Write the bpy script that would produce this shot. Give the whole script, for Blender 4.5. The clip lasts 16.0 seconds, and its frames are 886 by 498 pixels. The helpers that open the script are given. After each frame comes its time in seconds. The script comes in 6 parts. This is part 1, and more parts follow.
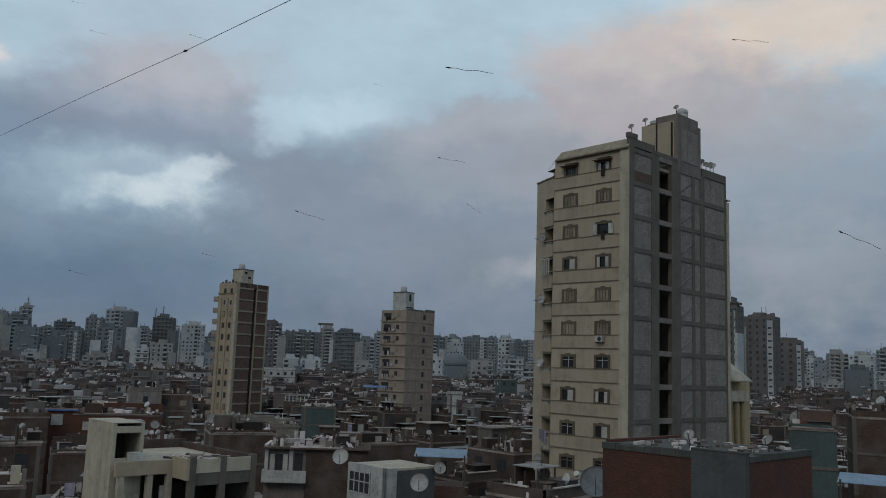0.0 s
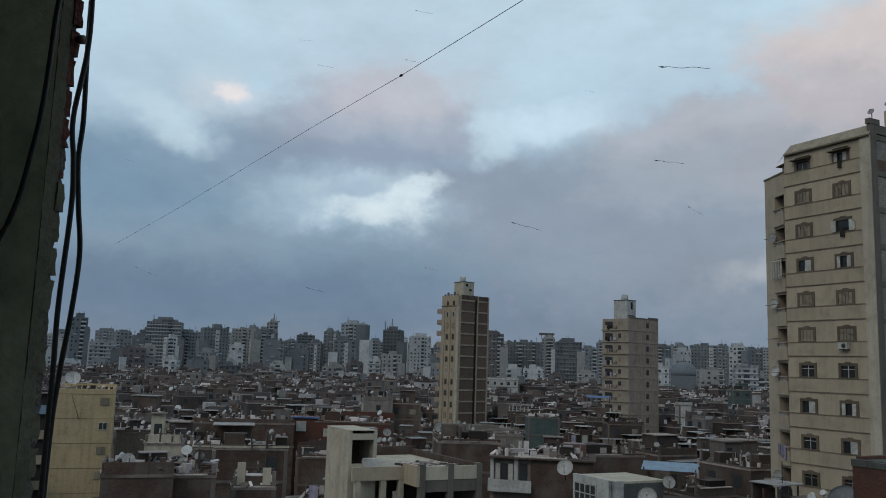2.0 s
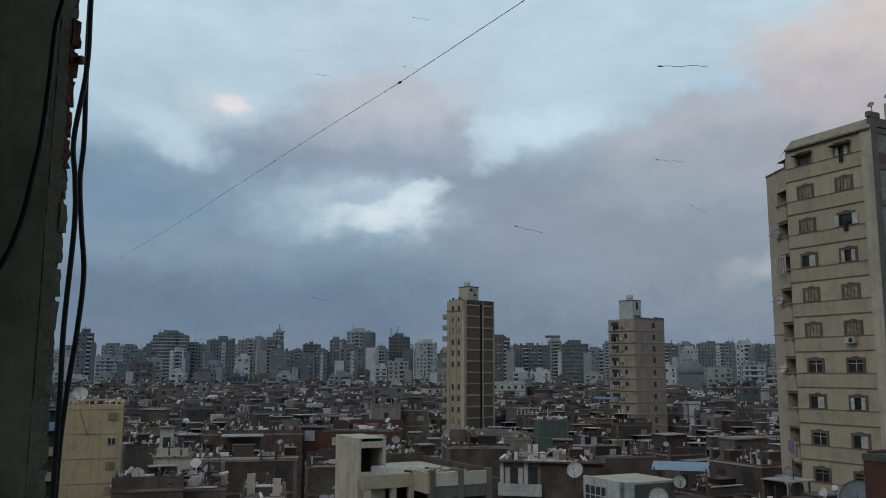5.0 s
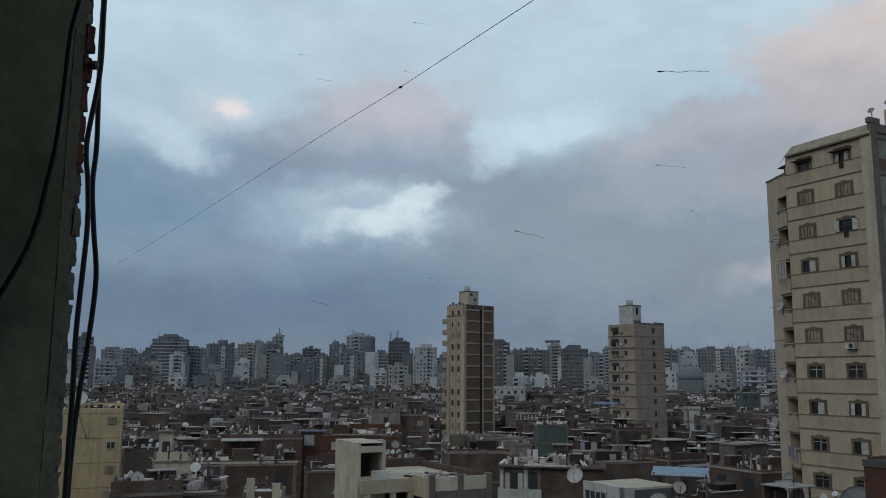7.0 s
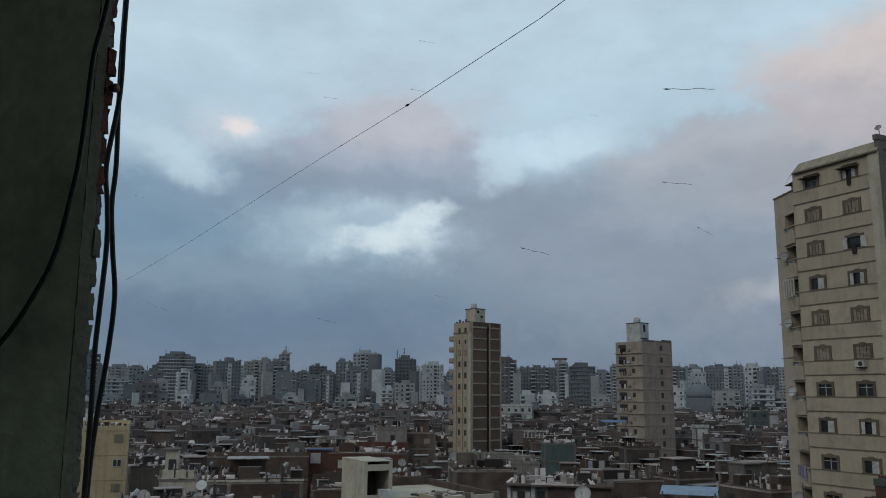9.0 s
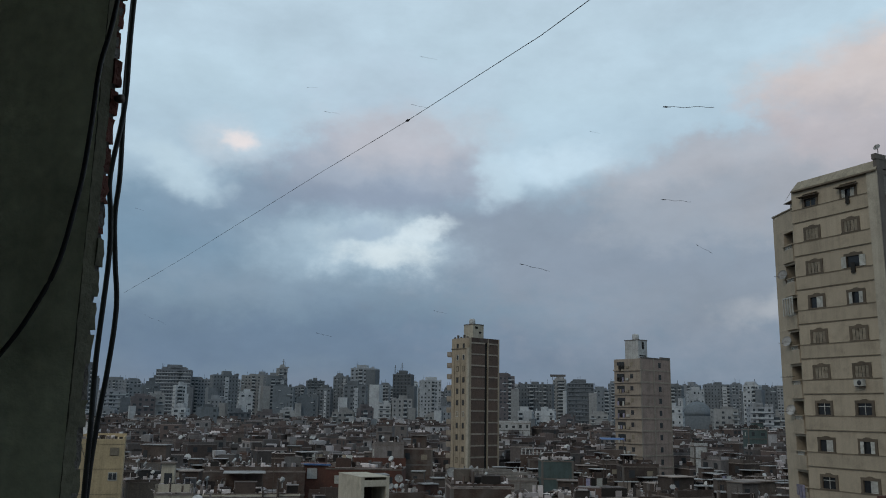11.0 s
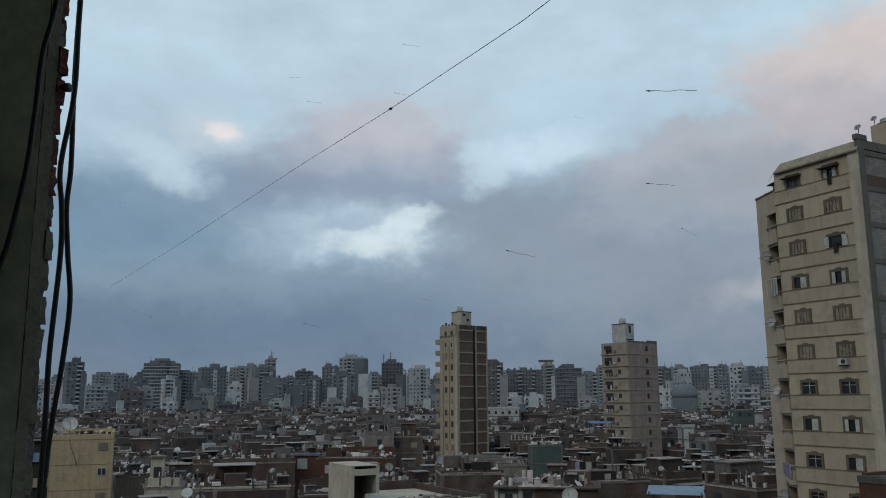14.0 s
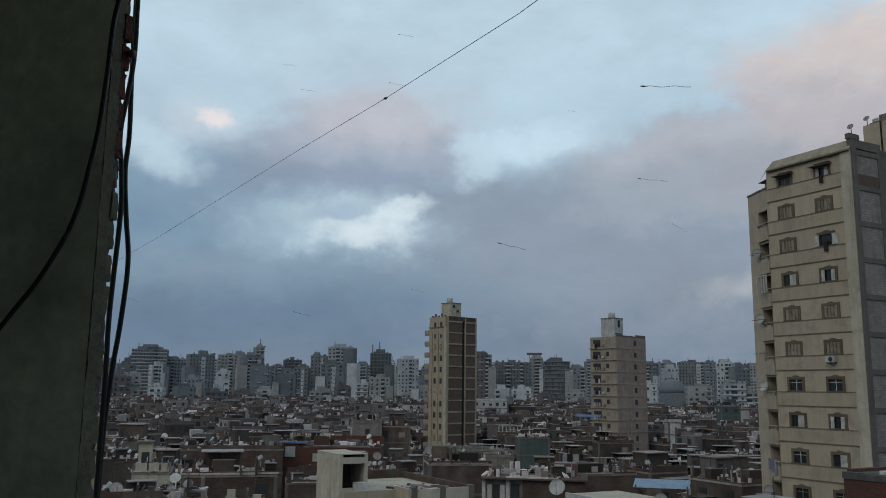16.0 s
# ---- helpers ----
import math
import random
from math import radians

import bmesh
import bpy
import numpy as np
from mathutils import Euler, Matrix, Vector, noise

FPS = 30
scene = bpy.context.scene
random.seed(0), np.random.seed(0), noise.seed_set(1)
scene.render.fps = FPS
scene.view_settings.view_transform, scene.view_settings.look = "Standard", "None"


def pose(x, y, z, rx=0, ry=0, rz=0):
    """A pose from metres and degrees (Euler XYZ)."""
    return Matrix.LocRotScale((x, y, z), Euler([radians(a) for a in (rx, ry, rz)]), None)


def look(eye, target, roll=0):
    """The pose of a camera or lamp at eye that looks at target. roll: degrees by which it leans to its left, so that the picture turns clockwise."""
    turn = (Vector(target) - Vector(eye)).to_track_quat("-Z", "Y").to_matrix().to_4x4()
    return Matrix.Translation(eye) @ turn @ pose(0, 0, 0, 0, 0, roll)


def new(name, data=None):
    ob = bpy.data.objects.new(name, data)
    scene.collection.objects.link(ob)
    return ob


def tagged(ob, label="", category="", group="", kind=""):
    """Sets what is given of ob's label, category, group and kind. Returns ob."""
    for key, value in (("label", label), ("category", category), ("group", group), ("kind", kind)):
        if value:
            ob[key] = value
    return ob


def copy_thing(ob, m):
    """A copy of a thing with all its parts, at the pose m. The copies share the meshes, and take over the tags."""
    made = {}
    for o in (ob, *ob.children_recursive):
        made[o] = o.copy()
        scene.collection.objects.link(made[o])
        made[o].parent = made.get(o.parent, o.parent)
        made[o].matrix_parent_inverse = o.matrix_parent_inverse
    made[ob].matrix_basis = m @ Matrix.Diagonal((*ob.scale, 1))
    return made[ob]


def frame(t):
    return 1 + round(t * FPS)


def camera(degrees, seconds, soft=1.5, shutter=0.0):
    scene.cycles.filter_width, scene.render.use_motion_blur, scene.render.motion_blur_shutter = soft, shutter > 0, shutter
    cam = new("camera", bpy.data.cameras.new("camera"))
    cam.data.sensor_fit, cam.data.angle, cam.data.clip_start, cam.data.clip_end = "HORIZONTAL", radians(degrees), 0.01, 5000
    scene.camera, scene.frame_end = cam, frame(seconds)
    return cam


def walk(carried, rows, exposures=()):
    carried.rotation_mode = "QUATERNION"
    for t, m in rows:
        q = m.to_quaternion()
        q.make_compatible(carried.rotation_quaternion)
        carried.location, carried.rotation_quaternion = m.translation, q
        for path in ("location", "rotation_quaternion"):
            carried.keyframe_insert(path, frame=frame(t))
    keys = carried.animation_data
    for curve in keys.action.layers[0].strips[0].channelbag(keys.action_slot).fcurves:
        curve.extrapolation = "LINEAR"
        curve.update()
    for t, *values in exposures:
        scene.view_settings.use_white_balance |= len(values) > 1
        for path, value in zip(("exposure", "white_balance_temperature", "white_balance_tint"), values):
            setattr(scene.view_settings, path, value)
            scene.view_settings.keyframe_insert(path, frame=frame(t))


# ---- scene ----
cam = camera(56.0, 16.0, soft=1.0)
PATH = [
    (0.0, pose(-0.126, -0.100, 21.964, 97.92, -2.06, -1.01)),
    (0.5, pose(-0.127, -0.101, 21.964, 97.61, -1.88, 4.91)),
    (1.0, pose(-0.117, -0.093, 21.964, 97.65, -2.00, 7.38)),
    (1.5, pose(-0.046, -0.037, 21.966, 98.28, -2.32, 11.02)),
    (2.0, pose(0.022, 0.017, 21.992, 98.07, -1.84, 14.07)),
    (2.5, pose(0.033, 0.026, 22.010, 98.31, -0.36, 11.14)),
    (3.0, pose(0.034, 0.027, 22.012, 98.54, 0.14, 10.29)),
    (3.5, pose(0.034, 0.027, 22.012, 98.61, 0.31, 11.67)),
    (4.0, pose(0.031, 0.025, 22.005, 98.52, 0.08, 14.31)),
    (6.5, pose(0.005, 0.004, 22.001, 98.39, -0.39, 14.53)),
    (7.0, pose(-0.000, -0.000, 22.000, 98.75, -0.39, 14.51)),
    (7.5, pose(-0.002, -0.002, 21.994, 98.97, -0.32, 14.58)),
    (8.0, pose(-0.003, -0.002, 21.994, 99.06, -0.25, 14.64)),
    (8.5, pose(-0.013, -0.010, 22.008, 99.27, -0.35, 14.65)),
    (9.0, pose(-0.020, -0.016, 22.006, 99.93, -0.45, 14.96)),
    (9.5, pose(-0.028, -0.022, 22.008, 100.59, -0.84, 15.10)),
    (12.0, pose(-0.021, -0.017, 21.995, 101.05, -0.67, 14.51)),
    (12.5, pose(0.017, 0.014, 22.000, 100.90, -0.31, 14.42)),
    (13.0, pose(0.040, 0.032, 22.002, 100.60, 0.09, 14.38)),
    (13.5, pose(0.036, 0.028, 22.008, 100.42, 0.18, 14.25)),
    (14.0, pose(0.029, 0.023, 22.000, 100.16, 0.34, 14.08)),
    (14.5, pose(0.019, 0.015, 21.985, 99.96, 0.31, 13.80)),
    (15.0, pose(-0.010, -0.008, 21.976, 99.82, -0.17, 13.46)),
    (15.5, pose(-0.053, -0.042, 21.961, 99.77, -0.43, 13.30)),
    (16.0, pose(-0.090, -0.071, 21.933, 99.57, -0.67, 13.26)),
]
walk(cam, PATH, exposures=[(0.0, -0.18), (1.5, 0.0), (2.0, 0.05), (2.6, -0.2), (3.3, -0.2), (3.8, -0.06), (4.5, 0.0), (9.0, 0.0), (16.0, 0.03)])

# ---- sky, sun ----
EYE_Z = 22.0
SUN_AZ, SUN_EL = -154.0, 38.0


def lin(r, g, b):
    f = lambda c: c / 12.92 if c <= 0.04045 else ((c + 0.055) / 1.055) ** 2.4
    return (f(r / 255), f(g / 255), f(b / 255), 1.0)


def make_world():
    world = bpy.data.worlds.new("evening_sky")
    scene.world = world
    world.use_nodes = True
    nt = world.node_tree
    nt.nodes.clear()
    N, K = nt.nodes.new, nt.links.new
    out, bg = N("ShaderNodeOutputWorld"), N("ShaderNodeBackground")
    K(bg.outputs[0], out.inputs[0])
    co = N("ShaderNodeTexCoord")
    sep = N("ShaderNodeSeparateXYZ")
    K(co.outputs["Generated"], sep.inputs[0])

    def m(op, a, b=None):
        n = N("ShaderNodeMath")
        n.operation = op
        for i, v in enumerate((a, b)):
            if v is None:
                continue
            if isinstance(v, (int, float)):
                n.inputs[i].default_value = v
            else:
                K(v, n.inputs[i])
        return n.outputs[0]

    x, y, z = sep.outputs
    az = m("ARCTAN2", x, y)
    flat = m("MAXIMUM", m("SQRT", m("ADD", m("MULTIPLY", x, x), m("MULTIPLY", y, y))), 0.05)
    up = m("DIVIDE", z, flat)
    pos = N("ShaderNodeCombineXYZ")
    K(az, pos.inputs[0])
    K(up, pos.inputs[1])

    def cloud_noise(scale, detail, rough, sx=1.0, sy=1.0, off=0.0):
        mp = N("ShaderNodeMapping")
        mp.inputs["Scale"].default_value = (sx, sy, 1)
        mp.inputs["Location"].default_value = (off, off * 0.7, off)
        K(pos.outputs[0], mp.inputs[0])
        n = N("ShaderNodeTexNoise")
        n.inputs["Scale"].default_value, n.inputs["Detail"].default_value, n.inputs["Roughness"].default_value = scale, detail, rough
        K(mp.outputs[0], n.inputs["Vector"])
        return n

    puffs = cloud_noise(24.0, 8, 0.62, 1.0, 1.3, 3.1).outputs[0]
    # rolling rims: the bank outlines are pushed about at two sizes
    bent = pos.outputs[0]
    for size, push, off in ((7.0, (0.13, 0.075, 0.0), 1.7), (19.0, (0.05, 0.04, 0.0), 5.2)):
        wn = cloud_noise(size, 5, 0.55, 1.0, 1.3, off)
        ws = N("ShaderNodeVectorMath")
        ws.operation = "SUBTRACT"
        ws.inputs[1].default_value = (0.5, 0.5, 0.5)
        K(wn.outputs["Color"], ws.inputs[0])
        wm = N("ShaderNodeVectorMath")
        wm.operation = "MULTIPLY_ADD"
        wm.inputs[1].default_value = push
        K(ws.outputs[0], wm.inputs[0])
        K(bent, wm.inputs[2])
        bent = wm.outputs[0]

    # clear sky above the cloud deck
    clear = N("ShaderNodeTexSky")
    clear.sky_type, clear.sun_disc = "NISHITA", False
    clear.sun_elevation, clear.sun_rotation = radians(SUN_EL), radians(SUN_AZ)
    scale = N("ShaderNodeVectorMath")
    scale.operation = "SCALE"
    scale.inputs["Scale"].default_value = 0.05
    K(clear.outputs[0], scale.inputs[0])

    def shown(c):
        return tuple(v / 1.22 for v in lin(c[0] + 1, c[1], c[2] - 2)[:3]) + (1.0,)

    ramp = N("ShaderNodeValToRGB")
    r = ramp.color_ramp
    r.elements[0].position, r.elements[0].color = 0.0, shown((108, 122, 146))
    r.elements[1].position, r.elements[1].color = 1.0, shown((190, 211, 227))
    for p, c in ((0.07, (102, 122, 146)), (0.15, (106, 130, 153)), (0.25, (124, 148, 169)), (0.36, (150, 174, 193)), (0.45, (174, 199, 217)), (0.60, (188, 213, 229))):
        e = r.elements.new(p)
        e.color = shown(c)
    lift = cloud_noise(3.0, 4, 0.5, 1, 2.0, 9.0)
    K(m("ADD", m("MULTIPLY", up, 1.5), m("MULTIPLY", m("SUBTRACT", lift.outputs[0], 0.5), 0.2)), ramp.inputs[0])

    def mix(a, b, fac):
        n = N("ShaderNodeMix")
        n.data_type = "RGBA"
        if isinstance(fac, float):
            n.inputs[0].default_value = fac
        else:
            K(fac, n.inputs[0])
        for s, v in ((6, a), (7, b)):
            if isinstance(v, tuple):
                n.inputs[s].default_value = v
            else:
                K(v, n.inputs[s])
        return n.outputs[2]

    col = mix(ramp.outputs[0], scale.outputs[0], 0.12)
    # loose cloud everywhere
    loose = cloud_noise(2.6, 6, 0.6, 1.0, 2.4, 0.4)
    lr = N("ShaderNodeMapRange")
    lr.inputs[1].default_value, lr.inputs[2].default_value, lr.inputs[4].default_value = 0.45, 0.75, 0.3
    K(loose.outputs[0], lr.inputs[0])
    col = mix(col, shown((142, 158, 176)), lr.outputs[0])

    def cloud(colour, bearing, height, wide, tall, amount, edge=0.5, puff=0.9, turn=0.0):
        """A bank or a gap with a ragged rim: its middle, half width in degrees, half height as a slope."""
        nonlocal col
        mp = N("ShaderNodeMapping")
        mp.vector_type = "TEXTURE"
        mp.inputs["Location"].default_value = (radians(bearing), height, 0)
        mp.inputs["Rotation"].default_value = (0, 0, radians(turn))
        mp.inputs["Scale"].default_value = (radians(wide), tall, 1)
        K(bent, mp.inputs[0])
        ln = N("ShaderNodeVectorMath")
        ln.operation = "LENGTH"
        K(mp.outputs[0], ln.inputs[0])
        rim = N("ShaderNodeMapRange")
        rim.interpolation_type = "SMOOTHSTEP"
        for i, q in enumerate((1 - edge, 1 + edge, amount, 0.0)):
            rim.inputs[i + 1].default_value = q
        K(m("ADD", ln.outputs["Value"], m("MULTIPLY", m("SUBTRACT", puffs, 0.5), 2 * puff)), rim.inputs[0])
        col = mix(col, shown(colour), rim.outputs[0])

    # low haze and the grey deck
    cloud((97, 118, 144), -26, 0.075, 22, 0.035, 0.6, 0.8)
    cloud((138, 148, 163), 6, 0.15, 17, 0.09, 0.75, 0.8)
    cloud((156, 164, 177), 26, 0.12, 9, 0.07, 0.7, 0.8)
    cloud((110, 138, 162), -37, 0.205, 9, 0.06, 0.85, 0.5, 0.4)
    cloud((124, 146, 168), -26.5, 0.24, 7, 0.045, 0.8, 0.5, 0.4)
    cloud((134, 148, 166), -6, 0.21, 14, 0.055, 0.85, 0.5, 0.4)
    cloud((149, 161, 176), 5.0, 0.262, 10, 0.066, 0.95, 0.22, 0.3, 6)
    cloud((182, 188, 199), 6.5, 0.302, 8.5, 0.026, 0.7, 0.8, 0.6, 6)
    # the rosy cloud over the middle
    cloud((176, 194, 212), -19.0, 0.395, 6, 0.05, 0.5, 0.7)
    cloud((150, 162, 180), -19.5, 0.292, 7.6, 0.056, 0.92, 0.3, 0.4)
    cloud((184, 186, 196), -18.0, 0.335, 5.5, 0.034, 0.75, 0.7, 0.5)
    cloud((130, 146, 168), -20.5, 0.25, 7.5, 0.024, 0.75, 0.6, 0.5)
    # clear gaps beside it
    cloud((184, 206, 220), -33.4, 0.285, 3.0, 0.02, 0.7, 0.7, 0.6, -32)
    cloud((190, 202, 214), -29.8, 0.318, 2.2, 0.024, 0.6, 0.8, 0.6)
    cloud((230, 219, 218), -29.2, 0.322, 0.6, 0.010, 0.7, 1.0, 0.7)
    cloud((192, 215, 231), -7.0, 0.305, 4.4, 0.02, 0.7, 0.7, 0.5, 8)
    cloud((184, 208, 224), -11.8, 0.285, 1.6, 0.028, 0.75, 0.6, 0.5)
    # the bright rift
    cloud((164, 188, 206), -20.8, 0.192, 6.5, 0.034, 0.8, 0.8, 0.7)
    cloud((190, 208, 220), -19.0, 0.19, 3.3, 0.02, 0.6, 1.0, 1.3, 8)
    cloud((212, 225, 231), -18.8, 0.181, 2.4, 0.011, 0.62, 1.0, 1.2)
    cloud((206, 221, 230), -16.4, 0.208, 2.2, 0.010, 0.75, 0.8, 0.9, 20)
    cloud((146, 168, 190), -20.0, 0.203, 1.5, 0.007, 0.6, 0.8, 0.9, 10)
    # the towering cloud, rose to peach at its top
    cloud((180, 205, 222), 10, 0.455, 10, 0.032, 0.7, 0.5, 0.5)
    cloud((160, 165, 176), 14, 0.265, 11, 0.055, 0.75, 0.6, 0.5)
    cloud((178, 176, 184), 15.5, 0.345, 9.0, 0.075, 0.92, 0.3, 0.4)
    cloud((205, 198, 199), 13, 0.385, 5.5, 0.042, 0.75, 0.7, 0.6)
    cloud((164, 168, 177), 23.5, 0.30, 6.0, 0.045, 0.7, 0.6)
    cloud((228, 212, 199), 24.5, 0.408, 7, 0.048, 0.8, 0.8, 0.7)
    cloud((152, 165, 180), 25, 0.22, 7, 0.05, 0.6, 0.8)
    cloud((170, 177, 186), 7.3, 0.119, 2.6, 0.014, 0.7, 0.9, 0.8)
    # fine structure
    fine = cloud_noise(8.0, 9, 0.62, 1.0, 1.6, 7.7)
    fm = N("ShaderNodeMapRange")
    fm.inputs[3].default_value, fm.inputs[4].default_value = 0.80, 1.20
    K(fine.outputs[0], fm.inputs[0])
    fin = N("ShaderNodeVectorMath")
    fin.operation = "SCALE"
    K(col, fin.inputs[0])
    K(fm.outputs[0], fin.inputs["Scale"])
    K(fin.outputs[0], bg.inputs[0])
    bg.inputs[1].default_value = 1.3


make_world()
sun = new("sun", bpy.data.lights.new("sun", "SUN"))
sun.data.energy, sun.data.angle, sun.data.color = 0.58, radians(25), (1.0, 0.88, 0.70)
sun.matrix_world = look((0, 0, 0), (-math.sin(radians(SUN_AZ)) * math.cos(radians(SUN_EL)), -math.cos(radians(SUN_AZ)) * math.cos(radians(SUN_EL)), -math.sin(radians(SUN_EL))))


# ---- materials ----
def surface(name, colour, second=None, rough=0.9, patch=0.5, grain=9.0, streak=0.0, pick=None, vary=0.25, bump=0.3, metal=0.0, palette=(), brick=None):
    """A worn procedural surface: two colours in patches, grain, run-off streaks, a value that varies by object or by island."""
    mat = bpy.data.materials.new(name)
    mat.use_nodes = True
    nt = mat.node_tree
    N, K = nt.nodes.new, nt.links.new
    bs = nt.nodes["Principled BSDF"]
    bs.inputs["Roughness"].default_value, bs.inputs["Metallic"].default_value = rough, metal
    bs.inputs["Specular IOR Level"].default_value = 0.3
    co = N("ShaderNodeTexCoord")
    vec = co.outputs["Object"]
    rnd = None
    if pick == "object":
        rnd = N("ShaderNodeObjectInfo").outputs["Random"]
    elif pick == "island":
        rnd = N("ShaderNodeNewGeometry").outputs["Random Per Island"]
    if rnd is not None:
        off = N("ShaderNodeVectorMath")
        off.operation = "MULTIPLY_ADD"
        off.inputs[1].default_value = (1, 1, 1)
        sc = N("ShaderNodeMath")
        sc.operation = "MULTIPLY"
        sc.inputs[1].default_value = 137.0
        K(rnd, sc.inputs[0])
        cmb = N("ShaderNodeCombineXYZ")
        K(sc.outputs[0], cmb.inputs[0])
        K(sc.outputs[0], cmb.inputs[1])
        K(vec, off.inputs[0])
        K(cmb.outputs[0], off.inputs[2])
        vec = off.outputs[0]

    def tex(scale, detail, stretch=(1, 1, 1)):
        mp = N("ShaderNodeMapping")
        mp.inputs["Scale"].default_value = stretch
        K(vec, mp.inputs[0])
        n = N("ShaderNodeTexNoise")
        n.inputs["Scale"].default_value, n.inputs["Detail"].default_value, n.inputs["Roughness"].default_value = scale, detail, 0.62
        K(mp.outputs[0], n.inputs["Vector"])
        return n.outputs[0]

    def rng(v, a, b, c, d):
        n = N("ShaderNodeMapRange")
        for i, q in enumerate((a, b, c, d)):
            n.inputs[i + 1].default_value = q
        K(v, n.inputs[0])
        return n.outputs[0]

    def mix(a, b, fac, mode="MIX"):
        n = N("ShaderNodeMix")
        n.data_type, n.blend_type = "RGBA", mode
        for s, v in ((0, fac), (6, a), (7, b)):
            if isinstance(v, (tuple, float)):
                n.inputs[s].default_value = v
            else:
                K(v, n.inputs[s])
        return n.outputs[2]

    def rgb(c):
        return (*c, 1.0)

    base = rgb(colour)
    if palette:
        rp = N("ShaderNodeValToRGB")
        rp.color_ramp.interpolation = "CONSTANT"
        for i, c in enumerate(palette):
            e = rp.color_ramp.elements[i] if i < 2 else rp.color_ramp.elements.new(0.5)
            e.position, e.color = i / len(palette), rgb(c)
        K(rnd, rp.inputs[0])
        base = rp.outputs[0]
    if brick:
        bw, bh, mortar = brick
        s3 = N("ShaderNodeSeparateXYZ")
        K(vec, s3.inputs[0])
        ad = N("ShaderNodeMath")
        K(s3.outputs[0], ad.inputs[0])
        K(s3.outputs[1], ad.inputs[1])
        cb = N("ShaderNodeCombineXYZ")
        K(ad.outputs[0], cb.inputs[0])
        K(s3.outputs[2], cb.inputs[1])
        bt = N("ShaderNodeTexBrick")
        bt.inputs["Scale"].default_value = 1.0
        bt.inputs["Brick Width"].default_value, bt.inputs["Row Height"].default_value, bt.inputs["Mortar Size"].default_value = bw, bh, 0.007 + 0.08 * bh
        bt.inputs["Color1"].default_value, bt.inputs["Color2"].default_value = (0.78, 0.78, 0.78, 1), (1.15, 1.15, 1.15, 1)
        bt.inputs["Mortar"].default_value = mortar
        K(cb.outputs[0], bt.inputs["Vector"])
        base = mix(base, bt.outputs[0], 1.0, "MULTIPLY")
    if second:
        base = mix(base, rgb(second), rng(tex(patch, 5), 0.42, 0.68, 0.0, 0.85))
    g = tex(grain, 4)
    base = mix(base, (0.0, 0.0, 0.0, 1), rng(g, 0.3, 0.75, 0.28, 0.0))
    base = mix(base, (0.02, 0.018, 0.015, 1), rng(tex(patch * 2.3, 6), 0.5, 0.8, 0.0, 0.4))
    if streak:
        base = mix(base, (0.03, 0.027, 0.022, 1), rng(tex(1.0, 4, (2.2, 2.2, 0.12)), 0.45, 0.8, 0.0, streak))
    if rnd is not None:
        sc = N("ShaderNodeMath")
        sc.operation = "MULTIPLY"
        sc.inputs[1].default_value = 7.31
        K(rnd, sc.inputs[0])
        fr = N("ShaderNodeMath")
        fr.operation = "FRACT"
        K(sc.outputs[0], fr.inputs[0])
        hs = N("ShaderNodeHueSaturation")
        K(rng(fr.outputs[0], 0, 1, 1 - vary, 1 + vary), hs.inputs["Value"])
        K(base, hs.inputs["Color"])
        base = hs.outputs[0]
    K(base, bs.inputs["Base Color"])
    if bump:
        bp = N("ShaderNodeBump")
        bp.inputs["Strength"].default_value, bp.inputs["Distance"].default_value = bump, 0.02
        K(g, bp.inputs["Height"])
        K(bp.outputs[0], bs.inputs["Normal"])
    return mat


MORTAR = (0.75, 0.72, 0.68, 1)
TOWNMIX = ((0.094, 0.050, 0.041), (0.077, 0.054, 0.047), (0.134, 0.112, 0.100), (0.059, 0.043, 0.038), (0.086, 0.062, 0.053), (0.214, 0.177, 0.147), (0.068, 0.049, 0.042), (0.105, 0.090, 0.086), (0.107, 0.053, 0.042), (0.353, 0.306, 0.284), (0.086, 0.063, 0.055), (0.134, 0.128, 0.127), (0.161, 0.131, 0.113))
# far walls, greyer and less red than TOWNMIX: distance haze mixed into the colours
HAZYMIX = ((0.173, 0.153, 0.145), (0.122, 0.103, 0.096), (0.255, 0.236, 0.229), (0.097, 0.083, 0.078), (0.335, 0.321, 0.321), (0.147, 0.133, 0.128), (0.122, 0.093, 0.084), (0.203, 0.198, 0.202), (0.488, 0.475, 0.479), (0.102, 0.083, 0.077), (0.142, 0.129, 0.125), (0.117, 0.099, 0.094))
M_TOWN = surface("townhouse_wall", (0.2, 0.15, 0.12), (0.125, 0.10, 0.085), 0.93, 0.22, 5, 0.3, "object", 0.3, 0.4, palette=TOWNMIX, brick=(0.26, 0.075, MORTAR))
M_FRAG = surface("pen_brickwork", (0.1, 0.08, 0.07), (0.08, 0.07, 0.06), 0.95, 0.4, 6, 0.2, "island", 0.3, 0.0, palette=TOWNMIX)
M_FARTOWN = surface("hazy_townhouse_wall", (0.2, 0.15, 0.12), None, 0.95, 0.2, 2, 0.3, "island", 0.35, 0.0, palette=HAZYMIX)
# dust colour, made paler to carry the sky light on roof tops
M_ROOF = surface("dusty_roof", (0.268, 0.223, 0.196), (0.107, 0.082, 0.069), 0.95, 0.5, 5, 0, "object", 0.4, 0.4)
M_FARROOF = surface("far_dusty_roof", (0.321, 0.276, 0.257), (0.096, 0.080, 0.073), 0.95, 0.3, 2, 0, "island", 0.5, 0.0)
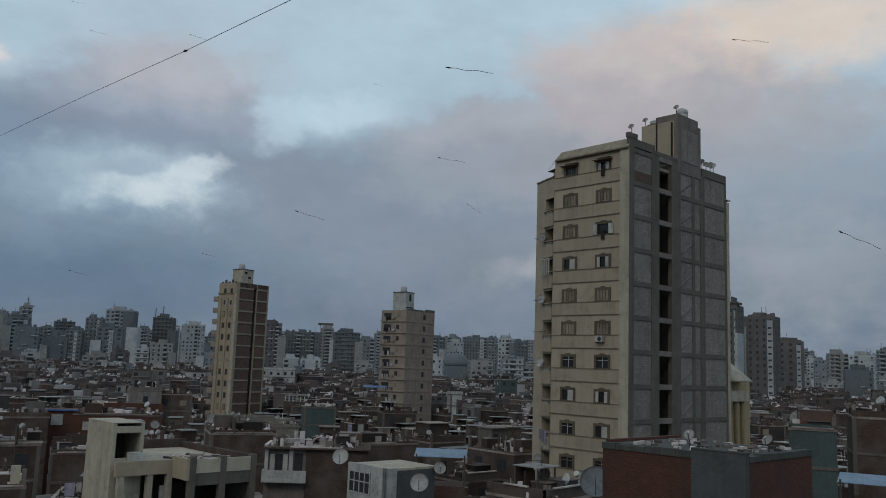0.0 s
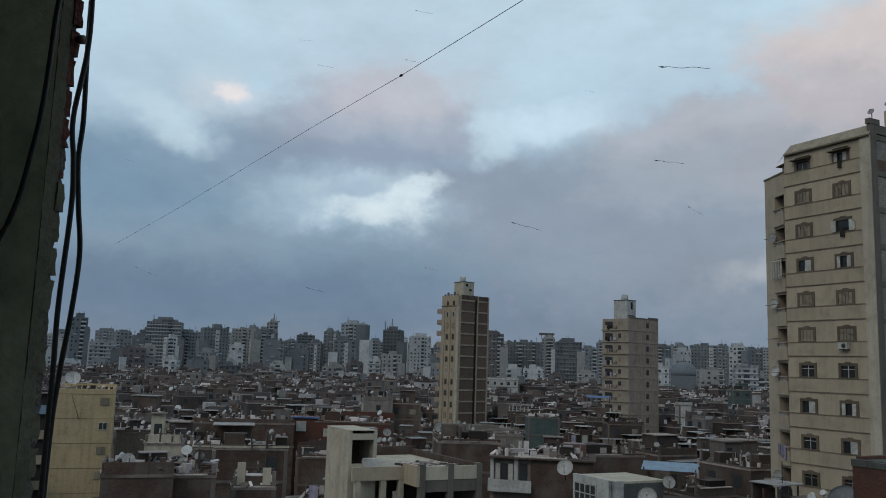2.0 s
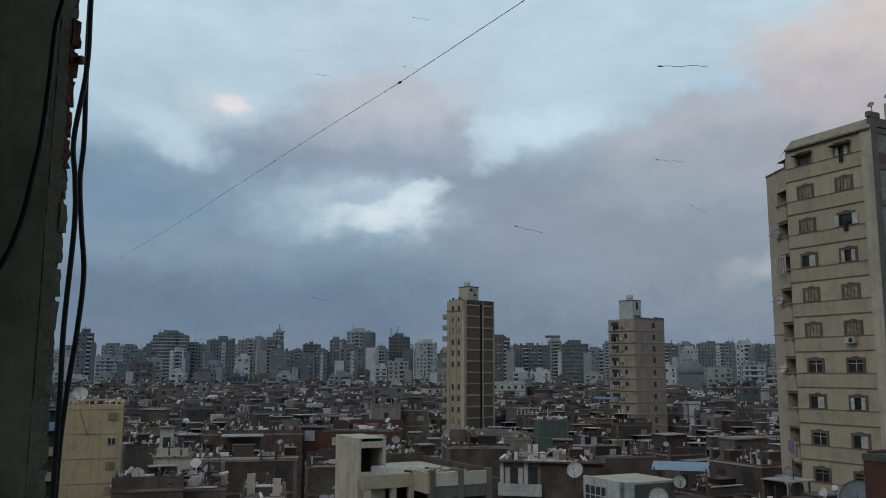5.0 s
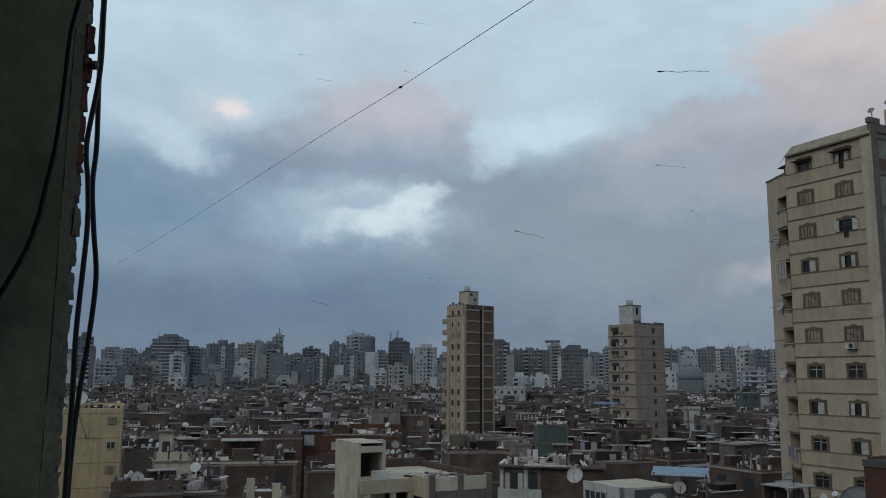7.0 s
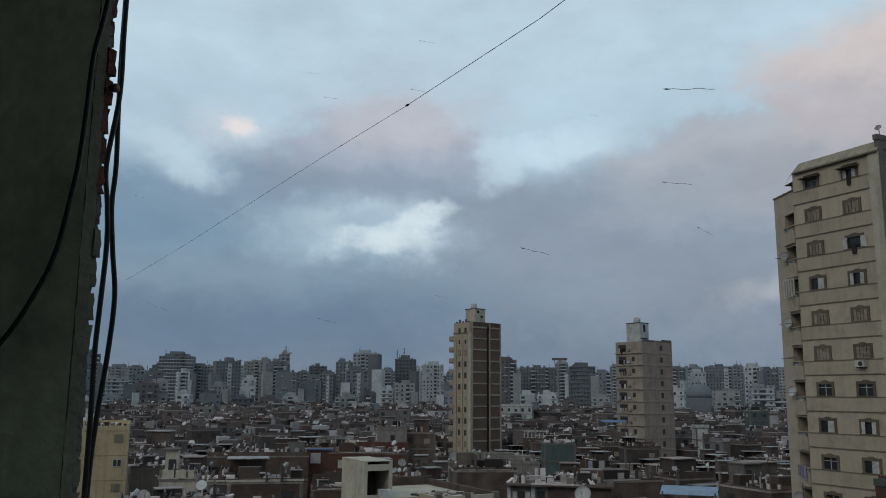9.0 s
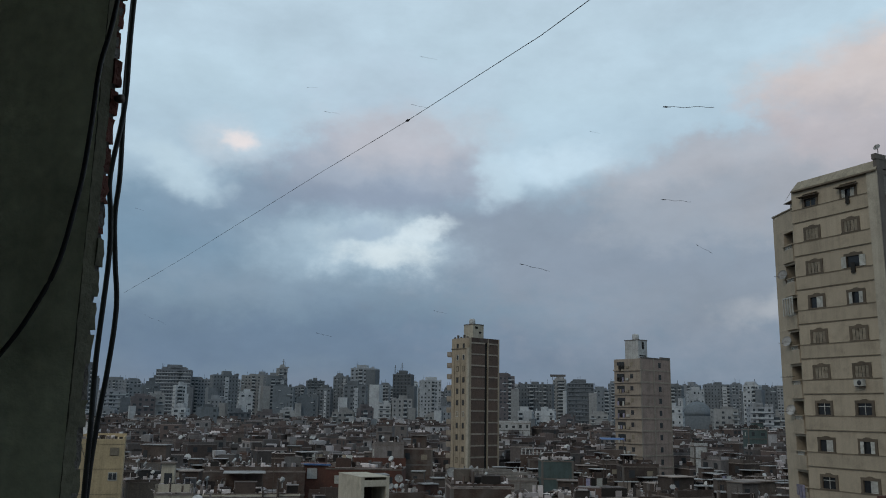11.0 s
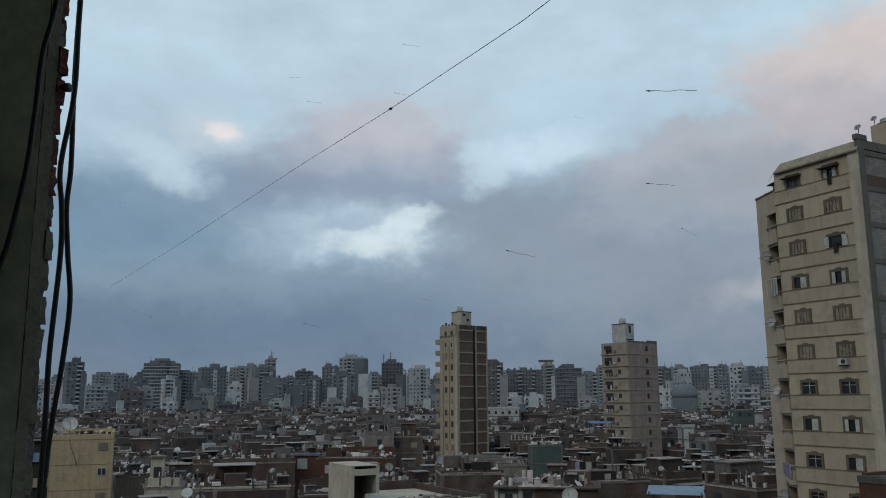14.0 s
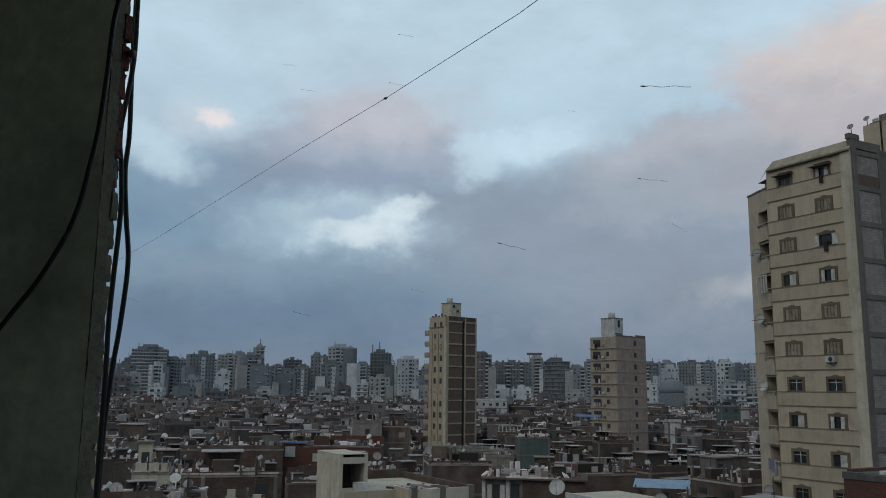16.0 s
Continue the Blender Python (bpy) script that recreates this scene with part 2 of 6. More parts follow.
# pale patches, and the roof-edge strips with sky light put into them
M_SCREED = surface("pale_screed", (0.492, 0.432, 0.402), (0.257, 0.213, 0.186), 0.95, 0.7, 9, 0, "island", 0.4, 0.3)
M_CONC = surface("raw_concrete", (0.235, 0.199, 0.181), (0.161, 0.136, 0.122), 0.92, 0.5, 7, 0.35, "object", 0.15)
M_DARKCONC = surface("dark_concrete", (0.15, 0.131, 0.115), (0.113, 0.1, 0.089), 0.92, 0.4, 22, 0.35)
M_EDGE = surface("dirty_roof_edge", (0.062, 0.066, 0.06), (0.10, 0.098, 0.088), 0.95, 0.9, 14, 0.2, "object", 0.08)
# near-black on purpose: the shade inside recesses is put into this colour
M_VOIDSHADE = surface("painted_recess_shade", (0.055, 0.05, 0.046), (0.03, 0.028, 0.026), 0.95, 0.6, 18, 0.3)
M_BLOCK = surface("grey_blockwork", (0.27, 0.248, 0.226), (0.222, 0.204, 0.187), 0.93, 0.35, 26, 0.3, "object", 0.12, 0.4, brick=(0.42, 0.21, MORTAR))
M_SANDBLOCK = surface("sandy_blockwork", (0.321, 0.242, 0.201), (0.235, 0.179, 0.152), 0.93, 0.22, 20, 0.35, None, 0.1, 0.4)
M_TOWERBRICK = surface("tower_brickwork", (0.15, 0.102, 0.08), (0.115, 0.082, 0.068), 0.93, 0.4, 18, 0.3, "object", 0.14, 0.3, brick=(0.26, 0.075, MORTAR))
M_TOWERBAND = surface("tower_beam_render", (0.33, 0.275, 0.22), (0.25, 0.21, 0.17), 0.9, 0.4, 16, 0.3, "object", 0.12)
M_BRICK = surface("red_brickwork", (0.115, 0.05, 0.036), (0.075, 0.039, 0.031), 0.93, 0.5, 7, 0.25, "object", 0.12, 0.5, brick=(0.26, 0.075, MORTAR))
M_BROWNBRICK = surface("brown_brickwork", (0.095, 0.062, 0.05), (0.135, 0.114, 0.099), 0.93, 0.45, 9, 0.3, "object", 0.15, 0.4, brick=(0.26, 0.075, MORTAR))
M_BEIGE = surface("beige_render", (0.412, 0.343, 0.255), (0.36, 0.302, 0.226), 0.9, 0.3, 16, 0.2, "object", 0.05)
M_BEIGEBAND = surface("beige_band_render", (0.38, 0.316, 0.234), (0.327, 0.274, 0.205), 0.9, 0.3, 16, 0.25, "object", 0.05)
M_PALE = surface("pale_render", (0.48, 0.43, 0.34), (0.40, 0.355, 0.285), 0.9, 0.4, 14, 0.3, "object", 0.06)
M_LEDGE = surface("ledge_stone", (0.20, 0.163, 0.115), (0.15, 0.122, 0.09), 0.9, 0.5, 6, 0.2)
M_YELLOW = surface("ochre_render", (0.46, 0.355, 0.21), (0.38, 0.295, 0.178), 0.9, 0.3, 5, 0.3)
M_SAND = surface("sandy_render", (0.36, 0.295, 0.215), (0.30, 0.245, 0.18), 0.9, 0.35, 5, 0.35, "object", 0.08)
M_ROSE = surface("rosy_render", (0.31, 0.258, 0.21), (0.25, 0.207, 0.17), 0.9, 0.35, 16, 0.3, "object", 0.08)
M_WHITE = surface("weathered_white_paint", (0.47, 0.47, 0.455), (0.33, 0.32, 0.305), 0.85, 0.6, 6, 0.3, "object", 0.1)
M_GREYWALL = surface("grey_cement_render", (0.085, 0.09, 0.09), (0.065, 0.07, 0.07), 0.9, 0.5, 6, 0.3)
M_TEAL = surface("blue_green_paint", (0.075, 0.105, 0.10), (0.06, 0.08, 0.075), 0.85, 0.5, 6, 0.35)
M_BLUE = surface("blue_tarpaulin", (0.06, 0.12, 0.27), (0.10, 0.17, 0.31), 0.6, 0.7, 8, 0.0)
M_BLUESHEET = surface("pale_blue_sheet", (0.19, 0.27, 0.36), (0.15, 0.215, 0.29), 0.6, 0.7, 12, 0.0)
M_APRON = surface("weathered_apron_render", (0.34, 0.295, 0.22), (0.27, 0.235, 0.18), 0.9, 0.5, 6, 0.3)
# paints the shade in voids and openings; also dark cloth and pipes
M_DARK = surface("dark_shade_and_cloth", (0.022, 0.02, 0.018), None, 0.95, 0.5, 5)
M_GLASS = surface("window_glass", (0.025, 0.027, 0.03), None, 0.2, 0.6, 4, bump=0.0)
M_FRAME = surface("brown_window_frame", (0.12, 0.092, 0.064), (0.09, 0.07, 0.05), 0.7, 1.5, 14, 0.1, "object", 0.2)
M_SHUT = surface("wooden_shutter", (0.25, 0.21, 0.155), (0.20, 0.165, 0.12), 0.7, 1.5, 14, 0.2, "object", 0.2)
M_WSHUT = surface("pale_shutter", (0.46, 0.45, 0.41), (0.36, 0.35, 0.31), 0.7, 1.5, 14, 0.2, "object", 0.1)
M_DISH = surface("dish_metal", (0.34, 0.33, 0.315), (0.21, 0.195, 0.18), 0.55, 1.5, 9, 0.0, "object", 0.35)
M_MESHDISH = surface("mesh_dish_metal", (0.15, 0.165, 0.18), (0.11, 0.12, 0.13), 0.6, 2, 12, bump=0.2)
M_FARDISH = surface("far_dish_metal", (0.42, 0.42, 0.41), (0.30, 0.30, 0.29), 0.6, 0.5, 3, 0, "island", 0.4, 0.0)
M_STEEL = surface("rusty_steel", (0.10, 0.09, 0.08), (0.13, 0.07, 0.045), 0.7, 2.0, 12, metal=0.3)
M_TANK = surface("white_plastic_tank", (0.46, 0.46, 0.45), (0.38, 0.37, 0.36), 0.5, 1.0, 8, 0.2)
M_SHEET = surface("roofing_sheet", (0.27, 0.265, 0.26), (0.11, 0.095, 0.08), 0.7, 0.8, 6, 0.0, "object", 0.35)
M_CLUTTER = surface("rooftop_lumber", (0.214, 0.165, 0.137), None, 0.9, 0.8, 5, 0, "island", 0.4, 0.0, palette=((0.118, 0.087, 0.073), (0.407, 0.359, 0.343), (0.043, 0.036, 0.033), (0.182, 0.150, 0.132), (0.075, 0.049, 0.039), (0.556, 0.495, 0.480), (0.086, 0.073, 0.069), (0.203, 0.165, 0.147), (0.107, 0.068, 0.057), (0.139, 0.116, 0.108), (0.128, 0.145, 0.176)))
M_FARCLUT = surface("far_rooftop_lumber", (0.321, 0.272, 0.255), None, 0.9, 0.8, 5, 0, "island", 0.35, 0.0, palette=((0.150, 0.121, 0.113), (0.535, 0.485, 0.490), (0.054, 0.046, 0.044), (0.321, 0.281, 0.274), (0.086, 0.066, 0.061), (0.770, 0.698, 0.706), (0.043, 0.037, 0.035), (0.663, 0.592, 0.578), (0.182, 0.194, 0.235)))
# mostly dark tones that paint the shade inside open sheds
M_HUT = surface("lean_to_shade", (0.043, 0.034, 0.029), None, 0.95, 0.6, 6, 0.2, "island", 0.4, 0.0, palette=((0.043, 0.035, 0.031), (0.080, 0.058, 0.049), (0.032, 0.027, 0.025), (0.096, 0.060, 0.049), (0.059, 0.058, 0.061), (0.139, 0.116, 0.103)))
M_HUTTOP = surface("lean_to_sheet", (0.321, 0.291, 0.294), None, 0.75, 0.7, 7, 0.0, "island", 0.35, 0.0, palette=((0.214, 0.184, 0.171), (0.107, 0.085, 0.075), (0.407, 0.359, 0.343), (0.075, 0.058, 0.052), (0.150, 0.126, 0.118), (0.096, 0.073, 0.065), (0.268, 0.242, 0.245), (0.118, 0.097, 0.088), (0.161, 0.175, 0.206)))
M_FARWIN = surface("far_window_opening", (0.032, 0.034, 0.037), None, 0.6, 0.5, 2, bump=0.0)
# greyer than near openings, with the distance haze in the colour
M_FARWIN2 = surface("hazy_window_opening", (0.042, 0.05, 0.058), None, 0.6, 0.1, 1, bump=0.0)
M_GROUND = surface("dusty_ground", (0.14, 0.12, 0.10), (0.10, 0.085, 0.07), 0.95, 0.05, 1.5)
M_CABLE = surface("black_cable", (0.012, 0.012, 0.013), None, 0.55, 3, 30)
M_INNER = surface("green_wall_paint", (0.70, 0.73, 0.54), (0.59, 0.62, 0.46), 0.8, 1.8, 22, 0.25, bump=0.35)
# pale so that the unseen room returns sky light to the green wall
M_ROOM = surface("pale_bounce_plaster", (0.72, 0.72, 0.67), (0.62, 0.62, 0.58), 0.9, 0.8, 12, 0.1)
M_JAMB = surface("bare_plaster_edge", (0.15, 0.142, 0.098), (0.10, 0.096, 0.07), 0.95, 4, 60, 0.2, bump=0.3)
M_JBRICK = surface("old_red_brick", (0.15, 0.052, 0.038), (0.11, 0.048, 0.038), 0.95, 8, 60, 0.0, "object", 0.3, 0.9)
M_MORTAR = surface("crumbled_mortar", (0.16, 0.145, 0.13), (0.11, 0.10, 0.09), 0.95, 9, 60, 0.0, bump=0.9)
M_KITE = surface("kite_paper", (0.012, 0.012, 0.014), (0.03, 0.018, 0.018), 0.8, 2, 10, 0.0, "object", 0.5)
M_CLOTH = surface("hung_cloth", (0.30, 0.27, 0.33), (0.15, 0.15, 0.25), 0.9, 2, 15, 0.0, "object", 0.5)


# far blocks of a city quarter: aerial haze is painted in as pale blue-greys
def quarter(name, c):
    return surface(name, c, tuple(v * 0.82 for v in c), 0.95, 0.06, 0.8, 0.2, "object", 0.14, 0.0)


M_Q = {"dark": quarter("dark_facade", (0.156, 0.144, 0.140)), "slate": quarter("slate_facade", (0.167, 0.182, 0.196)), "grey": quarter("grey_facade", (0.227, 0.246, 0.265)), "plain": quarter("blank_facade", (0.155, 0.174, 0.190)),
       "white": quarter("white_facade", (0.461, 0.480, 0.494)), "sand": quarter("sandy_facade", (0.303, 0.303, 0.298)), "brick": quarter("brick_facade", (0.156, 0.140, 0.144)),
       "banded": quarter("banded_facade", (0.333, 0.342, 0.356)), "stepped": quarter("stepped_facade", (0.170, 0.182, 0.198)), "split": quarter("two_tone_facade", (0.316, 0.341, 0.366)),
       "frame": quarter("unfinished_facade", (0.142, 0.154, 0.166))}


# ---- building kit ----
def box_mesh(name, items):
    """Boxes (cx, cy, cz, sx, sy, sz, turn in degrees) joined into one mesh."""
    vs, fs = [], []
    for it in items:
        cx, cy, cz, sx, sy, sz = it[:6]
        a = radians(it[6]) if len(it) > 6 else 0.0
        c, s, b = math.cos(a), math.sin(a), len(vs)
        for dz in (-0.5, 0.5):
            for dx, dy in ((-0.5, -0.5), (0.5, -0.5), (0.5, 0.5), (-0.5, 0.5)):
                px, py = dx * sx, dy * sy
                vs.append((cx + c * px - s * py, cy + s * px + c * py, cz + dz * sz))
        fs += [(b, b + 3, b + 2, b + 1), (b + 4, b + 5, b + 6, b + 7)]
        fs += [(b + i, b + (i + 1) % 4, b + 4 + (i + 1) % 4, b + 4 + i) for i in range(4)]
    me = bpy.data.meshes.new(name)
    me.from_pydata(vs, [], fs)
    return me


def span(x0, x1, y0, y1, z0, z1):
    return ((x0 + x1) / 2, (y0 + y1) / 2, (z0 + z1) / 2, x1 - x0, y1 - y0, z1 - z0)


def tube_mesh(name, pts, r, sides=6):
    vs, fs = [], []
    pts = [Vector(p) for p in pts]
    for i, p in enumerate(pts):
        d = (pts[min(i + 1, len(pts) - 1)] - pts[max(i - 1, 0)]).normalized()
        a = d.orthogonal().normalized()
        if abs(d.z) < 0.9:
            a = d.cross(Vector((0, 0, 1))).normalized()
        b = d.cross(a)
        rr = r[i] if isinstance(r, (list, tuple)) else r
        vs += [p + rr * (math.cos(k * math.tau / sides) * a + math.sin(k * math.tau / sides) * b) for k in range(sides)]
        if i:
            o = (i - 1) * sides
            fs += [(o + k, o + (k + 1) % sides, o + sides + (k + 1) % sides, o + sides + k) for k in range(sides)]
    fs += [tuple(range(sides))[::-1], tuple(range(len(vs) - sides, len(vs)))]
    me = bpy.data.meshes.new(name)
    me.from_pydata(vs, [], fs)
    for f in me.polygons:
        f.use_smooth = True
    return me


def bowl_mesh(name, radius, depth, rings=5, sides=20, thick=0.02):
    """A shallow round dish that opens along +x, with a rim."""
    vs, fs = [], []
    for side in (0, 1):
        for i in range(rings + 1):
            q = i / rings
            for k in range(sides):
                a = k * math.tau / sides
                vs.append((depth * q * q - side * thick, radius * q * math.cos(a), radius * q * math.sin(a) * 1.06))
    n = (rings + 1) * sides
    for side in (0, 1):
        for i in range(rings):
            for k in range(sides):
                a, b = side * n + i * sides + k, side * n + i * sides + (k + 1) % sides
                f = (a, b, b + sides, a + sides)
                fs.append(f if side else f[::-1])
    fs += [(rings * sides + k, rings * sides + (k + 1) % sides, n + rings * sides + (k + 1) % sides, n + rings * sides + k) for k in range(sides)]
    me = bpy.data.meshes.new(name)
    me.from_pydata(vs, [], fs)
    for f in me.polygons:
        f.use_smooth = True
    return me


def lathe_mesh(name, profile, sides=20):
    """Rings (radius, z) turned round the z axis, closed at both ends."""
    vs = [(r * math.cos(k * math.tau / sides), r * math.sin(k * math.tau / sides), z) for r, z in profile for k in range(sides)]
    fs = [(i * sides + k, i * sides + (k + 1) % sides, (i + 1) * sides + (k + 1) % sides, (i + 1) * sides + k) for i in range(len(profile) - 1) for k in range(sides)]
    fs += [tuple(range(sides))[::-1], tuple(range(len(vs) - sides, len(vs)))]
    me = bpy.data.meshes.new(name)
    me.from_pydata(vs, [], fs)
    for f in me.polygons:
        f.use_smooth = True
    return me


def part(name, me, mat, parent=None, label="", m=None):
    if not me.materials:
        me.materials.append(mat)
    ob = new(name, me)
    if parent is not None:
        ob.parent = parent
    if m is not None:
        ob.matrix_basis = m
    if label:
        tagged(ob, label)
    return ob


def pieces(name, spans, mat, parent, label=""):
    """One part for each span."""
    return [part(name, box_mesh(name, [s]), mat, parent, label) for s in spans]


def thing(name, m, label, category, group="", kind=""):
    ob = new(name)
    ob.matrix_basis = m
    return tagged(ob, label, category, group, kind)


def bearing(az, dist, z=0.0):
    return Vector((dist * math.sin(radians(az)), dist * math.cos(radians(az)), z))


RNG = random.Random(11)
KEEP_OUT = []  # plan circles that the random town leaves free


# ---- ground ----
ground = part("ground", box_mesh("ground", [(0, 0, -0.5, 9000, 9000, 1.0)]), M_GROUND)
tagged(ground, "dusty brown earth between the houses", "ground", kind="structure")

# ---- the dark room behind the opening ----
EDGE = bearing(-38.5, 2.0)
EX, EY = EDGE.x, EDGE.y
IN = 0.06  # depth of the bare jamb
FLOOR_Z, CEIL_Z = EYE_Z - 1.55, EYE_Z + 1.35


def wall_piece(name, spans, label, mat=None):
    ob = part(name, box_mesh(name, [span(*s) for s in spans]), mat or M_INNER)
    return tagged(ob, label, "wall", kind="structure")


YI = EY - IN
wall_piece("wall_front", [(-2.6, EX - 0.002, YI, EY - 0.026, FLOOR_Z, CEIL_Z), (-2.6, EX - 0.05, EY - 0.026, EY - 0.004, FLOOR_Z, CEIL_Z)], "dark green painted wall beside the opening")
# the rest of the room is unseen, added to set the green wall's light
wall_piece("wall_sill", [(EX - 0.004, 1.5, YI, EY + 0.1, FLOOR_Z, EYE_Z - 0.75)], "low wall under the wide opening")
wall_piece("wall_right", [(1.5, 2.4, YI, EY + 0.1, FLOOR_Z, EYE_Z - 0.75)], "low wall under the wide opening", M_ROOM)
wall_piece("wall_post", [(2.3, 2.5, EY - 0.1, EY + 0.1, EYE_Z - 0.75, CEIL_Z)], "unseen corner post added to the loggia", M_ROOM)
wall_piece("wall_back", [(-2.6, 2.4, -1.1, -1.0, FLOOR_Z, CEIL_Z)], "unseen bare plastered back wall, added to bounce light", M_ROOM)
wall_piece("wall_west", [(-2.7, -2.6, -1.1, EY + 0.02, FLOOR_Z, CEIL_Z)], "unseen bare plastered side wall added to the room", M_ROOM)
wall_piece("wall_east", [(2.4, 2.5, -1.0, YI, FLOOR_Z, EYE_Z - 0.75)], "unseen low side wall, left open above for light", M_ROOM)
tagged(part("ceiling", box_mesh("ceiling", [span(-2.7, 2.5, -1.1, EY + 0.12, CEIL_Z, CEIL_Z + 0.15)]), M_ROOM), "unseen plastered ceiling slab, added to block the sky", "ceiling", kind="structure")
tagged(part("floor", box_mesh("floor", [span(-2.7, 2.5, -1.1, EY + 0.12, FLOOR_Z - 0.15, FLOOR_Z)]), M_CONC), "grey bare concrete floor of the room", "floor", kind="structure")

tagged(part("wall_below", box_mesh("wall_below", [span(-2.7, 2.5, -1.1, EY + 0.1, 0, FLOOR_Z - 0.15)]), M_CONC), "plain concrete storeys under the loggia", "wall", kind="structure")

# bare jamb: plaster skin with broken bricks showing along its outer edge
jamb = thing("jamb", pose(EX, EY, 0), "broken plaster edge with bare red bricks", "wall edge", kind="structure")


def rough_column(name, x0, x1, y0, y1, z0, z1, step, wob, seed):
    r = random.Random(seed)
    vs, fs = [], []
    n = int((z1 - z0) / step)
    for i in range(n + 1):
        z = z0 + i * step
        e = lambda: r.uniform(-wob, wob)
        vs += [(x0, y0, z), (x1 + e(), y0 + e() * 0.3, z), (x1 + e(), y1 + e(), z), (x0, y1, z)]
        if i:
            b = 4 * (i - 1)
            fs += [(b + k, b + (k + 1) % 4, b + 4 + (k + 1) % 4, b + 4 + k) for k in range(4)]
    me = bpy.data.meshes.new(name)
    me.from_pydata(vs, [], fs)
    return me


part("plaster_skin", rough_column("plaster_skin", -0.002, 0.0005, -IN, -0.024, EYE_Z - 0.75, CEIL_Z, 0.021, 0.002, 4), M_JAMB, jamb)
part("mortar_core", rough_column("mortar_core", -0.05, -0.005, -0.026, -0.004, EYE_Z - 0.75, CEIL_Z, 0.018, 0.004, 5), M_MORTAR, jamb)
r = random.Random(21)
z = EYE_Z - 0.75
while z < CEIL_Z - 0.07:
    h = r.uniform(0.056, 0.064)
    out = r.choice((0.0, 0.003, 0.005, -0.003)) + r.uniform(-0.002, 0.002)
    if z < EYE_Z + 0.25:
        out -= 0.006
    me = rough_column("brick", -0.05, out, -0.026, 0.0, 0, h, h / 4, 0.003, r.random())
    part("brick", me, M_JBRICK if z > EYE_Z + 0.36 and r.random() < 0.85 else M_JAMB, jamb, m=pose(0, 0, z))
    z += h + r.uniform(0.008, 0.014)
# a bolt that sticks out of the joint
part("bolt", tube_mesh("bolt", [(-0.02, -0.01, EYE_Z + 0.70), (0.012, -0.01, EYE_Z + 0.698), (0.013, -0.01, EYE_Z + 0.698), (0.022, -0.01, EYE_Z + 0.697)], [0.007, 0.007, 0.011, 0.011], 8), M_STEEL, jamb, "rusty bolt")


def cable(label, knots, r):
    """A hanging cable through (bearing, dist, height above the eye) knots, smoothed."""
    p = [bearing(a, d, EYE_Z + d * h) for a, d, h in knots]
    pts = []
    for i in range(len(p) - 1):
        a, b, c, d = p[max(i - 1, 0)], p[i], p[i + 1], p[min(i + 2, len(p) - 1)]
        for k in range(6):
            q = k / 6
            pts.append(0.5 * (2 * b + (c - a) * q + (2 * a - 5 * b + 4 * c - d) * q * q + (3 * b - 3 * c + d - a) * q ** 3))
    pts.append(p[-1])
    return tagged(part("hanging_cable", tube_mesh("hanging_cable", pts, r, 8), M_CABLE), label, "cable", "cables at the opening")


# bearings are seen from the room's middle; the outer cables hang just clear of the jamb
SH = -0.72
cable("black cable hanging outside the broken wall edge", [(-37.0 + SH, 2.14, 0.75), (-37.25 + SH, 2.14, 0.46), (-37.2 + SH, 2.14, 0.348), (-37.69 + SH, 2.14, 0.26), (-37.45 + SH, 2.14, 0.213), (-37.3 + SH, 2.14, 0.16), (-37.5 + SH, 2.14, 0.05), (-37.45 + SH, 2.14, -0.02), (-37.45 + SH, 2.14, -0.11), (-37.4 + SH, 2.14, -0.34)], 0.0062)
cable("second black cable crossing the first outside", [(-37.2 + SH, 2.17, 0.75), (-37.3 + SH, 2.17, 0.46), (-37.25 + SH, 2.17, 0.348), (-37.09 + SH, 2.17, 0.26), (-37.17 + SH, 2.17, 0.213), (-36.9 + SH, 2.17, 0.16), (-36.57 + SH, 2.17, 0.107), (-36.75 + SH, 2.17, 0.04), (-37.08 + SH, 2.17, -0.023), (-37.3 + SH, 2.17, -0.11), (-37.3 + SH, 2.17, -0.34)], 0.0062)
cable("thin black cable drooping over the dark green wall", [(-38.3, 1.86, 0.70), (-38.6 + SH * 0.8, 1.855, 0.47), (-39.1 + SH, 1.855, 0.389), (-39.25 + SH, 1.86, 0.323), (-39.46 + SH, 1.87, 0.258), (-39.8 + SH, 1.875, 0.211), (-40.31 + SH, 1.89, 0.157), (-41.23 + SH, 1.915, 0.11), (-42.89 + SH, 1.96, 0.053), (-46.0 + SH, 2.05, -0.02), (-52.0 + SH, 2.3, -0.08)], 0.0052)


# ---- the tall beige apartment tower ----
def swing(x, y, a, x2, y2):
    return x + x2 * math.cos(a) - y2 * math.sin(a), y + x2 * math.sin(a) + y2 * math.cos(a)


def louvre_mesh(name, width, tall, slats=10):
    """A shutter leaf, one skin: a flat back and a saw-toothed louvred front towards -x."""
    prof = [(0.02, -tall / 2), (-0.025, -tall / 2)]
    for k in range(slats):
        z = -tall / 2 + (k + 0.15) * tall / slats
        prof += [(-0.025, z), (0.0, z + 0.75 * tall / slats)]
    prof += [(-0.025, tall / 2), (0.02, tall / 2)]
    n = len(prof)
    vs = [(x, y, z) for y in (-width / 2, width / 2) for x, z in prof]
    fs = [(i, (i + 1) % n, n + (i + 1) % n, n + i) for i in range(n)] + [tuple(range(n))[::-1], tuple(range(n, 2 * n))]
    me = bpy.data.meshes.new(name)
    me.from_pydata(vs, [], fs)
    return me


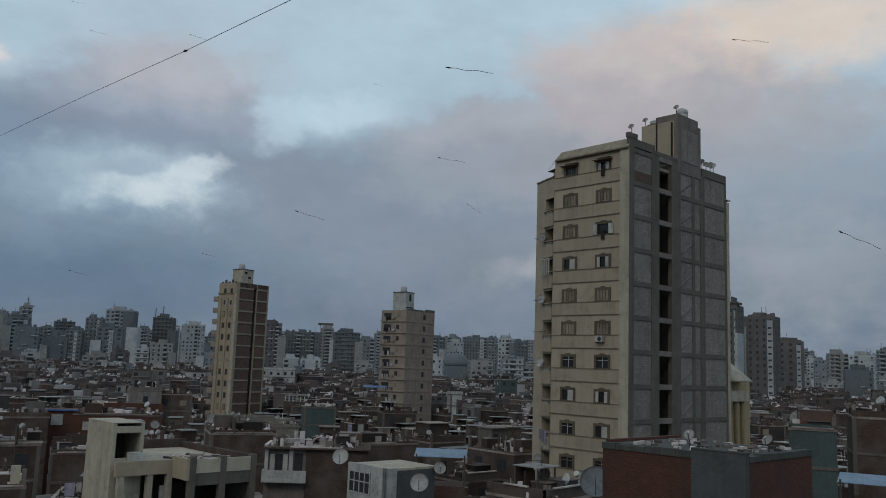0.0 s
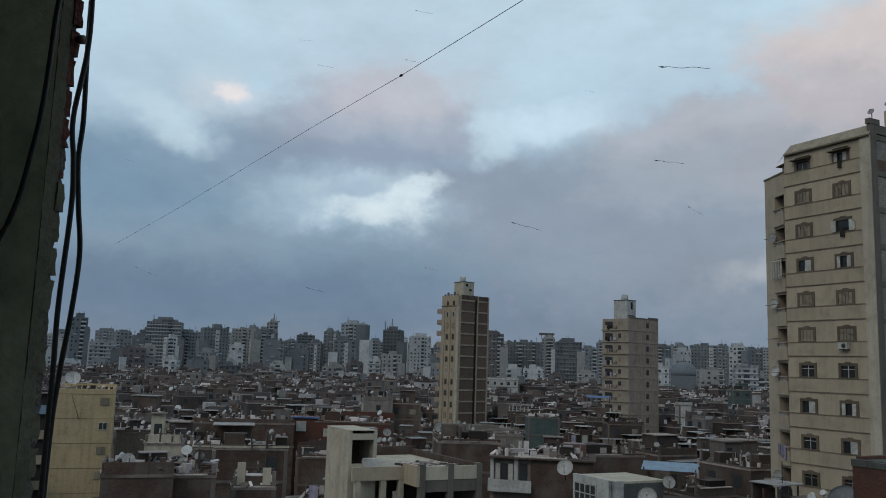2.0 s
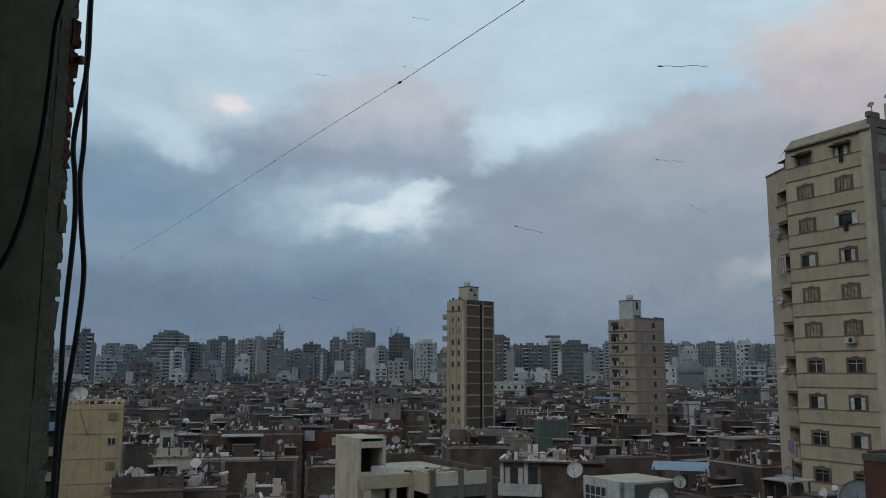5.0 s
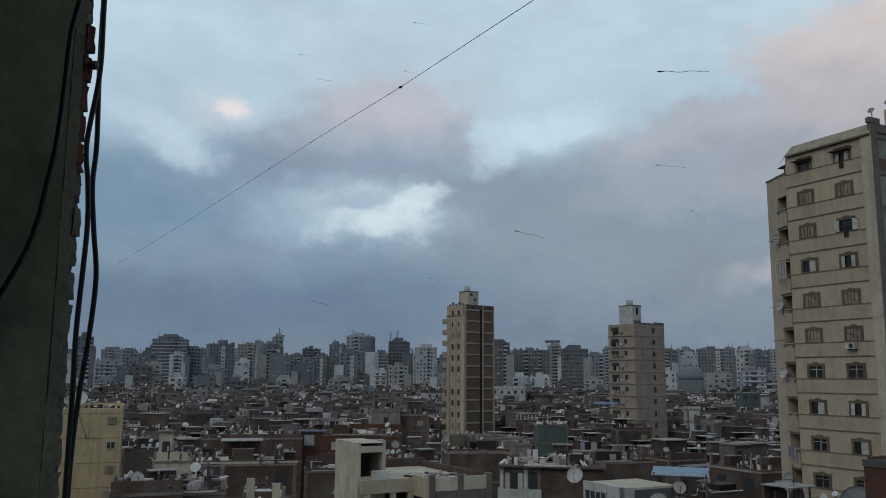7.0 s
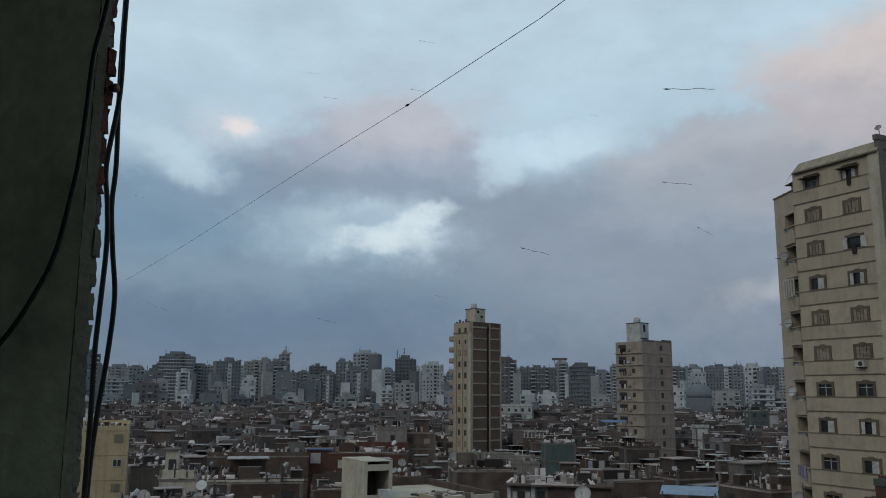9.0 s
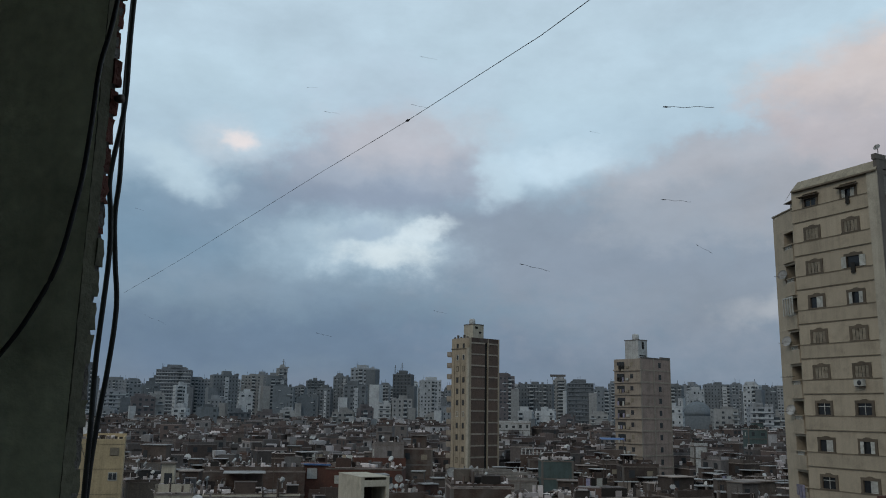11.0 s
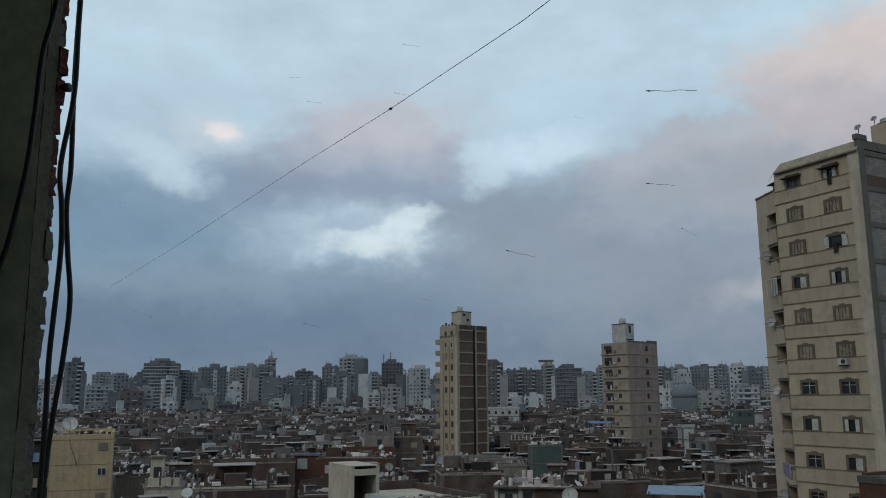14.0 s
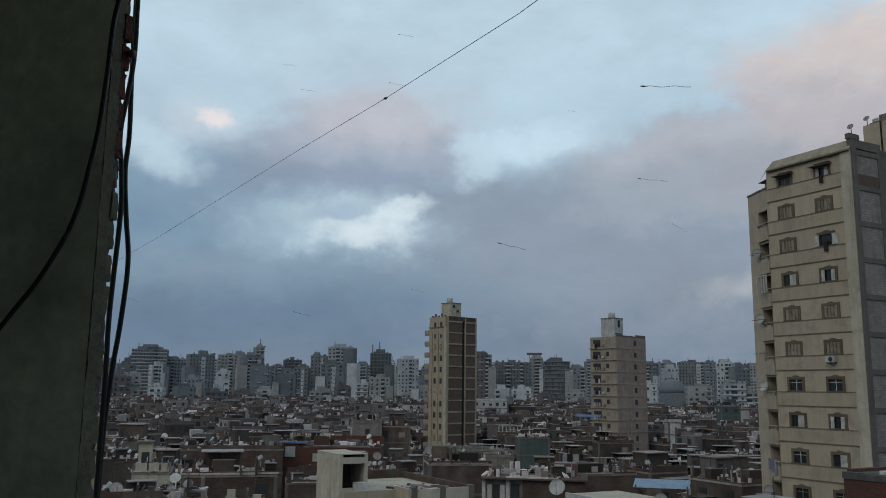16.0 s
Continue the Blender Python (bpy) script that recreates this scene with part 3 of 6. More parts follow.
def surround_mesh(name, w, h):
    """Jambs and head of a window in one piece, with a small stepped crest, round an opening that is free at the sill."""
    o, i, t = w / 2 + 0.06, w / 2 - 0.17, h / 2
    half = [(o, -t), (o, t + 0.06), (0.34, t + 0.06), (0.34, t + 0.11), (0.2, t + 0.11), (0.2, t + 0.17)]
    prof = half + [(-y, z) for y, z in reversed(half)] + [(-i, -t), (-i, t - 0.17), (i, t - 0.17), (i, -t)]
    n = len(prof)
    vs = [(x, y, z) for x in (-0.07, 0.12) for y, z in prof]
    fs = [(k, (k + 1) % n, n + (k + 1) % n, n + k) for k in range(n)] + [tuple(range(n))[::-1], tuple(range(n, 2 * n))]
    me = bpy.data.meshes.new(name)
    me.from_pydata(vs, [], fs)
    return me


def tower_window(parent, m, style, w=1.6, h=1.1):
    """A framed window in the plane x = 0, opening towards -x; its middle at the origin."""
    fr = part("window", surround_mesh("window", w, h), M_FRAME, parent, m=m)
    part("sill", box_mesh("sill", [span(-0.1, 0.12, -w / 2 - 0.09, w / 2 + 0.09, -h / 2 - 0.1, -h / 2)]), M_FRAME, fr)
    iw, ih = w - 0.34, h - 0.17
    zc = -0.085
    part("pane", box_mesh("pane", [span(0.06, 0.08, -iw / 2, iw / 2, -h / 2, h / 2 - 0.17)]), M_GLASS, fr)

    def leaf(y, width, mat, turn=0.0):
        part("shutter", louvre_mesh("shutter", width, ih), mat, fr, m=pose(-0.04 if turn == 0 else -0.10, y, zc, 0, 0, turn))

    if style == "closed":
        for k in range(4):
            leaf(-iw / 2 + (k + 0.5) * iw / 4, iw / 4 - 0.05, M_SHUT)
    elif style == "open":
        leaf(-iw / 2 - 0.24, 0.5, M_WSHUT, 8)
        leaf(iw / 2 + 0.24, 0.5, M_WSHUT, -8)
        part("laundry", box_mesh("laundry", [span(-0.22, -0.16, -0.22, 0.16, -h / 2 - 0.5, -h / 2 + 0.35)]), M_DARK, fr, "dark hung washing")
    elif style == "half":
        leaf(-iw / 4, iw / 2 - 0.04, M_WSHUT)
        part("mullion", box_mesh("mullion", [span(0.0, 0.07, -0.03, 0.03, -h / 2, h / 2 - 0.17)]), M_WSHUT, fr)
    elif style == "two":
        leaf(-iw / 2 + 0.16, 0.32, M_WSHUT, 4)
        leaf(iw / 2 - 0.16, 0.32, M_WSHUT, -4)
    else:
        part("mullion", box_mesh("mullion", [span(0.02, 0.07, -0.025, 0.025, -h / 2, h / 2 - 0.17), span(0.02, 0.07, -iw / 2, iw / 2, 0.1, 0.14)]), M_WSHUT if style == "white" else M_SHUT, fr)
    return fr


def beige_tower():
    C = Vector((17.1, 72.0))
    KEEP_OUT.append((C.x + 5, C.y + 11, 15))
    T = thing("apartment_tower", pose(C.x, C.y, 0, 0, 0, 42.0), "tall beige apartment tower with bare concrete side wall", "apartment tower")
    FW, SL, TOP, SILL = 8.5, 17.05, 42.0, 1.1
    n = 14
    sill = [SILL + 3.0 * k for k in range(n)]
    # inner mass, set back so that openings have depth; its dark colour paints their shade
    pieces("core", [span(0.4, SL - 0.3, 1.9, 8.0, 0, TOP - 1.3), span(2.6, SL - 0.3, 8.0, 11.7, 0, TOP - 1.3), span(0.4, 4.4, 0.3, 1.9, 0, TOP - 0.4), span(7.2, SL - 0.3, 0.3, 1.9, 0, TOP - 0.4)], M_VOIDSHADE, T)
    wins = (2.75, 6.55)
    W2 = 1.6 / 2
    for k, s in enumerate(sill):
        top = k == n - 1
        lint = s + 1.83
        # band under the sill
        part("spandrel", box_mesh("spandrel", [span(-0.05, 0.4, 0.95, FW, s - 1.14 if k else 0, s - 0.04)]), M_BEIGEBAND, T)
        part("sill_ledge", box_mesh("sill_ledge", [span(-0.09, 0.3, 0.9, FW + 0.03, s - 0.04, s + 0.03)]), M_LEDGE, T)
        part("lower_ledge", box_mesh("lower_ledge", [span(-0.09, 0.3, 0.9, FW + 0.03, s - 1.2, s - 1.14)]), M_LEDGE, T)
        # wall strip between the windows
        cuts = [0.95] + [e for w in wins for e in (w - W2, w + W2)] + [FW]
        strip = [span(0.0, 0.4, cuts[i], cuts[i + 1], s + 0.03, lint - 0.03) for i in (0, 2, 4)]
        strip += [span(0.0, 0.4, w - W2, w + W2, s + 1.25, lint - 0.03) for w in wins]
        part("wall_strip", box_mesh("wall_strip", strip), M_BEIGE, T)
    styles = {(12, 0): "closed", (12, 1): "closed", (11, 0): "open", (11, 1): "closed", (10, 0): "two", (10, 1): "half", (9, 0): "closed", (9, 1): "closed", (8, 0): "closed", (8, 1): "closed",
              (7, 0): "white", (7, 1): "white", (6, 0): "two", (6, 1): "half", (5, 0): "half", (5, 1): "white", (13, 0): "two", (13, 1): "dark", (4, 1): "brown"}
    for k, s in enumerate(sill):
        for i, w in enumerate(wins):
            if k >= 2:
                if k == n - 1:
                    tower_window(T, pose(0, w, s + 0.5), styles.get((k, i), "brown"), 1.5, 0.86)
                else:
                    tower_window(T, pose(0, w, s + 0.65), styles.get((k, i), "brown"))
    # pale corner pilaster, from the ground to the ledge under the roof
    part("corner_pilaster", box_mesh("corner_pilaster", [span(-0.1, 0.4, 0.0, 0.95, 0, 41.72)]), M_PALE, T)
    # roof storey: a sloping apron over the last windows, and the eaves
    slope = bmesh.new()
    pts = [(-0.15, 0.0, 41.85), (-0.15, FW - 0.2, 41.85), (0.7, FW + 1.4, 41.3), (0.35, 0.0, 42.75), (0.45, FW - 0.4, 42.75), (1.6, FW + 1.2, 42.6), (3.0, 0.0, 42.75), (3.0, FW + 1.0, 42.6)]
    v = [slope.verts.new(p) for p in pts]
    for f in ((0, 3, 4, 1), (1, 4, 5, 2), (3, 6, 7, 5, 4), (0, 1, 2, 5, 7, 6, 3)):
        try:
            slope.faces.new([v[i] for i in f])
        except ValueError:
            pass
    me = bpy.data.meshes.new("roof_apron")
    slope.to_mesh(me)
    part("roof_apron", me, M_APRON, T)
    part("eave", box_mesh("eave", [span(-0.3, 0.4, 0.0, FW - 0.2, 41.72, 41.85)]), M_LEDGE, T)
    for w in wins:
        hood = part("window_hood", box_mesh("window_hood", [span(-0.62, 0.0, w - 0.95, w + 0.95, -0.05, 0.03)]), M_FRAME, T, "dark brown hood over a window", m=pose(0, 0, 41.16, 0, -12, 0))
        pieces("bracket", [span(-0.5, 0.0, w + q * 0.8 - 0.03, w + q * 0.8 + 0.03, -0.14, -0.05) for q in (-1, 1)], M_STEEL, hood)
    part("soffit", box_mesh("soffit", [span(-0.26, 0.0, 0.95, FW - 0.25, 41.68, 41.72)]), M_FRAME, T)
    part("hung_cloth", box_mesh("hung_cloth", [span(-0.2, -0.14, 2.6, 2.95, sill[13] - 0.55, sill[13] + 0.1)]), M_DARK, T, "dark hung washing")
    # bevelled corner with recessed balconies
    ang = math.atan2(3.5, 1.5)
    L = math.hypot(1.5, 3.5)

    def bev(a, b, d0, d1, z0, z1):
        cx, cy = swing(0, FW, ang, (a + b) / 2, -(d0 + d1) / 2 * -1)
        return (cx, cy, (z0 + z1) / 2, b - a, abs(d1 - d0), z1 - z0, math.degrees(ang))

    for k, s in enumerate(sill[:13]):
        part("bevel_wall", box_mesh("bevel_wall", [bev(1.9, L, 0.0, -0.3, s - 1.5, s + 1.5), bev(0.0, 1.9, 0.0, -0.3, s + 1.25, s + 1.5), bev(0.0, 0.15, 0.0, -0.3, s - 1.5, s + 1.25)]), M_BEIGE, T)
        part("balcony_front", box_mesh("balcony_front", [bev(0.1, 1.95, 0.14, -0.05, s - 1.45, s - 0.35), bev(0.05, 2.0, 0.2, -0.1, s - 0.02, s + 0.06), bev(0.05, 2.0, 0.2, -0.3, s - 1.55, s - 1.45)]), M_BEIGEBAND, T)
        rings = []
        for c in (0.6, 1.0, 1.4):
            for q in range(8):
                a = q * math.tau / 8
                rings.append(bev(c + 0.15 * math.cos(a) - 0.05, c + 0.15 * math.cos(a) + 0.05, 0.1, 0.02, s - 0.19 + 0.13 * math.sin(a) - 0.04, s - 0.19 + 0.13 * math.sin(a) + 0.04))
        tagged(part("balustrade", box_mesh("balustrade", rings), M_WSHUT, T, "white ringed balustrade"), kind="stuff")
        part("balcony_reveal", box_mesh("balcony_reveal", [bev(1.9, 1.98, -0.3, -1.35, s - 1.45, s + 1.3)]), M_BEIGEBAND, T)
        # back of the balcony, coloured dark for the shade in there
        part("balcony_back", box_mesh("balcony_back", [bev(0.1, 1.9, -1.3, -1.4, s - 1.45, s + 1.3)]), M_VOIDSHADE, T)
        if k in (4, 7, 9, 11):
            part("balcony_dish", bowl_mesh("balcony_dish", 0.45, 0.12, 4, 14), M_DISH, T, "grey dish clamped to a balcony", m=pose(*swing(0, FW, ang, 1.75, 0.35), s + 0.45, 0, -20, 190))
        part("balcony_door", box_mesh("balcony_door", [bev(0.9, 1.5, -1.24, -1.3, s - 1.4, s + 0.6)]), M_SHUT, T)
        if k in (4, 7, 8, 9, 11):
            pieces("clothes_rail", [bev(1.2, 1.24, 0.9, 0.1, s + 0.35, s + 0.39), bev(1.9, 1.94, 1.1, 0.1, s + 0.30, s + 0.34)], M_STEEL, T)
    for k, c in ((5, 0), (4, 1)):
        for q in range(3):
            part("hung_cloth", box_mesh("hung_cloth", [bev(0.5 + q * 0.5, 0.9 + q * 0.5, 0.24, 0.2, sill[k] - 1.1 + 0.2 * q, sill[k] + 0.2)]), M_CLOTH, T)
    # roofed glazed balcony
    pieces("glazed_balcony_post", [bev(0.1 + q * 0.42, 0.2 + q * 0.42, 0.5, 0.4, sill[10] - 0.3, sill[10] + 1.2) for q in range(5)] + [bev(0.1, 1.9, 0.5, 0.4, sill[10] + 1.2, sill[10] + 1.3)], M_WSHUT, T)
    pieces("back_wall", [span(1.5, SL, 11.7, 12.0, 0, TOP - 1.5), span(SL - 0.3, SL, 0.0, 11.7, 0, TOP - 1)], M_CONC, T)
    part("bevel_wall", box_mesh("bevel_wall", [bev(0.0, L, 0.0, -0.3, sill[12] + 1.5, 40.3)]), M_BEIGE, T)
    part("corner_wall", box_mesh("corner_wall", [bev(0.02, 1.3, -0.5, -0.8, 39.8, 41.2)]), M_BEIGE, T)
    part("corner_soffit", box_mesh("corner_soffit", [bev(-0.1, 1.75, -0.1, -0.9, 41.14, 41.2)]), M_FRAME, T)
    part("bevel_coping", box_mesh("bevel_coping", [bev(-0.02, L + 0.05, 0.08, -0.4, 40.3, 40.42)]), M_LEDGE, T)
    part("bevel_roof", box_mesh("bevel_roof", [bev(0.2, L - 0.1, -0.3, -2.6, 39.6, 39.8)]), M_ROOF, T)
    # concrete frame of the side wall
    bays = ((0.75, 3.55), (8.4, 10.5), (10.95, 12.0), (12.8, 16.8))
    cols = ((0.0, 0.75), (3.55, 4.75), (6.85, 8.4), (10.5, 10.95), (12.0, 12.8), (16.8, SL))
    for a, b in cols:
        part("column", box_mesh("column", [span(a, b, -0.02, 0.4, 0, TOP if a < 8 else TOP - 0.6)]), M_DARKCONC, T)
    for k in range(n):
        s = sill[k] + 1.5
        for a, b in bays:
            lo = s - 3.0 + 0.30
            part("infill_panel", box_mesh("infill_panel", [span(a, b, 0.06, 0.35, max(lo, 0), s - 0.12)]), M_BLOCK, T)
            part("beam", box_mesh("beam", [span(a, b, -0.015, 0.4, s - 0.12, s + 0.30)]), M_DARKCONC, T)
        part("beam", box_mesh("beam", [span(4.75, 6.85, -0.015, 0.35, s - 0.15, s + 0.32)]), M_CONC, T)
        # a dark sheet that paints the void's shade, and a thin post before it
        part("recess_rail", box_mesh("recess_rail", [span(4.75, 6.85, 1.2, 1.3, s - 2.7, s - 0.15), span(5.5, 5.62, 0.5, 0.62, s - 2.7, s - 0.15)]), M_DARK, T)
        # edge of the stair flight, cast against the infill
        part("stair_flight", tube_mesh("stair_flight", [(8.45, 0.05, s - 2.5), (9.4, 0.05, s - 1.9), (10.45, 0.05, s - 1.3)], 0.075, 4), M_CONC, T)
    part("end_pilaster", box_mesh("end_pilaster", [span(SL, SL + 0.42, -0.1, 0.5, 0, TOP - 2.5)]), M_PALE, T)
    pieces("bay_roof", [span(SL - 0.2, SL + 0.7, -0.15, 1.0, TOP - 2.3, TOP - 2.2), span(SL, SL + 0.3, 0.1, 0.8, TOP - 3.6, TOP - 2.3)], M_WSHUT, T)
    # roof, parapet and stair head with tanks
    pieces("roof", [span(0.4, SL, 0.3, 8.4, TOP - 1.3, TOP - 1.0), span(2.4, SL, 8.4, 11.7, TOP - 1.3, TOP - 1.0)], M_ROOF, T)
    pieces("parapet", [span(0.0, 4.0, -0.02, 0.3, TOP, TOP + 0.75), span(-0.1, 1.2, -0.05, 0.35, TOP + 0.75, TOP + 1.2), span(4.0, 8.0, -0.02, 0.3, TOP - 0.1, TOP + 0.3), span(12.4, SL, -0.02, 0.3, TOP - 0.6, TOP + 0.2)], M_DARKCONC, T)
    part("stair_head", box_mesh("stair_head", [span(7.9, 12.1, -0.03, 4.0, TOP - 1, 46.2), span(7.9, 11.6, -0.03, 2.4, 46.2, 46.8)]), M_CONC, T)
    part("head_render", box_mesh("head_render", [span(7.86, 7.9, 0.35, 4.0, TOP + 0.4, 46.15)]), M_BEIGE, T)
    part("infill_panel", box_mesh("infill_panel", [span(8.5, 11.5, -0.06, -0.03, TOP + 0.2, 45.4)]), M_BLOCK, T)
    part("infill_panel", box_mesh("infill_panel", [span(0.75, 3.55, 0.04, 0.06, sill[12] + 1.8, sill[12] + 2.75)]), M_TOWERBRICK, T, "red-brown brick patch")
    pieces("pipe", [span(7.72, 7.86, 0.5, 0.62, TOP, 46.0), span(7.74, 7.86, 2.2, 2.3, TOP + 0.4, 46.2)], M_DARK, T)
    part("ledge", box_mesh("ledge", [span(7.5, 7.9, 0.0, 1.9, TOP + 0.2, TOP + 0.35)]), M_WSHUT, T)
    ac = part("air_conditioner", box_mesh("air_conditioner", [span(-0.5, -0.12, 2.45, 3.25, sill[8] - 0.62, sill[8] - 0.08)]), M_WSHUT, T, "white air conditioner box")
    part("fan_grille", lathe_mesh("fan_grille", [(0.19, 0), (0.19, 0.03), (0.12, 0.05), (0.03, 0.05)], 16), M_FARWIN, ac, m=pose(-0.5, 2.75, sill[8] - 0.35, 0, -90, 0))
    part("bracket", box_mesh("bracket", [span(-0.5, -0.05, 2.5, 2.56, sill[8] - 0.7, sill[8] - 0.62), span(-0.5, -0.05, 3.1, 3.16, sill[8] - 0.7, sill[8] - 0.62)]), M_STEEL, ac)
    return T


TOWER = beige_tower()
TM = TOWER.matrix_basis


# ---- two slimmer towers further off ----
def brown_tower():
    C = bearing(-13.07, 224)
    KEEP_OUT.append((C.x - 2, C.y + 7, 12))
    T = thing("apartment_tower", pose(C.x, C.y, 0, 0, 0, 53.9), "slim tower with sandy front and brown brick side", "apartment tower")
    TOP = 41.4
    # core, balcony openings and hatches are dark boxes, painted for the shade inside
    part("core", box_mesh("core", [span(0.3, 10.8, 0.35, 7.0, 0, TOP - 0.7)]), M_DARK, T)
    part("front_wall", box_mesh("front_wall", [span(0.0, 0.32, 0, 7.3, 0, TOP)]), M_SAND, T)
    part("pilaster", box_mesh("pilaster", [span(-0.3, 0, -0.06, 0.8, 0, TOP - 2.7)]), M_PALE, T)
    part("pilaster", box_mesh("pilaster", [span(-0.2, 0, 3.3, 3.7, 0, TOP - 4)]), M_SAND, T)
    part("pilaster", box_mesh("pilaster", [span(-0.2, 0, 5.9, 6.4, 0, TOP - 4)]), M_SAND, T)
    part("cornice", box_mesh("cornice", [span(-0.2, 0.3, 0, 7.4, TOP - 2.9, TOP - 2.7)]), M_LEDGE, T)
    for k in range(13):
        z = TOP - 2.2 - 3.0 * k
        for y in (2.3, 4.8):
            w = part("window", box_mesh("window", [span(-0.06, 0.1, y - 0.45, y + 0.45, z - 0.75, z + 0.75)]), M_FRAME if k % 5 != 1 else M_WSHUT, T)
            part("pane", box_mesh("pane", [span(-0.08, 0.0, y - 0.33, y + 0.33, z - 0.62, z + 0.62)]), M_FARWIN if k % 4 != 2 else M_SHUT, w)
        if k < 11:
            b = part("balcony", box_mesh("balcony", [span(0.0, 2.8, 7.3, 9.2, z - 2.7, z - 2.4), span(0.0, 2.8, 9.05, 9.2, z - 2.4, z - 1.3), span(-0.1, 0.05, 7.3, 9.2, z - 2.4, z - 1.3)]), M_TOWERBAND, T)
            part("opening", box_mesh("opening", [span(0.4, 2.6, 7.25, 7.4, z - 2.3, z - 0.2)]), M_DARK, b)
    bays = ((0.7, 5.6), (6.9, 10.4))
    for a, b in ((0.0, 0.7), (6.6, 6.9), (10.4, 10.9)):
        part("column", box_mesh("column", [span(a, b, -0.05, 0.35, 0, TOP)]), M_SAND, T)
    # dark strip that paints the shade between the two bays
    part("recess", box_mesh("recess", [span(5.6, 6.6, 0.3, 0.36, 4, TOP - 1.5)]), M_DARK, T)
    for k in range(14):
        z = TOP - 1.3 - 3.0 * k
        pieces("beam", [span(0.7, 5.6, -0.08, 0.34, z - 0.22, z + 0.18), span(6.9, 10.4, -0.08, 0.34, z - 0.22, z + 0.18)], M_TOWERBAND, T)
        for a, b in bays:
            part("brick_panel", box_mesh("brick_panel", [span(a, b, 0.05, 0.34, max(0, z - 2.8), z - 0.25)]), M_TOWERBRICK, T)
    pieces("parapet", [span(0.7, 10.9, -0.02, 0.3, TOP - 1.1, TOP + 0.1), span(10.6, 10.9, 0.3, 7.3, TOP - 1.1, TOP)], M_BROWNBRICK, T)
    part("roof", box_mesh("roof", [span(0.3, 10.7, 0.3, 7.3, TOP - 0.9, TOP - 0.6), span(0.3, 10.9, 7.0, 7.3, 0, TOP - 0.6)]), M_ROOF, T)
    part("stair_head", box_mesh("stair_head", [span(1.8, 5.6, 0.6, 4.4, TOP - 0.6, TOP + 3.7)]), M_PALE, T)
    pieces("hatch", [span(2.6, 3.4, 0.5, 0.6, TOP + 2.6, TOP + 3.2), span(3.9, 4.7, 0.5, 0.6, TOP + 1.4, TOP + 1.9)], M_DARK, T)
    part("coping", box_mesh("coping", [span(1.7, 5.7, 0.5, 4.5, TOP + 3.7, TOP + 3.9)]), M_DARKCONC, T)
    part("water_tank", lathe_mesh("water_tank", [(0.8, 0), (0.85, 0.1), (0.85, 1.3), (0.7, 1.5), (0.2, 1.6)], 14), M_TANK, T, m=pose(3.2, 2.6, TOP + 3.9))
    for i in range(5):
        part("rooftop_post", box_mesh("rooftop_post", [span(0.2, 0.6, 1.0 + i * 1.3, 1.5 + i * 1.3, TOP, TOP + 0.4 + 0.5 * (i % 2))]), M_DARKCONC, T)
    return T


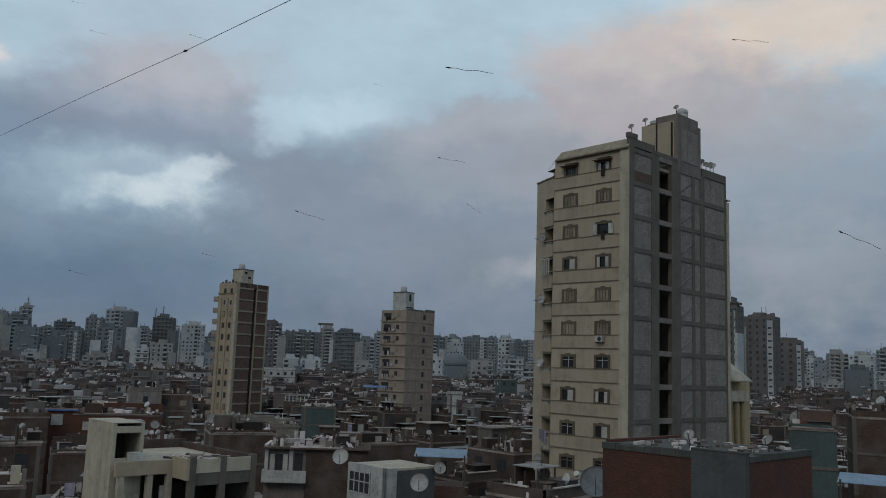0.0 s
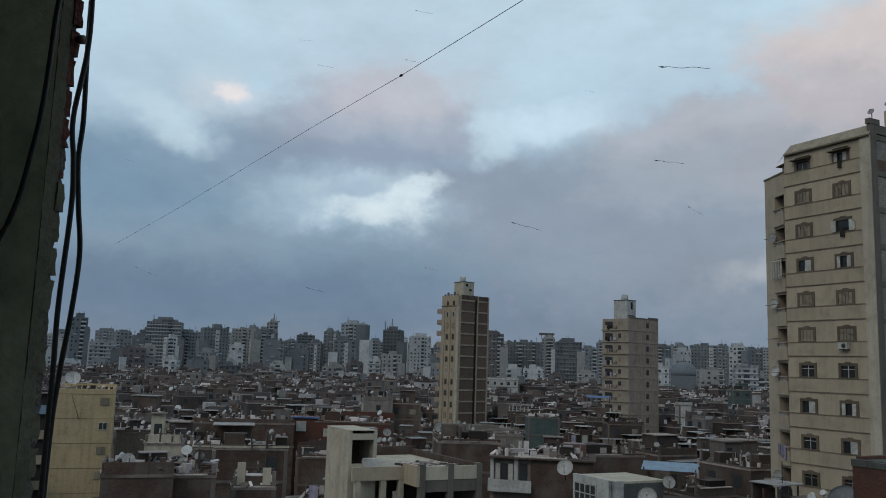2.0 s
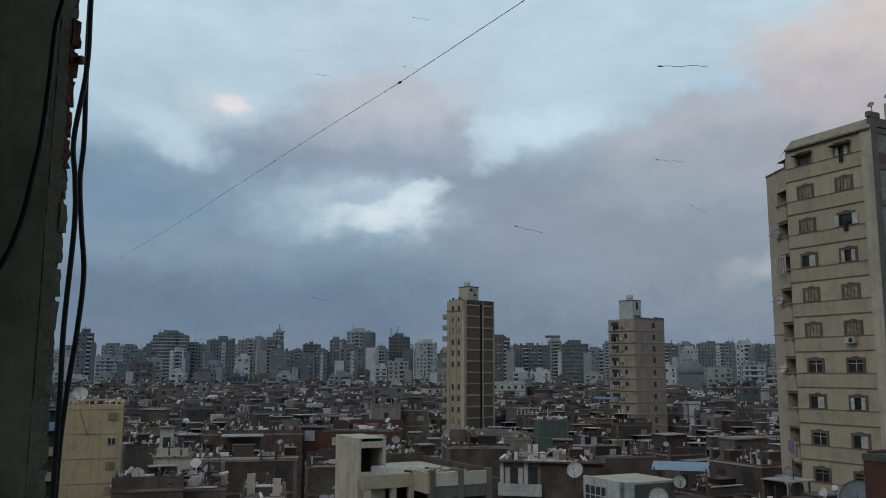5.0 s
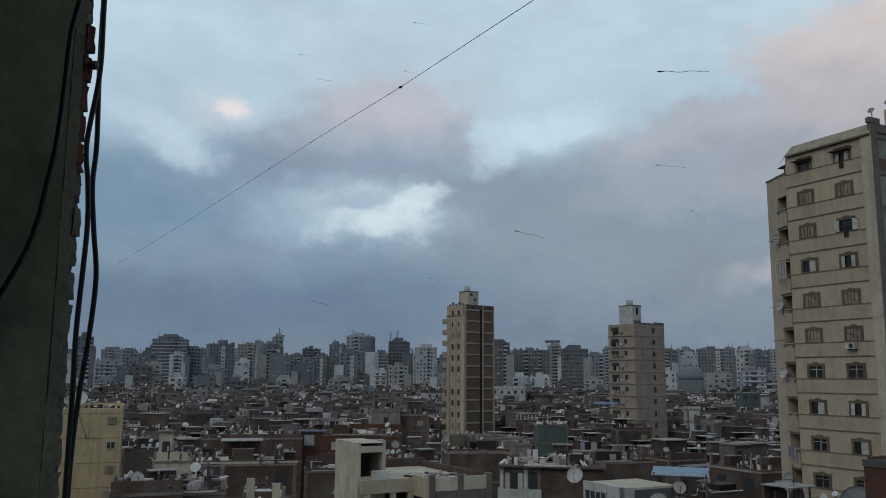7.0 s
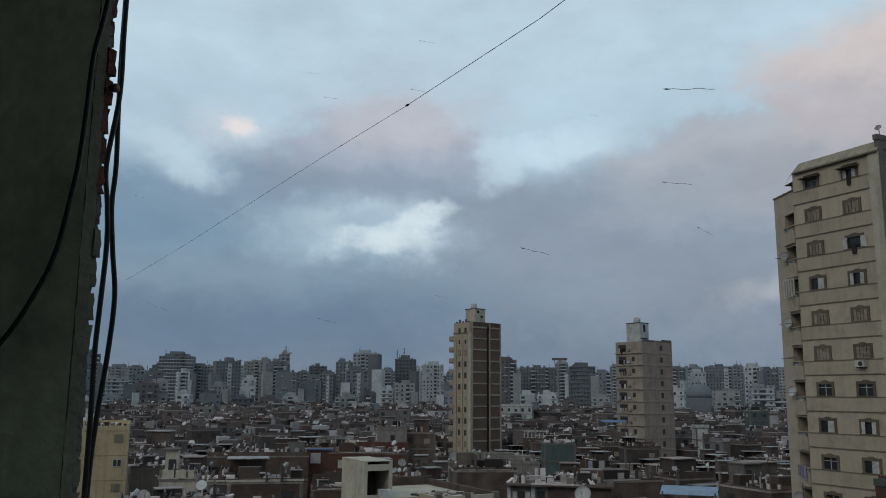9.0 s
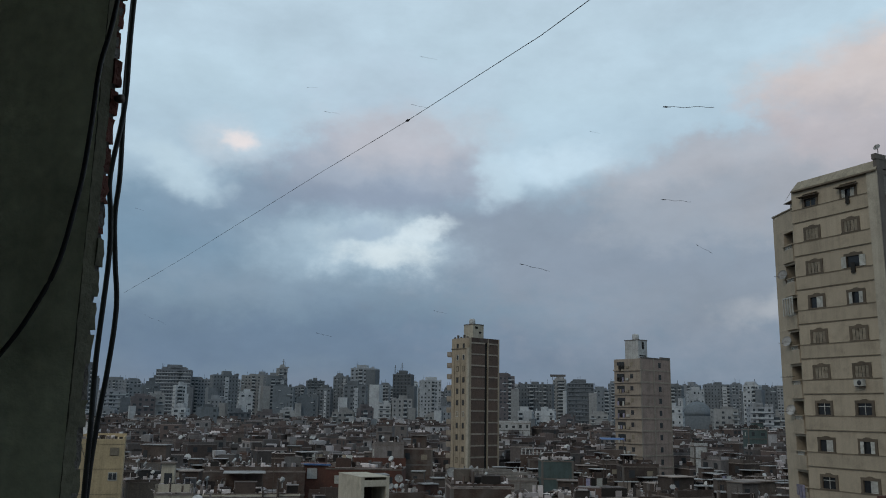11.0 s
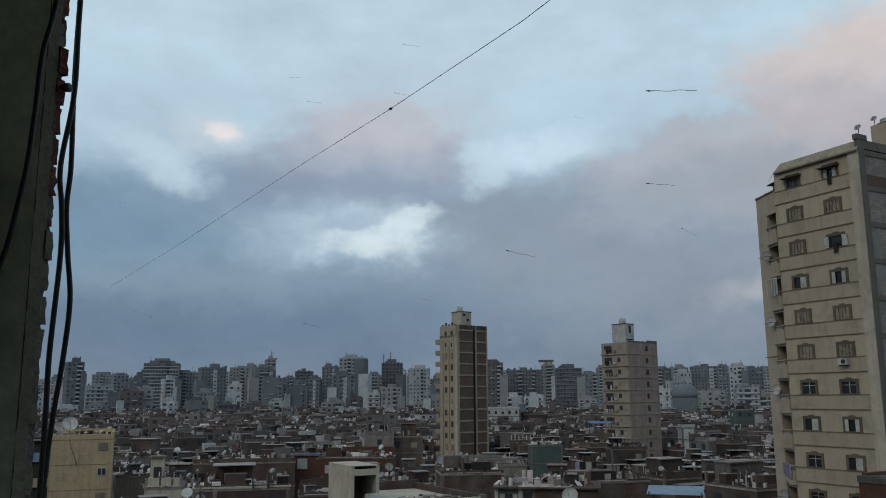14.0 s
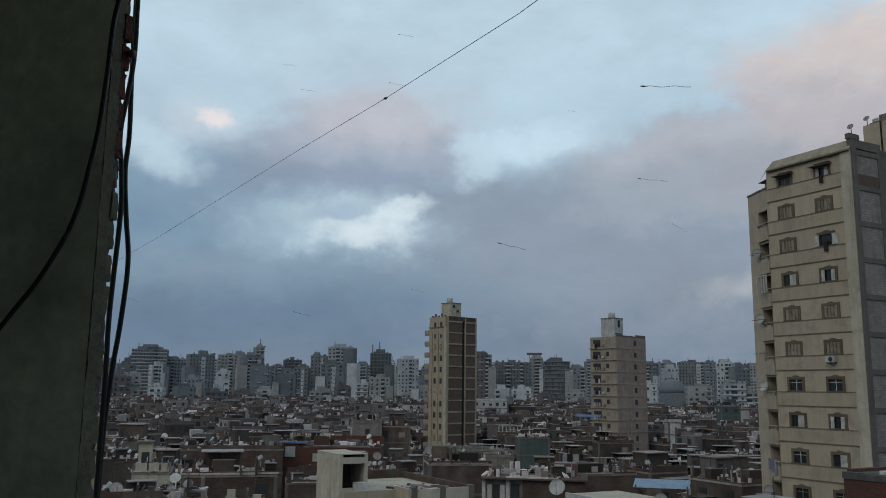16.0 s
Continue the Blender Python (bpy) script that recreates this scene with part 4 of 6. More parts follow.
def grey_tower():
    C = bearing(-1.65, 216)
    KEEP_OUT.append((C.x, C.y + 7, 12))
    T = thing("apartment_tower", pose(C.x, C.y, 0, 0, 0, 53.9), "slim tower with sandy front and grey block side", "apartment tower")
    TOP = 35.8
    # core and doorway boxes: the shade inside is painted as dark colour
    part("core", box_mesh("core", [span(0.3, 12.0, 0.35, 8.0, 0, TOP - 0.7)]), M_DARK, T)
    cols = ((0.0, 0.5), (5.2, 5.7), (12.0, 12.4))
    part("side_wall", box_mesh("side_wall", [span(0.5, 12.0, 0.03, 0.34, 0, TOP - 0.1)]), M_SANDBLOCK, T)
    for a, b in cols:
        part("column", box_mesh("column", [span(a, b, -0.05, 0.35, 0, TOP)]), M_TOWERBAND, T)
    part("front_wall", box_mesh("front_wall", [span(0.03, 0.33, 0.35, 8.3, 0, TOP - 0.1)]), M_ROSE, T)
    for k in range(12):
        z = TOP - 1.6 - 3.0 * k
        part("beam", box_mesh("beam", [span(0.5, 12.0, -0.07, 0.34, z - 1.5, z - 1.15)]), M_SANDBLOCK if k % 4 == 2 else M_TOWERBAND, T)
        part("beam", box_mesh("beam", [span(-0.3, 0.3, -0.1, 8.4, z - 1.5, z - 1.2)]), M_TOWERBAND, T)
        part("air_conditioner", box_mesh("air_conditioner", [span(-0.4, 0.0, 3.6, 4.4, z - 0.9, z - 0.35)]), M_WSHUT if k % 3 == 1 else M_SHUT, T)
        part("window", box_mesh("window", [span(7.4, 8.4, -0.03, 0.2, z - 0.6, z + 0.7)]), M_FARWIN, T)
        part("window", box_mesh("window", [span(-0.02, 0.2, 2.3, 3.2, z - 0.4, z + 0.7)]), M_FARWIN if k % 3 else M_SHUT, T)
        loggia = part("loggia", box_mesh("loggia", [span(-0.02, 0.2, 5.0, 7.4, z - 0.9, z + 0.8)]), M_FARWIN, T)
        r = random.Random(k)
        for q in range(3):
            part("washing", box_mesh("washing", [span(-0.3, -0.2, 5.1 + q * 0.8, 5.6 + q * 0.8, z - 1.2 + r.uniform(-0.3, 0.3), z - 0.1)]), r.choice((M_CLOTH, M_WSHUT, M_SAND, M_DARK)), loggia)
    pieces("parapet", [span(0.5, 7.3, -0.02, 0.3, TOP - 0.1, TOP + 0.3), span(8.4, 12.4, -0.02, 0.3, TOP - 0.1, TOP + 0.6), span(12.1, 12.4, 0.3, 8.3, TOP - 1, TOP + 0.6)], M_DARKCONC, T)
    part("roof", box_mesh("roof", [span(0.3, 12.4, 0.3, 8.3, TOP - 0.9, TOP - 0.5), span(0.3, 12.4, 8.0, 8.3, 0, TOP - 0.5)]), M_ROOF, T)
    part("stair_head", box_mesh("stair_head", [span(1.0, 4.6, 1.2, 5.4, TOP - 0.5, TOP + 4.6)]), M_WHITE, T)
    part("coping", box_mesh("coping", [span(0.9, 4.7, 1.1, 5.5, TOP + 4.6, TOP + 4.8)]), M_DARKCONC, T)
    pieces("doorway", [span(2.5, 3.2, 1.1, 1.25, TOP + 2.4, TOP + 4.2), span(1.4, 4.0, 1.1, 1.25, TOP + 0.6, TOP + 0.85)], M_DARK, T)
    part("water_tank", lathe_mesh("water_tank", [(0.8, 0), (0.85, 0.1), (0.85, 1.3), (0.7, 1.5), (0.2, 1.6)], 14), M_TANK, T, m=pose(2.6, 3.2, TOP + 4.8))
    return T


brown_tower()
grey_tower()


# ---- the skyline ----
def far_block(x, y, w, h, style):
    dist = math.hypot(x, y)
    turn = -math.degrees(math.atan2(x, y)) + RNG.choice((-14, -6, 5, 12))
    names = {"dark": "tall dark brown apartment block with pale bays", "slate": "dark slate grey apartment block", "grey": "grey apartment block with small windows", "plain": "blank grey apartment block", "white": "pale apartment block with rows of windows", "sand": "sandy apartment block",
             "brick": "reddish brown apartment block", "banded": "apartment block with white banded balconies", "stepped": "apartment block with a stepped roof", "split": "half pale, half dark apartment block", "frame": "unfinished concrete frame apartment block"}
    D = max(10.0, w * 0.7)
    B = thing("apartment_block", pose(x, y, 0, 0, 0, turn), "far " + names[style] + " on the skyline", "apartment block", "skyline blocks")
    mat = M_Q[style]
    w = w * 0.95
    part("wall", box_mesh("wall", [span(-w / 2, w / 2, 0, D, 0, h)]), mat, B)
    rr = random.Random(int(x * 7 + y))
    if rr.random() < 0.55:
        side, wh = rr.choice((-1, 1)), h * rr.uniform(0.7, 0.93)
        part("wing", box_mesh("wing", [span(*sorted((side * w * 0.3, side * w * rr.uniform(0.56, 0.75))), -1.5, D * 0.8, 0, wh)]), rr.choice((mat, M_Q["white"], M_Q["sand"], M_Q["slate"])), B)
    top = [span(-w * rr.uniform(0.1, 0.4), w * rr.uniform(0.0, 0.3), 1, D * 0.6, h, h + rr.uniform(1.5, 3.2))]
    for _ in range(6):
        px = rr.uniform(-0.48, 0.44) * w
        top.append(span(px, px + rr.uniform(0.5, 2.0), 0.3, 2.5, h, h + rr.uniform(0.5, 1.6)))
    if style == "stepped":
        top.append(span(-w * 0.34, w * 0.34, 1, D * 0.8, h, h + 2.2))
        top.append(span(-w * 0.2, w * 0.2, 1.5, D * 0.7, h + 2.2, h + 4.2))
    tagged(part("roof_box", box_mesh("roof_box", top), mat, B), kind="stuff")
    aer = []
    for _ in range(2):
        px = rr.uniform(-0.4, 0.4) * w
        aer.append(span(px, px + 0.18, 2, 2.18, h, h + rr.uniform(3, 5.5)))
    pieces("antenna", aer, M_FARWIN2, B)
    storeys = int(h / 3.0)
    wins, bands, pales = [], [], []
    cols = max(2, int(w / rr.uniform(2.2, 3.6)))
    lo_w, hi_w, sparse = rr.choice(((0.25, 0.4, 0.05), (0.4, 0.6, 0.12), (0.3, 0.5, 0.35)))
    for k in range(storeys):
        z = h - 1.9 - 3.0 * k
        if z < 6:
            break
        for c in range(cols):
            px = -w / 2 + (c + 0.5) * w / cols
            if style == "plain" and c < cols - 1:
                continue
            if style == "split" and px > 0.1 * w:
                continue
            if rr.random() < sparse:
                continue
            ww = w / cols * rr.uniform(lo_w, hi_w)
            wins.append(span(px - ww / 2, px + ww / 2, -0.12, 0.1, z - 0.7, z + rr.uniform(0.5, 0.8)))
            if style in ("white", "grey", "sand") and c in (0, cols - 1) and rr.random() < 0.8:
                bands.append(span(px - ww, px + ww, -0.9, 0, z - 1.2, z - 0.5))
        if style in ("banded", "stepped"):
            bands.append(span(-w / 2, w / 2, -0.6, 0, z - 1.4, z - 0.6))
        if style == "frame":
            bands.append(span(-w / 2 - 0.2, w / 2 + 0.2, -0.5, 0, z + 1.2, z + 1.5))
        if style in ("slate", "plain", "brick", "frame") and rr.random() < 0.5:
            px = rr.uniform(-0.4, 0.3) * w
            bands.append(span(px, px + w * rr.uniform(0.1, 0.3), -0.7, 0, z - 1.3, z - 0.7))
        # the flank
        for c in range(2):
            for side in (-1, 1):
                yy = D * (0.3 + 0.4 * c)
                wins.append(span(side * w / 2 - 0.1, side * w / 2 + 0.1, yy - 0.6, yy + 0.6, z - 0.6, z + 0.6))
    for _ in range(0 if style in ("dark", "plain") else rr.choice((0, 1, 1, 2)) if h > 30 else rr.choice((0, 1))):
        c, bw = rr.uniform(-0.44, 0.3) * w, rr.uniform(2.2, 3.4)
        for k in range(storeys - 1):
            z = h - 1.9 - 3.0 * k
            if z < 8:
                break
            wins.append(span(c + 0.1, c + bw - 0.1, -0.16, 0.1, z - 0.9, z + 0.9))
            bands.append(span(c, c + bw, -1.1, 0, z - 1.5, z - 0.55))
    if style == "split":
        part("dark_half", box_mesh("dark_half", [span(0.12 * w, w / 2 + 0.1, -0.3, D, 0, h - 1)]), M_Q["slate"], B)
    if style == "dark" or style == "slate" and rr.random() < 0.6:
        c = rr.uniform(-0.2, 0.3) * w
        pales.append(span(c, c + w * 0.16, -0.5, 0, 0, h - 2))
        part("pale_stair_bay", box_mesh("pale_stair_bay", pales), M_Q["white"], B)
        wins += [span(c + w * 0.03, c + w * 0.13, -0.6, -0.4, h - 2.9 - 3 * k, h - 1.9 - 3 * k - 0.2) for k in range(1, storeys - 2)]
    if wins:
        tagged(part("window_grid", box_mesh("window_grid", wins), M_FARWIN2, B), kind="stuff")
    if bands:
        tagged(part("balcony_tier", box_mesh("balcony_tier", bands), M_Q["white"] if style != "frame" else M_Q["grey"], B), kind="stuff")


far_block(-391, 507, 11.7, 48.6, 'slate')
far_block(-413, 565, 21.3, 33.2, 'banded')
far_block(-470, 672, 14.3, 44.6, 'grey')
far_block(-363, 539, 13.0, 37.2, 'plain')
far_block(-420, 657, 31.0, 54.0, 'stepped')
far_block(-366, 585, 8.9, 38.3, 'white')
far_block(-406, 678, 19.7, 46.6, 'grey')
far_block(-319, 555, 11.6, 27.5, 'grey')
far_block(-352, 628, 21.5, 48.3, 'slate')
far_block(-295, 557, 10.0, 32.2, 'white')
far_block(-370, 709, 21.4, 51.4, 'sand')
far_block(-336, 682, 15.3, 50.5, 'grey')
far_block(-377, 739, 10.9, 53.6, 'grey')
far_block(-324, 665, 19.1, 47.4, 'slate')
far_block(-322, 672, 8.1, 56.3, 'sand')
far_block(-267, 559, 15.6, 37.3, 'plain')
far_block(-323, 710, 9.9, 41.7, 'grey')
far_block(-272, 645, 12.2, 38.4, 'slate')
far_block(-267, 669, 13.2, 49.2, 'slate')
far_block(-239, 647, 21.8, 55.0, 'split')
far_block(-227, 598, 18.0, 39.9, 'slate')
far_block(-245, 719, 10.5, 44.3, 'grey')
far_block(-218, 686, 16.7, 52.2, 'frame')
far_block(-230, 766, 6.4, 47.5, 'white')
far_block(-186, 664, 18.1, 46.3, 'white')
far_block(-120, 639, 16.2, 49.1, 'brick')
far_block(-102, 672, 28.8, 44.3, 'slate')
far_block(-95, 774, 12.1, 51.6, 'sand')
far_block(-62, 637, 20.1, 44.0, 'frame')
far_block(-52, 698, 12.5, 41.3, 'grey')
far_block(6, 760, 13.4, 46.4, 'slate')
far_block(21, 820, 16.7, 49.2, 'grey')
far_block(21, 640, 11.5, 39.5, 'white')
far_block(47, 829, 27.2, 50.4, 'slate')
far_block(61, 798, 9.5, 49.6, 'grey')
far_block(56, 617, 11.1, 42.9, 'white')
far_block(72, 656, 12.2, 42.4, 'slate')
far_block(-561, 704, 13.4, 44.8, 'grey')
far_block(-195, 776, 17.3, 44.2, 'grey')
far_block(-338, 769, 12.9, 38.9, 'grey')
far_block(-16, 840, 30.2, 42.6, 'grey')
far_block(113, 310, 3.4, 48.1, 'dark')
far_block(154, 391, 16.5, 50.0, 'dark')
far_block(187, 431, 13.8, 40.7, 'dark')
far_block(334, 727, 9.5, 39.4, 'white')
far_block(324, 688, 11.1, 37.4, 'grey')
far_block(309, 628, 14.2, 41.2, 'sand')
far_block(318, 612, 18.2, 40.1, 'white')
far_block(315, 569, 17.7, 42.9, 'grey')


# a second rank of lower blocks closes the gaps
for i in range(46):
    a = -46 + i * 1.72 + RNG.uniform(-0.5, 0.5)
    d = RNG.uniform(840, 960)
    p = bearing(a, d)
    far_block(p.x, p.y, RNG.uniform(14, 26), RNG.uniform(38, 52), RNG.choice(("slate", "grey", "grey", "white", "sand", "plain", "banded", "frame")))

# mid-rise houses between the low town and the skyline
for i in range(52):
    p = bearing(-46 + i * 1.6 + RNG.uniform(-0.6, 0.6), RNG.uniform(480, 620))
    far_block(p.x, p.y, RNG.uniform(8, 15), RNG.uniform(18, 30), RNG.choice(("white", "sand", "grey", "white", "banded", "plain", "brick", "sand", "frame")))


def mosque_dome():
    p = bearing(1.9, 560)
    D = thing("mosque", pose(p.x, p.y, 0), "far grey domed hall among apartment blocks", "mosque")
    part("hall", box_mesh("hall", [span(-13, 13, -6, 14, 0, 21.5)]), M_Q["plain"], D)
    part("dome", lathe_mesh("dome", [(9.0 * math.cos(a), 9.0 * math.sin(a)) for a in [radians(q) for q in (0, 15, 30, 45, 60, 72, 82, 89)]], 24), M_Q["plain"], D, m=pose(0, 3, 21.5))
    part("finial", lathe_mesh("finial", [(0.5, 0), (0.3, 1.5), (0.05, 3)], 8), M_Q["slate"], D, m=pose(0, 3, 30.4))


mosque_dome()


# ---- the low town ----
U = Vector((0.743, 0.669))
V = Vector((-0.669, 0.743))


def house_parts(H, w, d, h, seed, wall, roof=None, detail=True):
    """A flat-roofed house: walls in a concrete frame, roof behind a low parapet, windows, a room or shed on the roof. Local x and y run along its fronts."""
    r = random.Random(seed)
    roof = roof or M_ROOF
    n = max(1, round(h / 3.0))
    part("wall", box_mesh("wall", [span(0, w, 0, d, 0, h - 0.2)]), wall, H)
    part("roof", box_mesh("roof", [span(-0.06, w + 0.06, -0.06, d + 0.06, h - 0.2, h)]), roof, H)
    par = r.choice((0.15, 0.3, 0.5, 0.8))
    pieces("parapet", [span(0, w, 0, 0.16, h, h + par), span(0, 0.16, 0.16, d, h, h + par * r.choice((1, 1, 0.4)))], wall, H)
    if r.random() < 0.6:
        part("parapet", box_mesh("parapet", [span(0.16, w, d - 0.16, d, h, h + r.uniform(0.4, 1.3))]), wall, H)
    for k in range(max(1, n - 1), n):
        part("slab_edge", box_mesh("slab_edge", [span(-0.07, w + 0.07, -0.07, d + 0.07, h - 3.0 * (n - k) - 0.2, h - 3.0 * (n - k) + 0.05)]), M_DARKCONC, H)
    if r.random() < 0.6:
        pieces("frame_column", [span(-0.04, 0.3, -0.04, 0.3, h - 6.5, h - 0.2), span(w - 0.3, w + 0.03, -0.04, 0.1, h - 6.5, h - 0.2)], M_DARKCONC, H)
    pieces("column_stub", [span(x, x + 0.28, y, y + 0.28, h, h + r.uniform(0.3, 1.3)) for x in (0, w - 0.3) for y in (0, d - 0.3) if r.random() < 0.45], M_CONC, H)
    if not detail:
        return
    z = h - 2.1
    for i in range(max(1, int(w / 2.8))):
        if r.random() < 0.75:
            x, ww = (i + 0.5) * w / max(1, int(w / 2.8)), r.uniform(0.4, 0.7)
            part("window", box_mesh("window", [span(x - ww, x + ww, -0.05, 0.1, z, z + r.uniform(0.9, 1.4))]), r.choice((M_FARWIN, M_FARWIN, M_FARWIN, M_SHUT, M_WSHUT)), H)
    for i in range(max(1, int(d / 2.8))):
        if r.random() < 0.75:
            y, ww = (i + 0.5) * d / max(1, int(d / 2.8)), r.uniform(0.4, 0.7)
            part("window", box_mesh("window", [span(-0.05, 0.1, y - ww, y + ww, z, z + r.uniform(0.9, 1.4))]), r.choice((M_FARWIN, M_FARWIN, M_FARWIN, M_SHUT, M_WSHUT)), H)
    kind = r.random()
    bw, bd = r.uniform(0.3, 0.6) * w, r.uniform(0.3, 0.6) * d
    bx, by = r.uniform(0, w - bw), d - bd - r.uniform(0, 1.0)
    if kind < 0.5:  # a room on the roof
        bh = r.uniform(1.9, 2.6)
        part("roof_room", box_mesh("roof_room", [span(bx, bx + bw, by, by + bd, h, h + bh)]), wall, H)
        part("room_roof", box_mesh("room_roof", [span(bx - 0.15, bx + bw + 0.15, by - 0.25, by + bd, h + bh, h + bh + 0.12)]), r.choice((roof, M_SHEET)), H)
        part("room_door", box_mesh("room_door", [span(bx + 0.3, bx + 1.0, by - 0.04, by + 0.05, h, h + 1.7)]), M_FARWIN, H)
    elif kind < 0.8:  # an open shed under a sheet roof
        part("shed_wall", box_mesh("shed_wall", [span(bx, bx + bw, by + bd - 0.15, by + bd, h, h + 1.9)]), wall, H)
        pieces("shed_post", [span(bx + q * (bw - 0.1), bx + q * (bw - 0.1) + 0.1, by, by + 0.1, h, h + 1.8) for q in (0, 0.5, 1)], M_STEEL, H)
        part("shed_roof", box_mesh("shed_roof", [span(bx - 0.2, bx + bw + 0.2, by - 0.3, by + bd, h + 1.9, h + 1.97)]), M_SHEET, H)


HOUSE_LABELS = ("low flat-roofed brick house with bare columns", "low flat-roofed house with a parapet", "unfinished flat-roofed house among others")
MODELS = []
for i in range(22):
    rr = random.Random(100 + i)
    w, d, st = rr.uniform(5.0, 8.2), rr.uniform(5.0, 8.2), rr.choice((3, 3, 3, 4, 4, 4))
    H = thing("town_house", pose(0, 0, 0), rr.choice(HOUSE_LABELS), "house", "low town houses")
    house_parts(H, w, d, st * 3.0 + rr.uniform(-0.6, 0.4), 500 + i, M_TOWN)
    MODELS.append((H, w, d, st))
USED = set()


def free(x, y, rad):
    return all((x - a) ** 2 + (y - b) ** 2 > (c + rad) ** 2 for a, b, c in KEEP_OUT)


KNOWN_ROOFS = []


# ---- near houses, each as it stands ----
def near_house(az, dist, w, d, h, wall, label, turn=42.0, seed=1, detail=True):
    p = bearing(az, dist)
    H = thing("house", pose(p.x, p.y, 0, 0, 0, turn), label, "house")
    house_parts(H, w, d, h, seed, wall, detail=detail)
    c = Matrix.Rotation(radians(turn), 2) @ Vector((w / 2, d / 2))
    KEEP_OUT.append((p.x + c.x, p.y + c.y, 0.5 * math.hypot(w, d) * 0.8))
    KNOWN_ROOFS.append((H.matrix_basis.copy(), w, d, h))
    return H


def beige_house():
    """The unfinished beige house with a stair box and a pale roof."""
    C = bearing(-20.17, 62)
    KEEP_OUT.append((C.x + 4, C.y + 3, 9.5))
    H = thing("house", pose(C.x, C.y, 0, 0, 0, 42), "unfinished beige house with a pale roof slab and stair box", "house")
    Z = 14.5
    # stair box, open towards the street
    part("stair_box", box_mesh("stair_box", [span(0, 0.25, 0, 4.6, 0, 17.2), span(1.95, 2.2, 0, 4.6, Z - 3, 17.2), span(0.25, 1.95, 4.35, 4.6, 0, 17.2), span(0.25, 1.95, 0, 0.2, 16.55, 17.0), span(0.25, 1.95, 0, 0.2, Z - 3, Z + 0.35)]), M_PALE, H)
    part("box_roof", box_mesh("box_roof", [span(-0.02, 2.22, -0.02, 4.62, 17.2, 17.24)]), M_PALE, H)
    part("box_inside", box_mesh("box_inside", [span(0.3, 1.9, 2.6, 2.7, Z - 3, 17.1)]), M_BROWNBRICK, H)
    part("white_block", box_mesh("white_block", [span(1.1, 2.0, -0.6, 0.1, Z + 0.1, Z + 0.75)]), M_WHITE, H)
    # roof slab in two pieces and its fascia
    part("roof_slab", box_mesh("roof_slab", [span(2.2, 9.3, 0.2, 8.5, Z - 0.25, Z), span(4.3, 9.3, -2.9, 0.2, Z - 0.25, Z)]), M_PALE, H)
    part("fascia", box_mesh("fascia", [span(0.0, 4.1, -0.9, -0.65, Z - 0.75, Z + 0.2), span(0.2, 4.1, -0.65, 0.2, Z - 0.4, Z - 0.25)]), M_BEIGE, H)
    part("fascia", box_mesh("fascia", [span(4.05, 4.3, -3.0, -0.65, Z - 1.0, Z + 0.45)]), M_BEIGE, H)
    part("parapet_panel", box_mesh("parapet_panel", [span(4.7, 6.6, -3.0, -2.8, Z - 0.55, Z + 0.4)]), M_PALE, H)
    part("parapet_panel", box_mesh("parapet_panel", [span(7.05, 9.0, -3.0, -2.8, Z - 0.55, Z + 0.4)]), M_PALE, H)
    for x in (4.3, 6.6, 9.0):
        part("column", box_mesh("column", [span(x, x + 0.45, -3.05, -2.6, 0, Z + 0.55)]), M_DARKCONC, H)
    for x in (0.3, 2.3, 3.7):
        part("column", box_mesh("column", [span(x, x + 0.4, -0.85, -0.45, 0, Z - 0.4)]), M_PALE if x < 5 else M_CONC, H)
    part("low_wall", box_mesh("low_wall", [span(4.65, 9.0, -2.95, -2.75, Z - 4.6, Z - 3.2), span(4.1, 4.3, -2.6, 0.0, Z - 4.6, Z - 3.2)]), M_WHITE, H)
    part("beam", box_mesh("beam", [span(4.65, 9.0, -2.95, -2.7, Z - 1.4, Z - 0.55)]), M_DARKCONC, H)
    part("floor_slab", box_mesh("floor_slab", [span(0.25, 9.3, -3.0, 8.4, Z - 4.9, Z - 4.6)]), M_CONC, H)
    part("inner_wall", box_mesh("inner_wall", [span(0.3, 9.3, 4.2, 4.4, 0, Z - 0.25), span(9.1, 9.3, -2.6, 4.2, 0, Z - 0.25)]), M_DARKCONC, H)
    part("inner_door", box_mesh("inner_door", [span(3.4, 4.3, -0.5, -0.35, Z - 4.6, Z - 1.6)]), M_WSHUT, H)
    part("back_parapet", box_mesh("back_parapet", [span(2.2, 9.5, 8.3, 8.55, Z, Z + 0.7), span(9.1, 9.35, -2.6, 8.3, Z, Z + 0.5)]), M_BROWNBRICK, H)
    r = random.Random(31)
    tagged(part("roof_debris", box_mesh("roof_debris", [(r.uniform(4.5, 8.9), r.uniform(-2.5, 3.0), Z + 0.06, r.uniform(0.1, 0.9), r.uniform(0.08, 0.4), r.uniform(0.05, 0.2), r.uniform(0, 180)) for _ in range(60)]), M_CLUTTER, H), kind="stuff")
    part("dirt_patch", box_mesh("dirt_patch", [span(5.0, 8.2, -1.6, 1.2, Z, Z + 0.02)]), M_ROOF, H)
    part("column_base", box_mesh("column_base", [span(0.0, 9.3, -0.5, 8.4, 0, Z - 5.2)]), M_BROWNBRICK, H)


